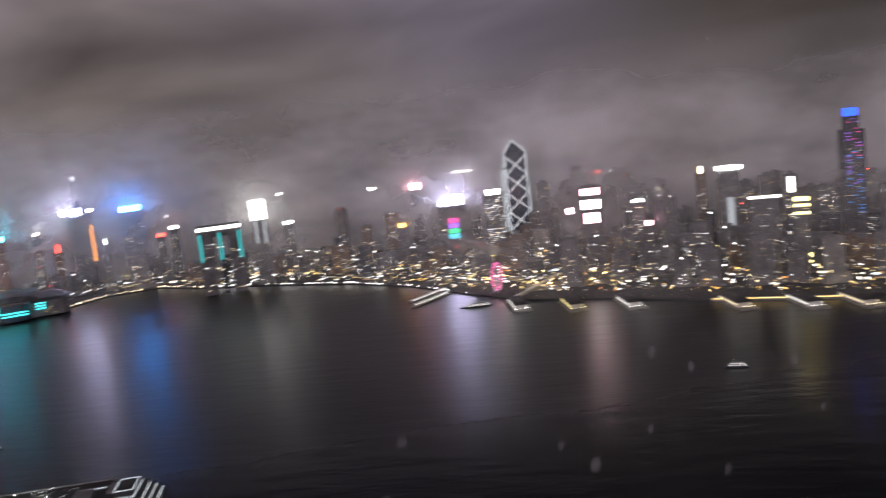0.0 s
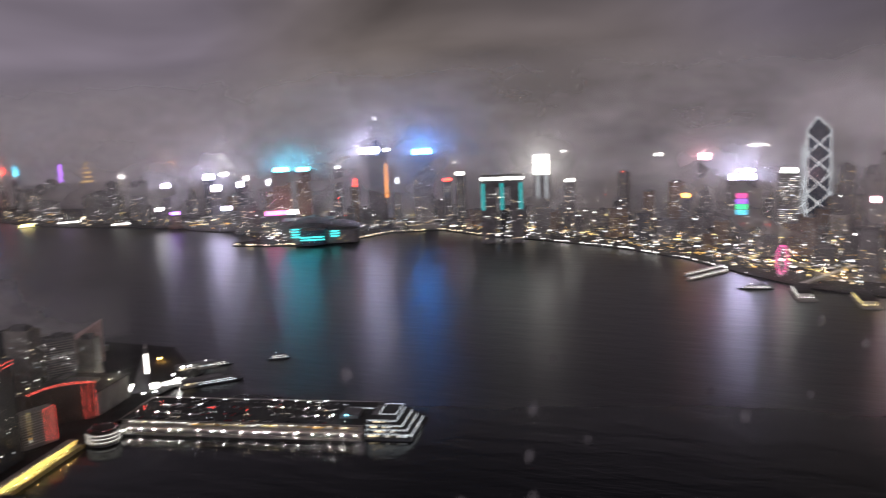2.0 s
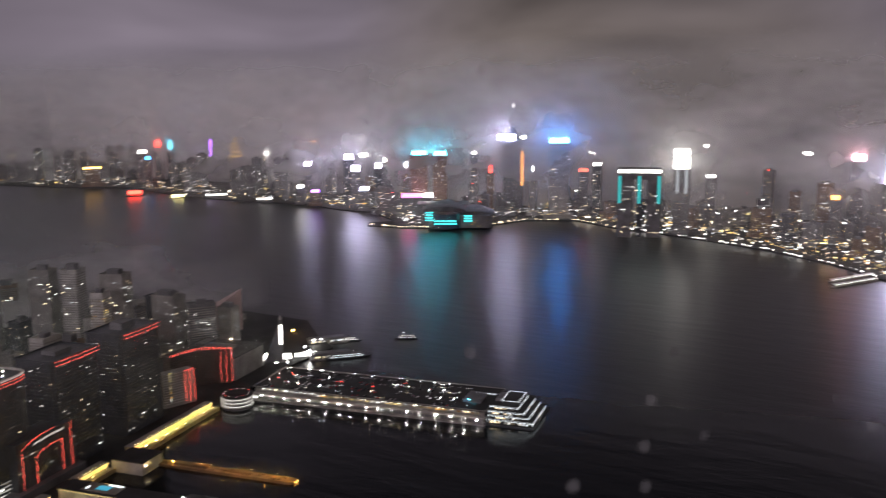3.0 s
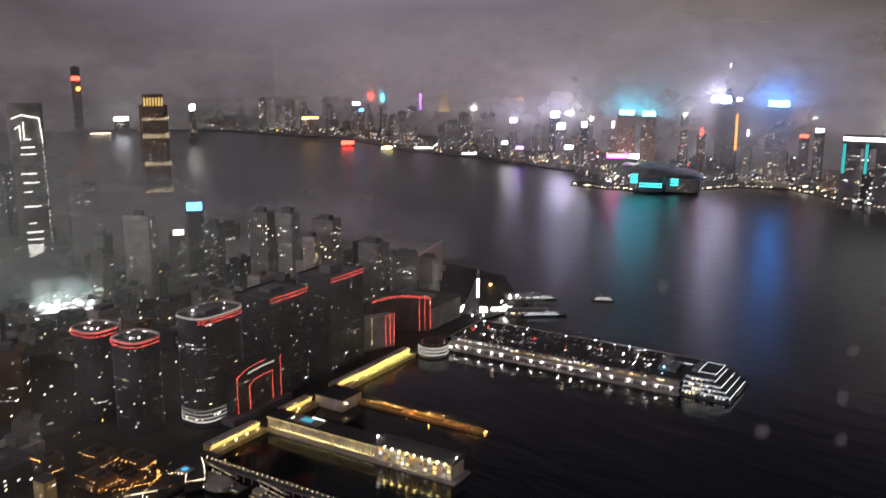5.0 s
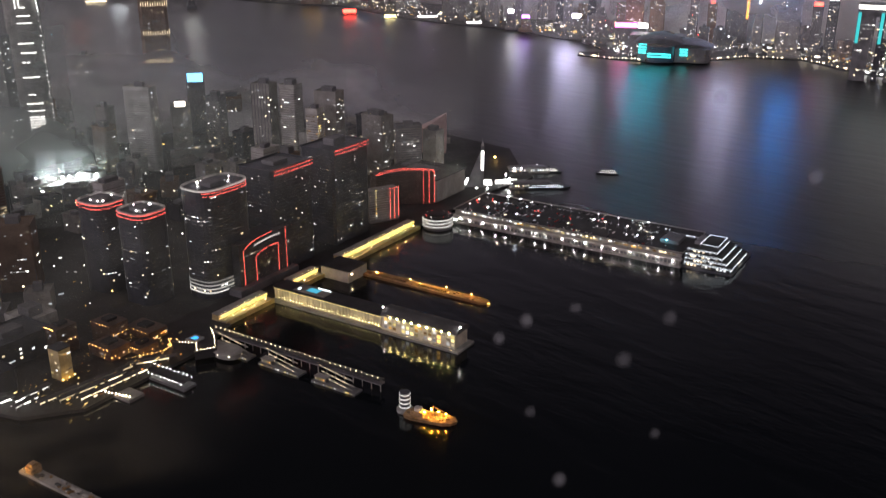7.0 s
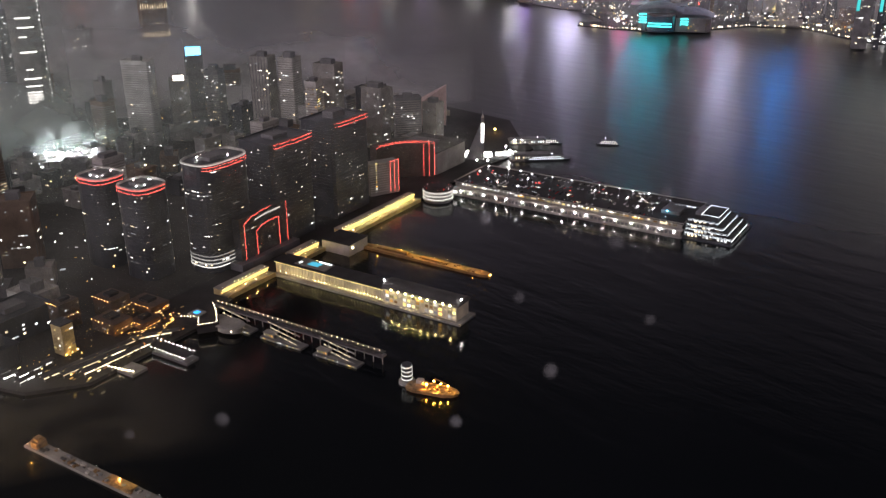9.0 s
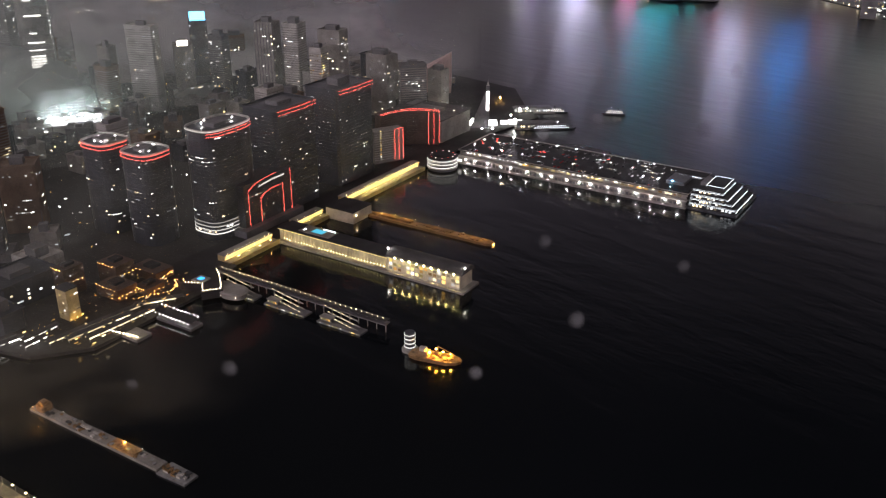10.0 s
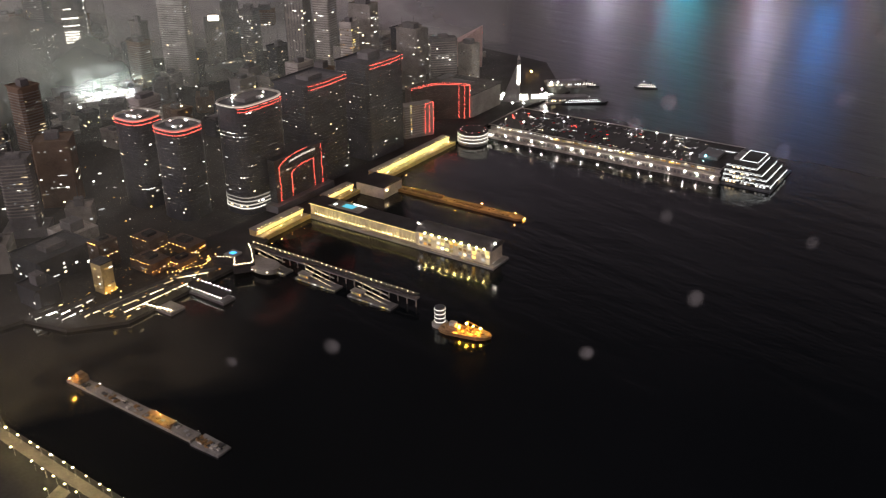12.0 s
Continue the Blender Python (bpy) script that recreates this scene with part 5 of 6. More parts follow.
# ---- ferry gangway pier ----
def gangway_pier():
    root = thing("gangway_pier", quay(0, 0), "ferry pier with a lamp-lit walkway and sloping gangways", "pier")
    part("walkway", Geo().box(12, 212, -25, -18, 8.0, 9.0), GREYWALL, root)
    part("roof", Geo().box(12, 212, -24.5, -18.5, 12.0, 12.5), NIGHTROOF, root)
    for i in range(21):
        part("pier_column", Geo().tube((14 + i * 9.8, -21.5, -4), (14 + i * 9.8, -21.5, 12), 0.5, 6), CONCRETE, root)
    lamp_row(root, 14, 210, -21.5, -21.5, 13.1, 34, glow(WARM, 8.0), 0.36, label="small warm roof lamp")
    r = random.Random(31)
    for x in (24, 84, 146):
        part("landing", Geo().box(x + 2, x + 50, -40, -29, -1, 1.8), GREYWALL, root, "grey floating landing stage")
        for k, (y, z) in enumerate(((-26.4, 9.4), (-29.5, 6.2), (-33.0, 3.6))):
            gang = part("gangway", Geo().tube((x + 6 * k, y, z + 1.0), (x + 40 + 4 * k, y - 2.5, z - 2.6), 0.6, 4), CONCRETE, root, "pale sloping gangway")
            g, a = Geo(), 0.05
            while a < 0.95:
                b = min(0.98, a + r.uniform(0.03, 0.16))
                p, q = ((x + 6 * k + (34 - 2 * k) * c, y - 0.8 - 2.5 * c, z + 2.2 - 3.6 * c) for c in (a, b))
                g.tube(p, q, 0.16, 4)
                a = b + r.uniform(0.03, 0.12)
            part("gangway_light", g, glow(WARM, 1.6), gang)
        part("landing_house", Geo().box(x + 4, x + 16, -37, -31, 1.8, 5.4), GREYWALL, root)
        part("house_roof", Geo().box(x + 3.4, x + 16.6, -37.6, -30.4, 5.4, 5.8), CONCRETE, root)
        g = Geo()
        for i in range(16):
            a = x + 3 + r.uniform(0, 44)
            g.box(a, a + r.choice((0.5, 0.8, 2.0)), -40.2, -40.05, 0.8, 1.6)
        for i in range(5):
            g.box(x + 4.6 + i * 2.2, x + 6.0 + i * 2.2, -37.2, -37.05, 3.0, 4.6)
        part("lit_glazing", g, PANES_WARM, root, kind="stuff")
    part("pavilion", Geo().oval(52, -44, 15, 10, 2.5, 8, 20).oval(52, -44, 17, 12, 8, 9, 20, 0.8), CONCRETE, root, "rounded pale pavilion at the pier root")
    lamp_row(root, 40, 64, -55.4, -51.0, 5.2, 6, glow(WARM, 45.0), 0.3)


gangway_pier()


# ---- vessels ----
def vessel(m, ln, w, decks, label, deck_mat, hull_mat, light, power, group=""):
    root = thing("ferry", m, label, "boat", group)
    b = w / 2
    part("hull", Geo().prism([(-ln / 2, -b * 0.8), (ln * 0.28, -b), (ln * 0.42, -b * 0.6), (ln / 2, 0), (ln * 0.42, b * 0.6), (ln * 0.28, b), (-ln / 2, b * 0.8)], -1.0, 2.4, 1.04), hull_mat, root)
    z = 2.4
    for i in range(decks):
        k = 0.78 - 0.13 * i
        part("cabin_deck", Geo().box(-ln * k / 2 - ln * 0.04, ln * k / 2 - ln * 0.04, -b * 0.8, b * 0.8, z, z + 2.3).box(-ln * k / 2 - ln * 0.06, ln * k / 2 - ln * 0.02, -b * 0.95, b * 0.95, z + 2.3, z + 2.6), deck_mat, root)
        g = Geo()
        n = max(3, int(ln * k / 3))
        for j in range(n):
            x = -ln * k / 2 - ln * 0.04 + ln * k * (j + 0.2) / n
            for s in (-1, 1):
                g.box(x, x + 1.5, s * b * 0.82 - 0.06, s * b * 0.82 + 0.06, z + 0.7, z + 1.8)
        part("cabin_glazing", g, glow(light, power, False), root, "lit cabin windows", "stuff")
        z += 2.6
    part("mast", Geo().tube((ln * 0.1, 0, z), (ln * 0.1, 0, z + 5), 0.15, 5), STEEL, root)
    part("funnel", Geo().oval(-ln * 0.2, 0, 1.0, 0.8, z, z + 2.2, 10), hull_mat, root)
    part("deck_lamp", Geo().ball((ln * 0.1, 0, z + 3), 0.35), glow(light, 25.0), root)
    return root


def work_boat(m):
    root = thing("work_boat", m, "broad amber-floodlit work boat with a rust deck", "boat")
    hull = [(-20, -5), (-14, -7), (12, -7), (19, -4.5), (22.5, 0), (19, 4.5), (12, 7), (-14, 7), (-20, 5)]
    part("hull", Geo().prism(hull, -1.0, 2.6, 1.05), RUST, root)
    part("bulwark", Geo().prism([(x * 1.05, y * 1.05) for x, y in hull], 2.6, 3.0, 1.02), AMBER_LIT, root)
    part("deck_house", Geo().box(-16, -4, -3.5, 3.5, 3.0, 6.4, 1.0), AMBER_LIT, root)
    part("wheelhouse", Geo().box(-13, -7, -2.5, 2.5, 6.4, 9.0, 0.8), PALE, root)
    part("crane_post", Geo().tube((3, 0, 3), (3, 0, 13), 0.4, 6), RUST, root)
    part("crane_jib", Geo().tube((3, 0, 12.4), (16, 0, 8), 0.3, 5), RUST, root)
    r = random.Random(3)
    for i in range(14):
        x, y = r.uniform(-2, 15), r.uniform(-5, 3.5)
        part("deck_crate", Geo().box(x, x + r.uniform(1, 3), y, y + r.uniform(1, 2), 3.0, 3.4 + r.uniform(0.2, 1.2)), RUST, root)
    for x, y, z in ((-3.4, -3, 7.4), (2, -1, 10.4), (8, -1, 9.4), (14, 0, 8.0)):
        part("deck_lamp", Geo().ball((x, y, z), 0.5), glow((1.0, 0.46, 0.06), 420.0), root, "strong amber deck lamp")
    return root


work_boat(quay(270, -37, 0, 12))
stern = thing("landing_stage", quay(238, -36), "slim round landing-stage tower with white-lit rings in the water", "pier")
part("base", Geo().oval(7, 0, 7, 7, -4, 2.4, 16), CONCRETE, stern)
for z_ in (2.4, 6.2, 10.0, 13.8):
    part("storey", Geo().oval(7, 0, 3.6, 3.6, z_, z_ + 2.6, 16), GREYWALL, stern)
    part("gallery", Geo().oval(7, 0, 4.4, 4.4, z_ + 2.6, z_ + 3.8, 16), DARKWALL, stern)
    part("storey_light", Geo().ring(7, 0, 4.8, 4.8, z_ + 1.9, z_ + 2.6, 0.2, 16), glow(WHITE, 0.8), stern)
vessel(pose(826, -1150, 0, 0, 0, 36), 34, 9, 2, "small double-deck ferry with white lit cabins", GREYWALL, HULL, WHITE, 1.6, "harbour ferries")
vessel(pose(-212, -1285, 0, 0, 0, -7), 30, 8, 2, "small double-deck ferry with white lit cabins", GREYWALL, HULL, WHITE, 1.6, "harbour ferries")
vessel(pose(198, -1830, 0, 0, 0, 12), 62, 14, 2, "large dark moored ferry off the piers", GREYWALL, HULL, WHITE, 2.0, "harbour ferries")
vessel(pose(905, -1085, 0, 0, 0, 41), 62, 11, 2, "moored ferry with two white-lit decks", GREYWALL, HULL, WHITE, 1.8, "star ferries")
vessel(quay(62, 604, 0, 36), 66, 12, 2, "moored ferry with two white-lit decks", GREYWALL, HULL, COOL, 1.8, "star ferries")


# ---- breakwater pontoon of patched barges ----
barge = thing("work_barge", quay(56, -257), "long grey mooring barge with amber-lit stern crane", "barge")
part("hull", Geo().prism([(0, -5), (136, -5), (136, 5), (0, 5)], -1.5, 2.0), CONCRETE, barge)
part("bow_section", Geo().prism([(138, -7), (164, -6), (164, 6), (138, 7)], -1.5, 1.6), STEEL, barge)
r_ = random.Random(5)
for i_ in range(74):
    x_ = r_.choice((r_.uniform(6, 158), r_.uniform(138, 158), r_.uniform(40, 80)))
    y_ = r_.uniform(-4.5, 2)
    part("deck_crate", Geo().box(x_, x_ + r_.uniform(1.5, 5), y_, y_ + r_.uniform(1.5, 3), 2.0 if x_ < 133 else 1.6, 2.2 + r_.uniform(0.3, 1.8)), r_.choice((STEEL, RUST, HULL, PALE)), barge)
# patch with the amber pool under the deck lamp in its colour
part("amber_light_patch", Geo().box(86, 112, -4.6, 4.6, 2.0, 3.0), AMBER_LIT, barge)
part("deck_lamp", Geo().ball((100, 0, 7), 0.16), glow(SODIUM, 3200.0), barge)
part("lamp_post", Geo().tube((100, 0, 2), (100, 0, 7), 0.1, 5), STEEL, barge)
part("stern_house", Geo().box(6, 15, -4, 5, 2, 7, 1.2).box(8, 13, -2, 3, 7, 9.4), AMBER_LIT, barge)
part("stern_lamp", Geo().ball((10, -8, 9), 0.16), glow(SODIUM, 3200.0), barge)
part("stern_post", Geo().tube((10, -4.6, 2), (10, -8, 9), 0.1, 5), STEEL, barge)
# tiny lamps and their posts are added, only to light the barge grey
lamp_row(barge, 24, 150, 0, 0, 9.0, 6, glow(WHITE, 160.0), 0.09, label="tiny white lamp added to brighten the barge")
for i_ in range(6):
    part("lamp_post", Geo().tube((34.5 + 21 * i_, 0, 2), (34.5 + 21 * i_, 0, 9), 0.1, 5), STEEL, barge)


# ---- towers behind the quay ----
def oval_tower(x, y, rx, ry, h, label, red_from=None, power=0.6, seed=0, share=0.08):
    root = thing("waterfront_tower", quay(x, y), label, "building", "waterfront towers")
    rng = random.Random(seed)
    part("wall", Geo().oval(0, 0, rx, ry, 3, h, 32, power=power), DARKWALL, root)
    g = Geo()
    z = 20
    while z < h - 3:
        g.ring(0, 0, rx + 0.3, ry + 0.3, z, z + 0.9, 0.6, 32, power)
        z += 4.0
    part("floor_banding", g, DARKWALL, root, "dark spandrel bands", "stuff")
    part("roof_edge", Geo().ring(0, 0, rx + 0.4, ry + 0.4, h, h + 2.2, 1.2, 40, power), PALE, root)
    part("plant_room", Geo().box(-rx * 0.4, rx * 0.4, -ry * 0.4, ry * 0.4, h, h + 4), GREYWALL, root)
    for i in range(6):
        a = rng.uniform(0, 6.28)
        part("roof_lamp", Geo().ball((rx * 0.6 * math.cos(a), ry * 0.6 * math.sin(a), h + 2.6), 0.36), glow(WHITE, 110.0), root)
    g = Geo()
    n = 40
    z = 12
    while z < h - 5:
        row = rng.random() < 0.3
        first = rng.randrange(n)
        last = first + rng.randrange(2, 8)
        for i in range(n):
            if (row and first <= i < last) or rng.random() < share:
                a = 2 * math.pi * i / n
                b = a + 2 * math.pi * 0.7 / n
                def rim(t):
                    c, s = math.cos(t), math.sin(t)
                    return ((rx + 0.15) * math.copysign(abs(c) ** power, c), (ry + 0.15) * math.copysign(abs(s) ** power, s))
                p, q = rim(a), rim(b)
                g.quad((*p, z), (q[0] - p[0], q[1] - p[1], 0), (0, 0, 1.6))
        z += 4.0
    part("lit_glazing", g, PANES, root, kind="stuff")
    return root


def neon(root, points, name="neon_line", r=0.12, colour=(1.0, 0.11, 0.08), power=4.2, parent=None):
    g = Geo()
    for a, b in zip(points, points[1:]):
        g.tube(a, b, r, 5)
    return part(name, g, glow(colour, power), parent or root, "red neon outline" if colour[1] < 0.5 else "white light line")


def half_rim(rx, ry, z, a0, a1, power, n=24):
    out = []
    for i in range(n + 1):
        t = radians(a0 + (a1 - a0) * i / n)
        c, s = math.cos(t), math.sin(t)
        out.append((rx * math.copysign(abs(c) ** power, c), ry * math.copysign(abs(s) ** power, s), z))
    return out


for x_, y_, a0_, a1_ in ((-110, 10, -170, 30), (-172, 10, -170, 20)):
    t_ = oval_tower(x_, y_, 21, 20, 100, "dark round-cornered tower rimmed with red neon", seed=x_)
    for z_ in (96.6, 100.4):
        neon(t_, half_rim(21.9, 20.9, z_, a0_, a1_, 0.6))
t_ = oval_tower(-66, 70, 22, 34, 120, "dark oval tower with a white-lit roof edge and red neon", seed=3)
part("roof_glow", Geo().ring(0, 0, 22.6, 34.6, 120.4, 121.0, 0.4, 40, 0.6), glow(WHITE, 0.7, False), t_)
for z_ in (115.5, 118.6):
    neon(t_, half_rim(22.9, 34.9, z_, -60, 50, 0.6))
# light on the tower's foot put into glowing rings that weaken upward
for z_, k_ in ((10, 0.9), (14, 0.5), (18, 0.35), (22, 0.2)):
    part("foot_wash_glow", Geo().ring(0, 0, 22.6, 34.6, z_, z_ + 1.0, 0.4, 40, 0.6), glow(WHITE, k_), t_)
for y0_, y1_ in ((132, 200), (238, 308)):
    t_ = tower(quay(-68, (y0_ + y1_) / 2), 50, y1_ - y0_, 120, DARKWALL, PANES, 0.09, 4.0, 3.2, "dark glass office slab with a red neon roof line", "waterfront towers", y0_, slabs=True, name="waterfront_tower", faces="NEWS", podium=False)
    for z_ in (115.8, 119.8):
        neon(t_, [(25.8, -(y1_ - y0_) / 2 + 4, z_), (27.5, 0, z_), (25.8, (y1_ - y0_) / 2, z_)])


def gate_hotel():
    root = thing("hotel_block", quay(-34, 104), "dark hotel slab with a red neon gateway drawn on its face", "building", "quayside hotels")
    part("wall", Geo().box(-28, -0.2, -38, 42, 3, 58), DARKWALL, root)
    part("podium", Geo().box(-40, 7.6, -46, 46, 3, 11), GREYWALL, root)
    g = Geo()
    for k in range(14):
        g.box(-28.3, 0.0, -38.2, 42.2, 13 + k * 3.2, 13.5 + k * 3.2)
    part("floor_banding", g, DARKWALL, root, "dark floor edges", "stuff")
    g = lit(Geo(), 78, 56, 56, 14, 3.6, 4.0, 0.06, random.Random(8), "N")
    part("lit_glazing", g, PANES_DIM, root, kind="stuff", m=pose(-28, 2, 0, 0, 0, -90))
    neon(root, [(0.5, -31.5, 6), (0.5, -31.5, 51), (0.5, -20, 56), (0.5, -6, 58.5), (0.5, 13, 59.5)], power=4.0)
    neon(root, [(0.5, -13.5, 8), (0.5, -13.5, 38), (0.5, -6, 42), (0.5, 6, 44), (0.5, 22, 44), (0.5, 22, 10)], power=4.0)
    neon(root, [(0.6, 35, 6), (0.6, 35, 58)], power=3.4)
    bars = Geo()
    for i in range(12):
        bars.box(0.1, 0.5, -14 + i * 3.4, -12.4 + i * 3.4, 51.0 + 0.3 * min(i, 6), 52.8 + 0.3 * min(i, 6))
    part("sign_barring", bars, glow(WHITE, 0.7, False), root)


gate_hotel()


def red_hotel():
    """A concave slab outlined in neon, with a narrower wing before it."""
    root = thing("hotel_block", quay(0, 0), "curved brown hotel slab outlined in red neon with a pale wing", "building", "quayside hotels")
    front = [(-86 + 53 * k - 10 * math.sin(math.pi * k), 382 + 61 * k + 8 * math.sin(math.pi * k)) for k in (i / 10 for i in range(11))]
    back = [(x - 16, y + 8) for x, y in front]
    part("wall", Geo().prism(front[::-1] + back, 3, 50), DUSKTILE, root)
    g = Geo()
    for k in range(15):
        for (x0, y0), (x1, y1) in zip(front, front[1:]):
            g.tube((x0 + 0.2, y0 - 0.2, 6 + k * 3.0), (x1 + 0.2, y1 - 0.2, 6 + k * 3.0), 0.4, 4)
    part("floor_banding", g, DUSKTILE, root, "projecting floor edges", "stuff")
    for z in (50.4, 52.2):
        neon(root, [(x + 0.6, y - 0.4, z + 1.5 * math.sin(math.pi * i / 10)) for i, (x, y) in enumerate(front)])
    for x, y in ((-42, 431), (-37, 437), (-32.4, 443)):
        neon(root, [(x, y, 6), (x, y, 51)])
    wing = [(-57, 328), (-38, 365), (-52, 372), (-71, 335)]
    part("side_wing", Geo().prism(wing, 3, 46), CONCRETE, root, "pale wing with balconies")
    g, lamps = Geo(), Geo()
    for k in range(13):
        g.tube((-57, 327.6, 8 + k * 3.1), (-44, 352.8, 8 + k * 3.1), 0.45, 4)
        if k % 5 != 3:
            lamps.box(-53.0, -51.4, 334.6, 335.4, 8.8 + k * 3.1, 10.2 + k * 3.1)
    part("balcony_banding", g, PALE, root, "pale balcony edges", "stuff")
    part("wing_glazing", lamps, PANES_WARM, root, kind="stuff")
    for x, y in ((-43, 353), (-40.2, 358.5), (-37.4, 364)):
        neon(root, [(x, y, 6), (x, y, 47)])
    neon(root, [(-43, 353, 46), (-37.4, 364, 48)])


red_hotel()

# ---- Kowloon landmarks ----
band = thing("banded_tower", bearing(69.9, 1790), "tall tower with white glowing storeys in a vertical strip", "building")
part("wall", Geo().oval(0, 0, 29, 22, 3, 286, 36), CONCRETE, band)
r_ = random.Random(6)
for z_, a_, b_, k_ in ((212, 70, 112, 0.9), (200, 66, 116, 0.7), (166, 62, 112, 1.0), (150, 66, 118, 1.0), (134, 66, 92, 0.9), (108, 62, 116, 1.1), (78, 72, 96, 0.8), (62, 62, 116, 1.1), (49, 62, 116, 0.9)):
    neon(band, half_rim(29.4, 22.4, z_, a_, b_, 1.0, 12), name="lit_band", r=k_, colour=WHITE, power=2.4)
for i_ in range(5):
    neon(band, half_rim(29.4, 22.4, 20 + 4.6 * i_, 64, 112, 1.0, 12), name="lit_band", r=1.2, colour=WHITE, power=2.2)
for p_ in (((22, 20.5, 262), (6, 23.2, 268), (-22, 20.5, 262), (-25, 17.5, 218)), ((18, 21, 244), (10, 23, 250), (10, 23, 224)), ((4, 23.2, 256), (4, 23.2, 226), (-6, 23.2, 226))):
    neon(band, p_, name="crown_light", r=0.9, colour=WHITE, power=2.2)
g_ = Geo()
for i_ in range(26):
    a_ = radians(150 + r_.uniform(-5, 5))
    z_ = 10 + i_ * 8 + r_.uniform(-3, 3)
    g_.ball((29.6 * math.cos(a_), 22.6 * math.sin(a_), z_), r_.uniform(0.5, 1.0))
part("edge_lamp_string", g_, glow(WHITE, 3.0, False), band, "string of small white lamps down one edge", "stuff")
part("lit_glazing", lit(Geo(), 40, 39, 270, 20, 4.2, 4, 0.06, r_, "EW"), PANES, band, kind="stuff")

gold = thing("gold_banded_tower", bearing(63.0, 1960), "tall tower ringed by bands of upright golden lights", "building")
part("wall", Geo().box(-27, 27, -24, 24, 3, 268, 6).box(-20, 20, -18, 18, 268, 290, 4), BROWNWALL, gold)
for z_, h_ in ((96, 12), (150, 14), (205, 14), (240, 10)):
    g_ = Geo()
    for i_ in range(11):
        g_.box(-24 + i_ * 4.5, -23.1 + i_ * 4.5, 24.1, 24.8, z_, z_ + h_ * r_.uniform(0.3, 0.7))
        g_.box(-27.8, -27.1, -20 + i_ * 4, -19.1 + i_ * 4, z_, z_ + h_ * r_.uniform(0.3, 0.7))
    part("light_band", g_, glow(WARM, 1.5, False), gold, "row of upright golden lights", "stuff")
# the crown's floodlighting is put into the fins as emission
g_ = Geo()
for i_ in range(7):
    g_.box(-19 + i_ * 5.6, -16 + i_ * 5.6, 18.1, 18.8, 254, 284)
part("crown_fin_glow", g_, glow(GOLD, 0.9, False), gold, "golden crown fins with the floodlighting put into emission")
part("lit_glazing", lit(Geo(), 48, 46, 262, 20, 4.2, 4, 0.05, r_, "NEW"), PANES_DIM, gold, kind="stuff", m=pose(0, 1, 0))

screen_tower = tower(bearing(61.0, 1640), 30, 30, 108, GREYWALL, PANES_DIM, 0.12, label="grey tower with a blue screen on its roof", seed=31)
roof_sign(screen_tower, 25, 14, 110, 15.5, (0.10, 0.55, 1.0), 5)
white_sign = tower(bearing(62.0, 1500), 30, 26, 96, CONCRETE, PANES_DIM, 0.12, label="concrete block with a white sign", seed=32)
roof_sign(white_sign, 16, 8, 96.5, 13.6, (1.0, 0.86, 0.76), 5)

# floodlit building site
site = thing("floodlit_podium", bearing(69.1, 1420), "building podium under fierce white floodlights", "building")
part("podium", Geo().box(-50, 50, -40, 40, 3, 16), PALE, site)
for x_ in (-18, 18):
    part("slab_block", Geo().box(x_ - 13, x_ + 13, -30, -8, 16, 56), GREYWALL, site)
    g_ = Geo()
    for k_ in range(10):
        g_.box(x_ - 13.5, x_ + 13.5, -8.3, -7.6, 18 + k_ * 3.8, 18.6 + k_ * 3.8)
    part("floor_edging", g_, PALE, site, kind="stuff")
rf_ = random.Random(14)
for i_ in range(9):
    x_, y_ = -44 + i_ * 11 + rf_.uniform(-3, 3), rf_.uniform(8, 36)
    part("flood_post", Geo().tube((x_, y_, 16), (x_, y_, 24), 0.2, 5), STEEL, site)
    part("floodlight", Geo().box(x_ - 1.6, x_ + 1.6, y_ - 1, y_ + 1, 24, 24.6), glow(COOL, 250.0), site, "white floodlight bank")
for i_ in range(12):
    x_, y_ = rf_.uniform(-48, 44), rf_.uniform(-4, 34)
    part("site_cabin", Geo().box(x_, x_ + rf_.uniform(3, 9), y_, y_ + 3, 16, 18.6 + rf_.uniform(0, 3)), PALE, site)

# cultural centre with its sweeping blank roof, and the clock tower
hall = thing("cultural_hall", pose(1128, -1048, 0, 0, 0, 45), "windowless hall with a sweeping ski-slope roof of pale tiles", "building")
g_ = Geo()
g_.v = [(-34, -35, 3), (44, -35, 3), (44, 30, 3), (-34, 30, 3), (-34, -35, 58), (0, -35, 40), (44, -35, 20), (44, 30, 22), (0, 30, 46), (-34, 30, 70)]
g_.f = [(3, 2, 1, 0), (0, 1, 6, 5, 4), (2, 3, 9, 8, 7), (1, 2, 7, 6), (3, 0, 4, 9), (4, 5, 8, 9), (5, 6, 7, 8)]
# the pink tile colour also carries the red uplighting of the shell
part("shell", g_, surface("pink_tile_red_uplit", (0.5, 0.36, 0.34), 0.7, scale=0.1, fine=1.0), hall)
part("base", Geo().box(-40, 50, -42, -35, 3, 12), CONCRETE, hall)
clock = thing("sail_tower", pose(905, -952, 3, 0, 0, 45), "slim floodlit white tower with a sail-shaped flank", "tower")
part("shaft", Geo().box(-2.4, 2.4, -2.4, 2.4, 0, 62, 0.6), GREYWALL, clock)
g_ = Geo()
g_.v = [(2, -1.5, 0), (24, -1.5, 0), (2, -1.5, 56), (2, 1.5, 0), (24, 1.5, 0), (2, 1.5, 56)]
g_.f = [(0, 1, 2), (3, 5, 4), (0, 3, 4, 1), (1, 4, 5, 2), (2, 5, 3, 0)]
part("sail", g_, GREYWALL, clock)
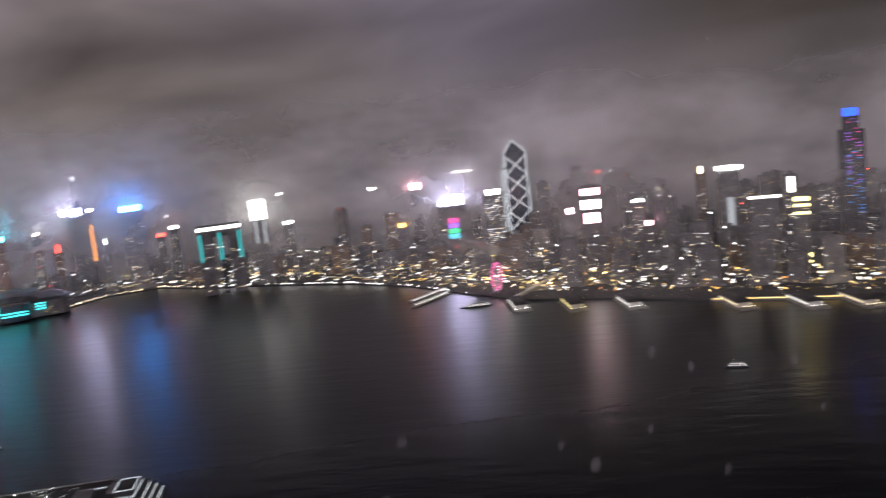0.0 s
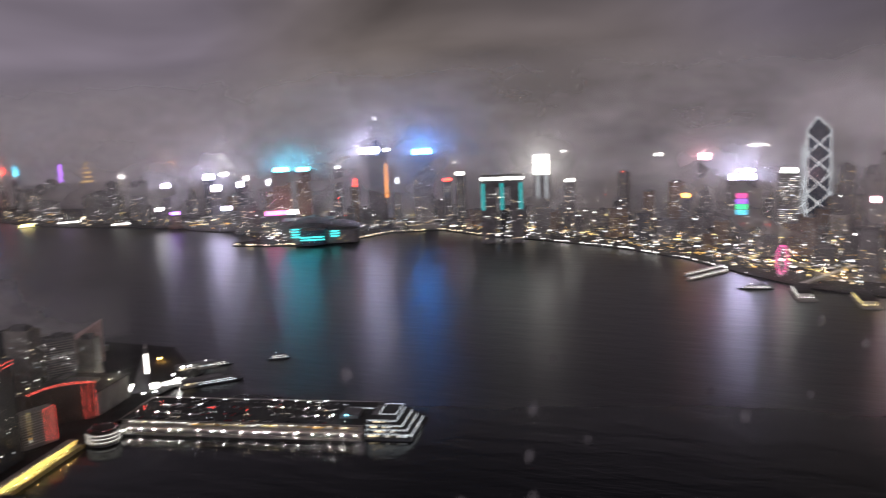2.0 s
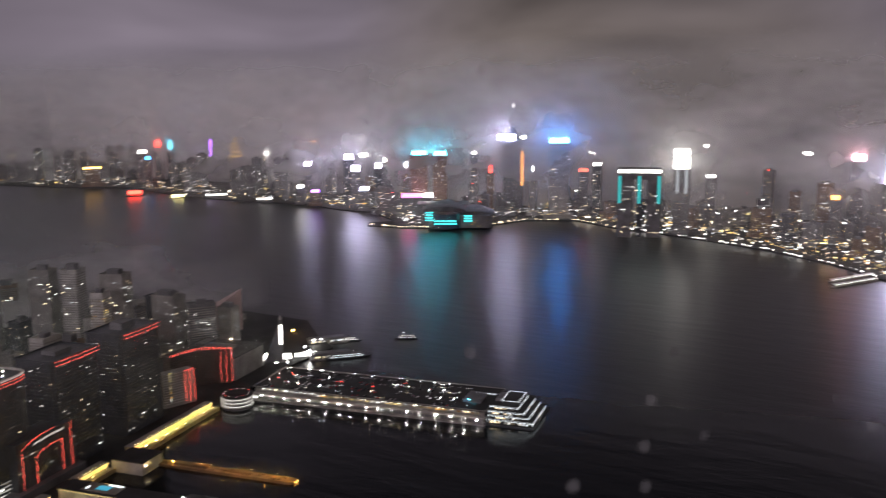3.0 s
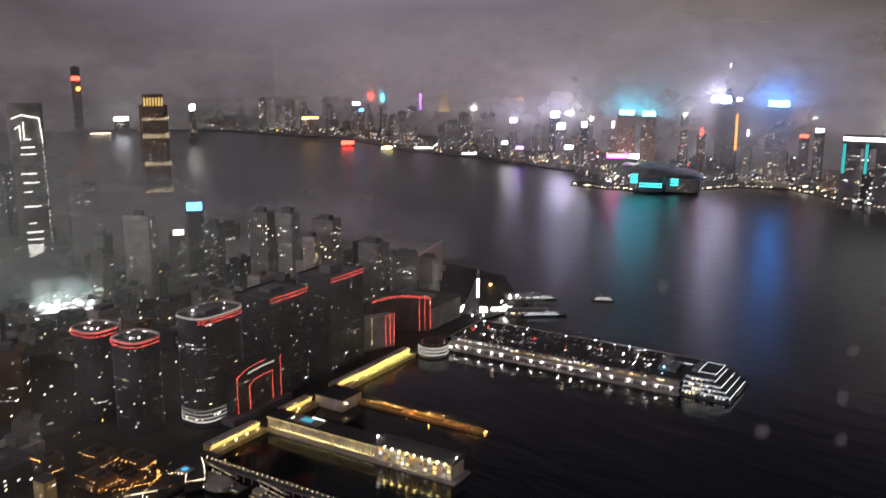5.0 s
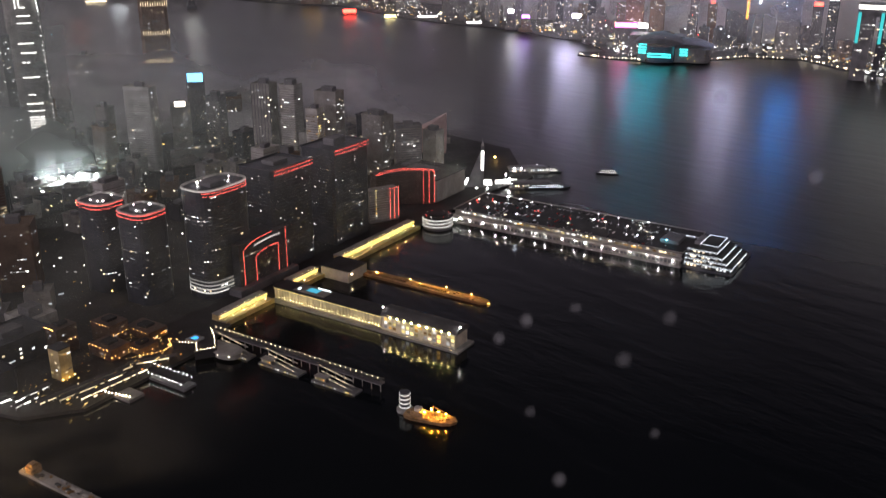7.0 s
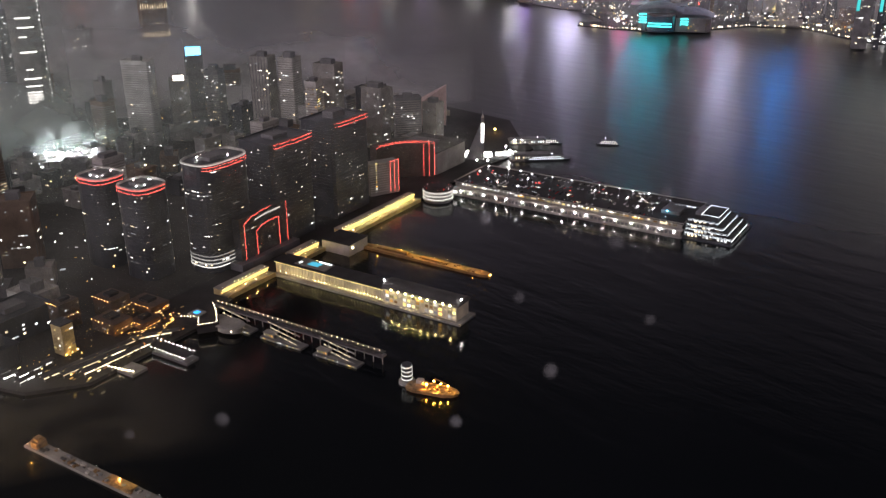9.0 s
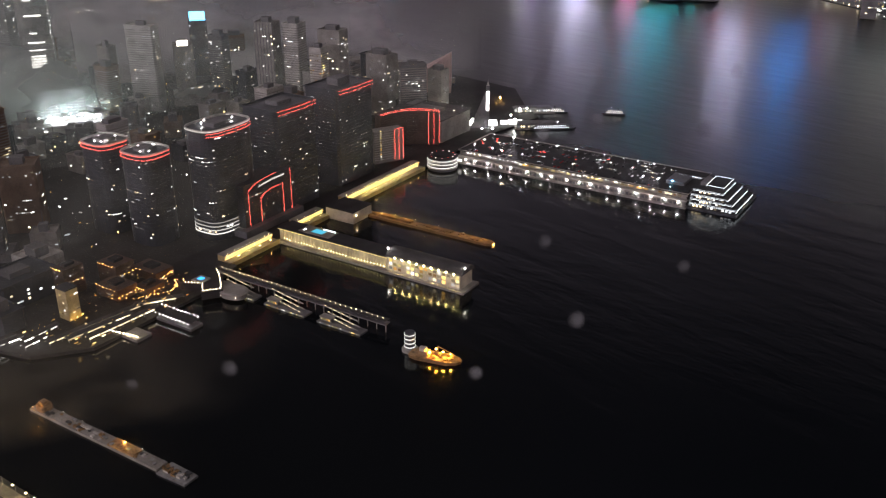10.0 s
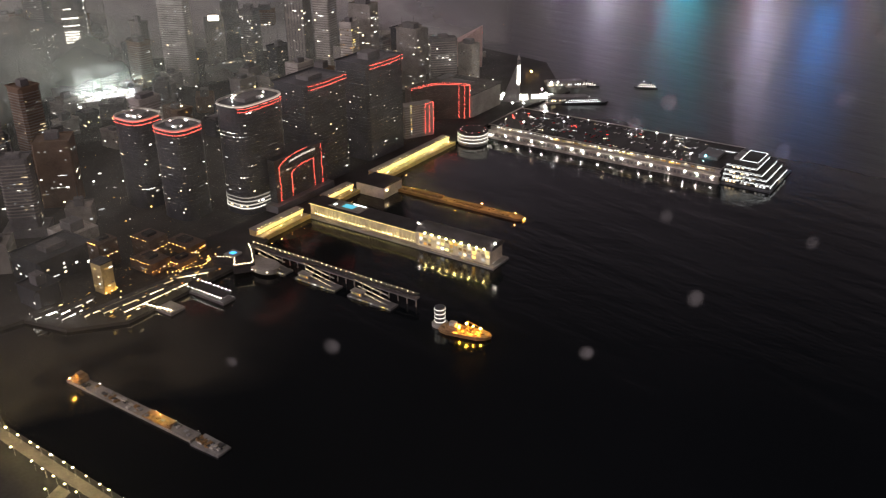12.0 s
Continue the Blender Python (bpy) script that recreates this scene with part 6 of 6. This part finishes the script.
part("cap", Geo().oval(0, 0, 2.4, 2.4, 62, 67, 12, 0.3), PALE, clock)
part("spire", Geo().tube((0, 0, 67), (0, 0, 74), 0.4, 6, 0.05), STEEL, clock)
part("light_panel", Geo().box(-2.0, 2.0, 2.45, 2.9, 26, 54), glow(WHITE, 5.0), clock, "white glowing panel")
g_ = Geo()
for x_, y_ in ((-8, -8), (8, -8), (-8, 8), (8, 8)):
    g_.box(x_ - 0.8, x_ + 0.8, y_ - 0.8, y_ + 0.8, 0, 0.8)
part("uplight_set", g_, glow(WHITE, 60.0), clock)

plaza = thing("pier_plaza", quay(0, 0), "ferry pier halls under dazzling white lamps", "pier")
for x_, y_, a_ in ((16, 579, 36), (-26, 649, 39)):
    m_ = pose(x_, y_, 0, 0, 0, a_)
    part("pier_deck", Geo().box(-4, 62, -9, 9, -4, 2.4), CONCRETE, plaza, m=m_)
    part("pier_hall", Geo().box(0, 56, -6, 6, 2.4, 8), GREYWALL, plaza, m=m_)
    part("pier_roof", Geo().prism([(-2, -8), (58, -8), (58, 8), (-2, 8)], 8, 10.2, 0.86), GREYWALL, plaza, m=m_)
    g_ = Geo()
    for k_ in range(15):
        if k_ % 4 != 3:
            g_.box(1 + k_ * 3.6, 3 + k_ * 3.6, -6.3, -6.05, 3.4, 5.8)
    part("lit_glazing", g_, PANES, plaza, kind="stuff", m=m_)
for x_, y_, s_ in ((-44, 552, 1.5), (-38, 546, 0.9), (-24, 563, 1.6), (-16, 556, 1.0), (8, 586, 1.5), (14, 580, 0.7), (-8, 604, 1.0), (-12, 640, 1.2), (-4, 648, 0.8)):
    part("flood_lamp", Geo().ball((x_, y_, 11), s_), glow(WHITE, 90.0), plaza, "dazzling white lamp")
    part("lamp_mast", Geo().tube((x_, y_, 3), (x_, y_, 11), 0.25, 5), STEEL, plaza)
# glowing boxes on posts, added to imitate the white glare of the plaza
for x_, y_, w_, l_ in ((-42, 551, 22, 12), (-24, 563, 26, 15), (-5, 577, 10, 6), (8, 588, 20, 10)):
    part("glare_panel", Geo().box(-w_ / 2, w_ / 2, -l_ / 2, l_ / 2, 4.4, 8.4), glow(WHITE, 3.0), plaza, "white glowing panel standing in for the plaza's glare", m=pose(x_, y_, 0, 0, 0, 34))
    part("canopy_post", Geo().tube((x_, y_, 3), (x_, y_, 4.4), 0.6, 6), STEEL, plaza)
part("flood_lamp", Geo().ball((-74, 690, 9), 1.2), glow(AMBER, 110.0), plaza)


# ---- blocks behind: the rest of the peninsula ----
def peninsula(count, seed):
    rng = random.Random(seed)
    spots = []
    for _ in range(count * 12):
        if len(spots) >= count:
            break
        x, y = rng.uniform(-1300, -120), rng.uniform(-280, 620)
        if x > -215 and -30 < y < 450:
            continue
        p = quay(x, y).translation
        if p.y < -1090 + max(0, (p.x - 1000)) * 0.05 or p.x > 2000:
            continue
        w, dep = rng.uniform(18, 40), rng.uniform(18, 34)
        if any(math.hypot(x - a, y - b) < 38 for a, b in spots):
            continue
        deg = math.degrees(math.atan2(p.x, -p.y))
        d = math.hypot(p.x, p.y)
        h = rng.uniform(26, 80) * (1.6 if rng.random() < 0.2 else 1)
        h = min(h, 393 - d * 0.215) if d < 1500 else min(h, 90)
        if any(abs(deg - a) < 2.4 and d < b for a, b in ((69.4, 1790), (63.0, 1960), (61.0, 1640), (62, 1500), (69.6, 1420))):
            h = min(h, 24)
        if h < 12:
            continue
        spots.append((x, y))
        tower(quay(x, y, 0, rng.choice((0, 0, 90, 45))), w, dep, h, rng.choice((CONCRETE, GREYWALL, DARKWALL, BROWNWALL, CONCRETE, PALE)), rng.choice((PANES_DIM, PANES, PANES_DIM)), rng.uniform(0.03, 0.09), 3.4, 3.0,
              label="weathered city block with scattered lit windows behind the quay", group="peninsula blocks", name="city_block", seed=rng.random(), faces="NEWS", podium=rng.random() < 0.4, slabs=rng.random() < 0.5, fins=False)


# taller pale slabs among them, as bearing, distance, width, depth, height
for deg_, d_, w_, dep_, h_, wall_, lit_ in ((64.2, 1480, 46, 22, 132, PALE, 0.02), (67.0, 1900, 30, 30, 124, CONCRETE, 0.05), (57.0, 1400, 30, 24, 143, CONCRETE, 0.05), (55.4, 1390, 26, 26, 142, PALE, 0.03),
                                            (54.0, 1270, 18, 20, 130, PALE, 0.30), (53.1, 1300, 34, 24, 148, CONCRETE, 0.06), (58.8, 1750, 70, 30, 74, CONCRETE, 0.04), (59.9, 1560, 26, 24, 96, GREYWALL, 0.06), (71.5, 1700, 34, 30, 190, GREYWALL, 0.14)):
    tower(bearing(deg_, d_, turn=-30), w_, dep_, h_, wall_, PANES_WARM if lit_ > 0.2 else PANES, lit_, 3.4, 3.2, "tall pale concrete slab block in the misty city", "peninsula slabs", deg_, slabs=True, fins=w_ == 30, name="slab_block", podium=False, faces="NEW")
museum = thing("museum_hall", bearing(50.9, 1600, turn=-20), "broad low hall with a pale curved roof", "building")
part("wall", Geo().box(-50, 50, -35, 35, 3, 34), PALE, museum)
part("dome", Geo().oval(-8, 0, 34, 30, 34, 50, 28, 0.55), PALE, museum)
part("drum", Geo().oval(26, 20, 18, 18, 3, 44, 24), CONCRETE, museum)
mall = thing("mall_block", quay(-70, 470), "long brown-grey shopping block behind the pier root", "building")
part("wall", Geo().box(-60, 36, -20, 60, 3, 34, 3), CONCRETE, mall)
part("roof", Geo().box(-61, 37, -21, 61, 34, 35), ROOFING, mall)
# lamps on posts added to brighten the mall's roof
for i_, (x_, y_) in enumerate(((-50, -12), (-20, -16), (30, -14), (32, 20), (28, 50), (-10, 48), (-44, 54), (4, 12))):
    part("roof_post", Geo().tube((x_, y_, 35), (x_, y_, 39.5), 0.1, 5), STEEL, mall)
    part("roof_lamp", Geo().ball((x_, y_, 39.8), 0.26), glow(WARM if i_ % 2 else WHITE, 160.0), mall)
part("roof_plant", Geo().box(-30, 10, -10, 30, 35, 39).box(-50, -36, 20, 50, 35, 38), GREYWALL, mall)
part("lit_glazing", lit(Geo(), 76, 92, 32, 8, 4, 4, 0.03, random.Random(2), "N"), PANES_WARM, mall, kind="stuff", m=pose(-10, 20, 0, 0, 0, -90))
gable = thing("gable_block", quay(-150, 398), "pale blank-gabled block behind the hotels", "building")
part("wall", Geo().box(-30, 20, -14, 14, 3, 84), PALE, gable)

peninsula(190, 41)
speckle("street_lights", [(1120, -1000), (1060, -720), (960, -430)], 420, 460, 4, 30, SHOPS, 42, "white and amber street lights between the blocks", 0.25, 0.6)
speckle("street_lights", [(900, -420), (860, -250), (800, 60)], 90, 260, 4, 12, SHOPS, 43, "amber street lights between dark blocks", 0.3, 0.7)


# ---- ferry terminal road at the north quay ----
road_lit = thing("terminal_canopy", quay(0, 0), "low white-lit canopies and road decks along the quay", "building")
for x0_, y0_, x1_, y1_, c_ in ((-9, -198, 2, -112, WARM), (13, -175, 18, -104, WARM), (0, -186, 8, -124, WARM), (-20, -213, -20, -190, WHITE), (-29, -207, -29, -172, WHITE), (-40, -224, -36, -202, WHITE), (-46, -222, -44, -204, WHITE), (-2, -112, 22, -76, WARM)):
    a_ = math.degrees(math.atan2(y1_ - y0_, x1_ - x0_))
    ln_ = math.hypot(x1_ - x0_, y1_ - y0_)
    m_ = pose(x0_, y0_, 0, 0, 0, a_)
    canopy = part("canopy", Geo().box(0, ln_, -3, 3, 8, 8.8), ROOFING, road_lit, m=m_)
    for k_ in range(int(ln_ / 11) + 1):
        part("canopy_post", Geo().tube((2 + 11 * k_ if 2 + 11 * k_ < ln_ else ln_ - 1, 0, 3), (2 + 11 * k_ if 2 + 11 * k_ < ln_ else ln_ - 1, 0, 8), 0.25, 6), STEEL, canopy)
    s_ = 0.0
    while s_ < ln_ - 4:
        e_ = min(s_ + r_.uniform(3, 15), ln_)
        part("canopy_light", Geo().box(s_, e_, 3.05, 3.3, 7.0 + r_.uniform(0, 0.5), 7.9).box(s_, e_, -3.3, -3.05, 7.0 + r_.uniform(0, 0.5), 7.9), glow(c_, r_.choice((0.5, 1.0, 2.0)) * (2.2 if c_ is WHITE else 1.7)), canopy)
        s_ = e_ + r_.uniform(0.6, 5)
jetty = thing("jetty", quay(0, 0), "short ferry jetty with rows of white lamps", "pier")
part("deck", Geo().box(6, 68, -112, -98, -4, 2.4), GREYWALL, jetty)
part("roof", Geo().box(8, 66, -110, -100, 6.4, 7.0), NIGHTROOF, jetty)
lamp_row(jetty, 10, 66, -110.6, -110.6, 5.6, 11, glow(WHITE, 16.0), 0.36)
lamp_row(jetty, 10, 66, -98.5, -98.5, 7.6, 11, glow(WHITE, 14.0), 0.36)
part("deck", Geo().box(6, 44, -150, -134, -4, 2.4), CONCRETE, jetty)
lamp_row(jetty, 10, 42, -152, -146, 3.6, 9, glow(WARM, 26.0), 0.5)
helipad = thing("helipad", quay(17, -49), "small rooftop pad glowing cyan", "roof pad")
part("base", Geo().box(-6, 6, -6, 6, 11, 12.4), CONCRETE, helipad)
part("pad", Geo().box(-2.6, 2.6, -2.6, 2.6, 12.4, 12.8), glow((0.03, 0.36, 1.0), 1.6), helipad)
amber_yard = thing("amber_terraces", quay(-40, -70), "stepped terraces lit amber around a ferry terminal", "building")
for i_, (x_, y_, w_, h_) in enumerate(((0, -30, 30, 14), (-26, -8, 26, 22), (-4, 16, 34, 12), (18, -8, 18, 9), (-40, -50, 16, 30))):
    part("terrace", Geo().box(x_ - w_ / 2, x_ + w_ / 2, y_ - 11, y_ + 11, 2.5 + 0.01 * i_, h_), DUSKTILE, amber_yard)
    part("lit_glazing", lit(Geo(), w_, 22, h_ - 1, 4, 3.0, 2.6, 0.22, random.Random(i_), "ES"), PANES_DIM, amber_yard, kind="stuff", m=pose(x_, y_, 0))
    part("roof_room", Geo().box(x_ - w_ / 5, x_ + w_ / 6, y_ - 5, y_ + 6, h_, h_ + 2.6), NIGHTROOF, amber_yard)
    lamp_row(amber_yard, x_ - w_ / 2, x_ + w_ / 2, y_ - 12.6, y_ - 12.6, h_ + 0.4, 6, glow(EMBER, 22.0), 0.25, label="amber lamp")
    lamp_row(amber_yard, x_ + w_ / 2 + 1.2, x_ + w_ / 2 + 1.2, y_ - 10, y_ + 10, h_ * 0.55, 4, glow(EMBER, 22.0), 0.25, label="amber lamp")
path_ = [(10, -48), (32, -34), (38, -22), (46, -8), (44, 4), (30, 12), (52, 22)]
for (x0_, y0_), (x1_, y1_) in zip(path_, path_[1:]):
    lamp_row(amber_yard, x0_, x1_, y0_, y1_, 8.5, 4, glow(EMBER, 22.0), 0.28, label="amber lamp")
golden = thing("lit_block", quay(-38, -153), "narrow block washed in golden light", "building")
# the ochre wall colour also carries the golden wash
part("wall", Geo().box(-7, 7, -6, 6, 3, 32), OCHRE, golden)
part("roof", Geo().box(-7.6, 7.6, -6.6, 6.6, 32, 33), ROOFING, golden)
part("lit_glazing", lit(Geo(), 14, 12, 30, 8, 3.6, 3.2, 0.2, random.Random(8), "NEWS"), PANES_WARM, golden, kind="stuff")
lamp_row(golden, 9, 9, -9, 9, 5.5, 3, glow(AMBER, 60.0), 0.3, label="amber lamp at the foot")
tower(quay(-112, -152), 44, 60, 26, DARKWALL, PANES_BRIGHT, 0.30, 4.2, 4.0, "low dark office block with slanting rows of white lit windows", "quay offices", 61, faces="NEWS", podium=False, name="office_block")
tower(quay(-70, -196), 30, 26, 20, DARKWALL, PANES_WARM, 0.10, 4.0, 3.6, "low dark office block with warm lit windows by the quay road", "quay offices", 62, faces="NEWS", podium=False, name="office_block")
rq_ = random.Random(23)
g_ = Geo()
for i_ in range(150):
    x_, y_ = rq_.uniform(-48, 26), rq_.uniform(-200, -40)
    s_ = rq_.choice((0.2, 0.3, 0.45))
    z_ = rq_.uniform(5, 12)
    g_.box(x_ - s_, x_ + s_, y_ - s_ * rq_.choice((1, 3, 6)), y_ + s_, z_, z_ + s_)
tagged(part("terminal_lamp_speckle", g_, SHOPS_GOLD, m=HARBOUR), "small amber and warm lamps round the ferry terminal", "lights", kind="stuff")
edge_ = [(8, -62), (24, -54), (36, -66), (46, -52), (26, -34), (12, -24)]
walk_root = thing("terrace_walk", quay(0, 0), "zigzag rooftop walk edged with small warm lamps", "terrace")
part("slab", Geo().prism([(4, -64), (24, -56), (36, -68), (48, -52), (28, -32), (4, -20)], 3, 11), NIGHTROOF, walk_root)
for (x0_, y0_), (x1_, y1_) in zip(edge_, edge_[1:]):
    lamp_row(walk_root, x0_, x1_, y0_, y1_, 11.8, 6, glow(WARM, 14.0), 0.32, label="small warm lamp on the parapet")

# ---- promenade road in the foreground ----
low_road = tagged(new("road", Geo().prism([(p_.x, p_.y) for p_ in (quay(*q_).translation for q_ in ((22, -327), (60, -333), (190, -338), (262, -343), (262, -336), (195, -330), (66, -325), (26, -319)))], 2.9, 3.15).mesh("road", PAVING)), "golden lamp-lit seawall road", "road", kind="structure")


def street_lamp(x, y, z=3.15):
    root = thing("street_lamp", quay(x, y, z), "tall street lamp with a golden head", "street lamp", "seawall road lamps")
    part("post", Geo().tube((0, 0, 0), (0, 0, 8), 0.12, 6, 0.08), STEEL, root)
    part("arm", Geo().tube((0, 0, 8), (0, -1.4, 8.4), 0.07, 5), STEEL, root)
    part("lamp_head", Geo().ball((0, -1.5, 8.3), 0.5, 8, 5, 0.5), glow(YELLOW, 110.0), root)


for i_ in range(14):
    street_lamp(62 + i_ * 12.5 + 2 * math.sin(i_ * 2.1), -327.5 - 0.25 * i_)
    if i_ % 2 or i_ > 4:
        street_lamp(70 + i_ * 12.5, -336.5 - 0.7 * i_)
side_road = tagged(new("road", Geo().prism([(p_.x, p_.y) for p_ in (quay(*q_).translation for q_ in ((52, -338), (66, -341), (120, -420), (108, -424)))], 2.9, 3.16).mesh("road", PAVING)), "golden lamp-lit side road", "road", kind="structure")
side_road = tagged(new("road", Geo().prism([(p_.x, p_.y) for p_ in (quay(*q_).translation for q_ in ((158, -341), (170, -341), (196, -420), (184, -420)))], 2.9, 3.17).mesh("road", PAVING)), "golden lamp-lit side road", "road", kind="structure")
for i_ in range(4):
    street_lamp(60 + i_ * 12, -348 - i_ * 18)
    street_lamp(164 + i_ * 7, -352 - i_ * 18)
side_light = thing("shelter", quay(226, -352, 3), "pale curved shelter roof beside the seawall road", "shelter")
part("roof", Geo().prism([(-14, -3), (14, -6), (18, 0), (12, 6), (-12, 4)], 4.2, 4.6, 0.9), PALE, side_light)
for x_ in (-9, 9):
    part("post", Geo().tube((x_, 0, 0), (x_, 0, 4.3), 0.2, 6), STEEL, side_light)


# ---- boats and lit landings on the far shore ----
party = vessel(bearing(51.7, 3600, 0, 8), 62, 14, 2, "pleasure boat hung with glowing red panels", HULL, HULL, RED, 6.0, "harbour ferries")
part("red_panel", Geo().box(-26, 22, -6.5, 6.5, 8, 20), glow(RED, 9.0), party, "glowing red panel")
gilt = vessel(bearing(49.3, 3480, 0, 5), 58, 13, 2, "cruise boat with golden lit decks", WHITESTEEL, HULL, YELLOW, 14.0, "harbour ferries")
part("deck_panel", Geo().box(-24, 16, -6, 6, 8, 11), glow(YELLOW, 8.0), gilt)
for deg_, d_, ln_, c_ in ((47.0, 3480, 80, WHITE), (45.6, 3600, 90, WARM), (44.2, 3300, 60, WHITE), (66.0, 4250, 90, WARM)):
    stage = thing("lit_landing", bearing(deg_, d_, 0), "far landing stage with a long row of lights", "pier", "far landings")
    part("deck", Geo().box(-ln_ / 2, ln_ / 2, -8, 8, -4, 3), CONCRETE, stage)
    part("hall", Geo().box(-ln_ / 2 + 3, ln_ / 2 - 3, -6, 6, 3, 10), PALE, stage)
    part("light_strip", Geo().box(-ln_ / 2 + 4, ln_ / 2 - 4, 6.1, 6.6, 5, 9), glow(c_, 6.0), stage)
far_tower = tower(bearing(67.1, 4250), 36, 34, 285, GREYWALL, PANES_DIM, 0.05, label="very tall far tower fading into cloud with red lights", seed=51)
roof_sign(far_tower, 34, 16, 232, 20.6, RED, 8)
part("orange_lamp", Geo().ball((-8, 22, 197), 9, 10, 8), glow(ORANGE, 5.0, False), far_tower)


# ---- rain on the deck's window ----
def drop_mat():
    """Water beads that scatter a little of the light falling on them, in place of refraction; the rim fades to imitate
    defocus.
    """
    m, nt, bsdf = mat_nodes("rain_water")
    n, l = nt.nodes, nt.links
    n.remove(bsdf)
    out = next(k for k in n if k.type == "OUTPUT_MATERIAL")
    tc, size, info, rim_fade, keep, share = (n.new("ShaderNode" + k) for k in ("TexCoord", "VectorMath", "ObjectInfo", "MapRange", "MapRange", "Math"))
    size.operation, share.operation = "LENGTH", "MULTIPLY"
    rim_fade.interpolation_type = "SMOOTHSTEP"
    for k, v in (("From Min", 1.0), ("From Max", 0.35), ("To Min", 0.0), ("To Max", 1.0)):
        rim_fade.inputs[k].default_value = v
    keep.inputs["To Min"].default_value, keep.inputs["To Max"].default_value = 0.09, 0.26
    l.new(tc.outputs["Object"], size.inputs[0])
    l.new(size.outputs["Value"], rim_fade.inputs["Value"])
    l.new(info.outputs["Random"], keep.inputs["Value"])
    l.new(rim_fade.outputs["Result"], share.inputs[0])
    l.new(keep.outputs["Result"], share.inputs[1])
    clear_, cloudy, mix = (n.new("ShaderNode" + k) for k in ("BsdfTransparent", "BsdfDiffuse", "MixShader"))
    cloudy.inputs["Color"].default_value = (0.85, 0.87, 0.9, 1)
    l.new(share.outputs[0], mix.inputs[0])
    l.new(clear_.outputs[0], mix.inputs[1])
    l.new(cloudy.outputs[0], mix.inputs[2])
    l.new(mix.outputs[0], out.inputs["Surface"])
    return m


# where each bead sits on the glass: metres along it and up from the eye's height
BEADS = [(0.533, -0.093), (0.578, -0.117), (0.43, -0.135), (0.462, -0.16), (0.616, -0.215), (0.722, -0.148), (0.764, -0.204), (0.524, -0.152), (0.299, -0.091), (0.278, -0.159),
         (0.324, -0.155), (0.151, -0.081), (0.16, 0.105), (0.157, -0.132), (0.282, -0.125), (0.28, -0.19), (0.314, -0.262), (0.072, -0.28), (0.108, -0.32), (0.019, -0.304),
         (0.138, -0.287), (0.225, -0.184), (0.038, -0.29), (0.043, -0.363), (0.135, -0.38), (0.067, -0.421), (-0.174, -0.463), (-0.245, -0.477), (-0.001, -0.464), (0.153, -0.25)]
rain = thing("window_rain", GLASS, "rain beads clinging to the observation deck window", "raindrops")
bead_geo = Geo()
for i_ in range(5):
    for j_ in range(20):
        a_, k_ = 2 * math.pi * j_ / 20, 1 - i_ / 4.6
        bead_geo.v.append((k_ * math.cos(a_), 0.3 * (1 - k_ * k_), k_ * math.sin(a_)))
bead_geo.f = [(i_ * 20 + j_, i_ * 20 + (j_ + 1) % 20, i_ * 20 + 20 + (j_ + 1) % 20, i_ * 20 + 20 + j_) for i_ in range(4) for j_ in range(20)] + [tuple(range(80, 100))]
bead = bead_geo.mesh("raindrop", drop_mat())
rd_ = random.Random(8)
for x_, z_ in BEADS:
    r_ = rd_.uniform(0.0050, 0.0075)
    part("raindrop", bead, None, rain, m=pose(x_, 0.6, z_) @ Matrix.Diagonal((r_, r_, r_ * rd_.uniform(0.95, 1.2), 1)))
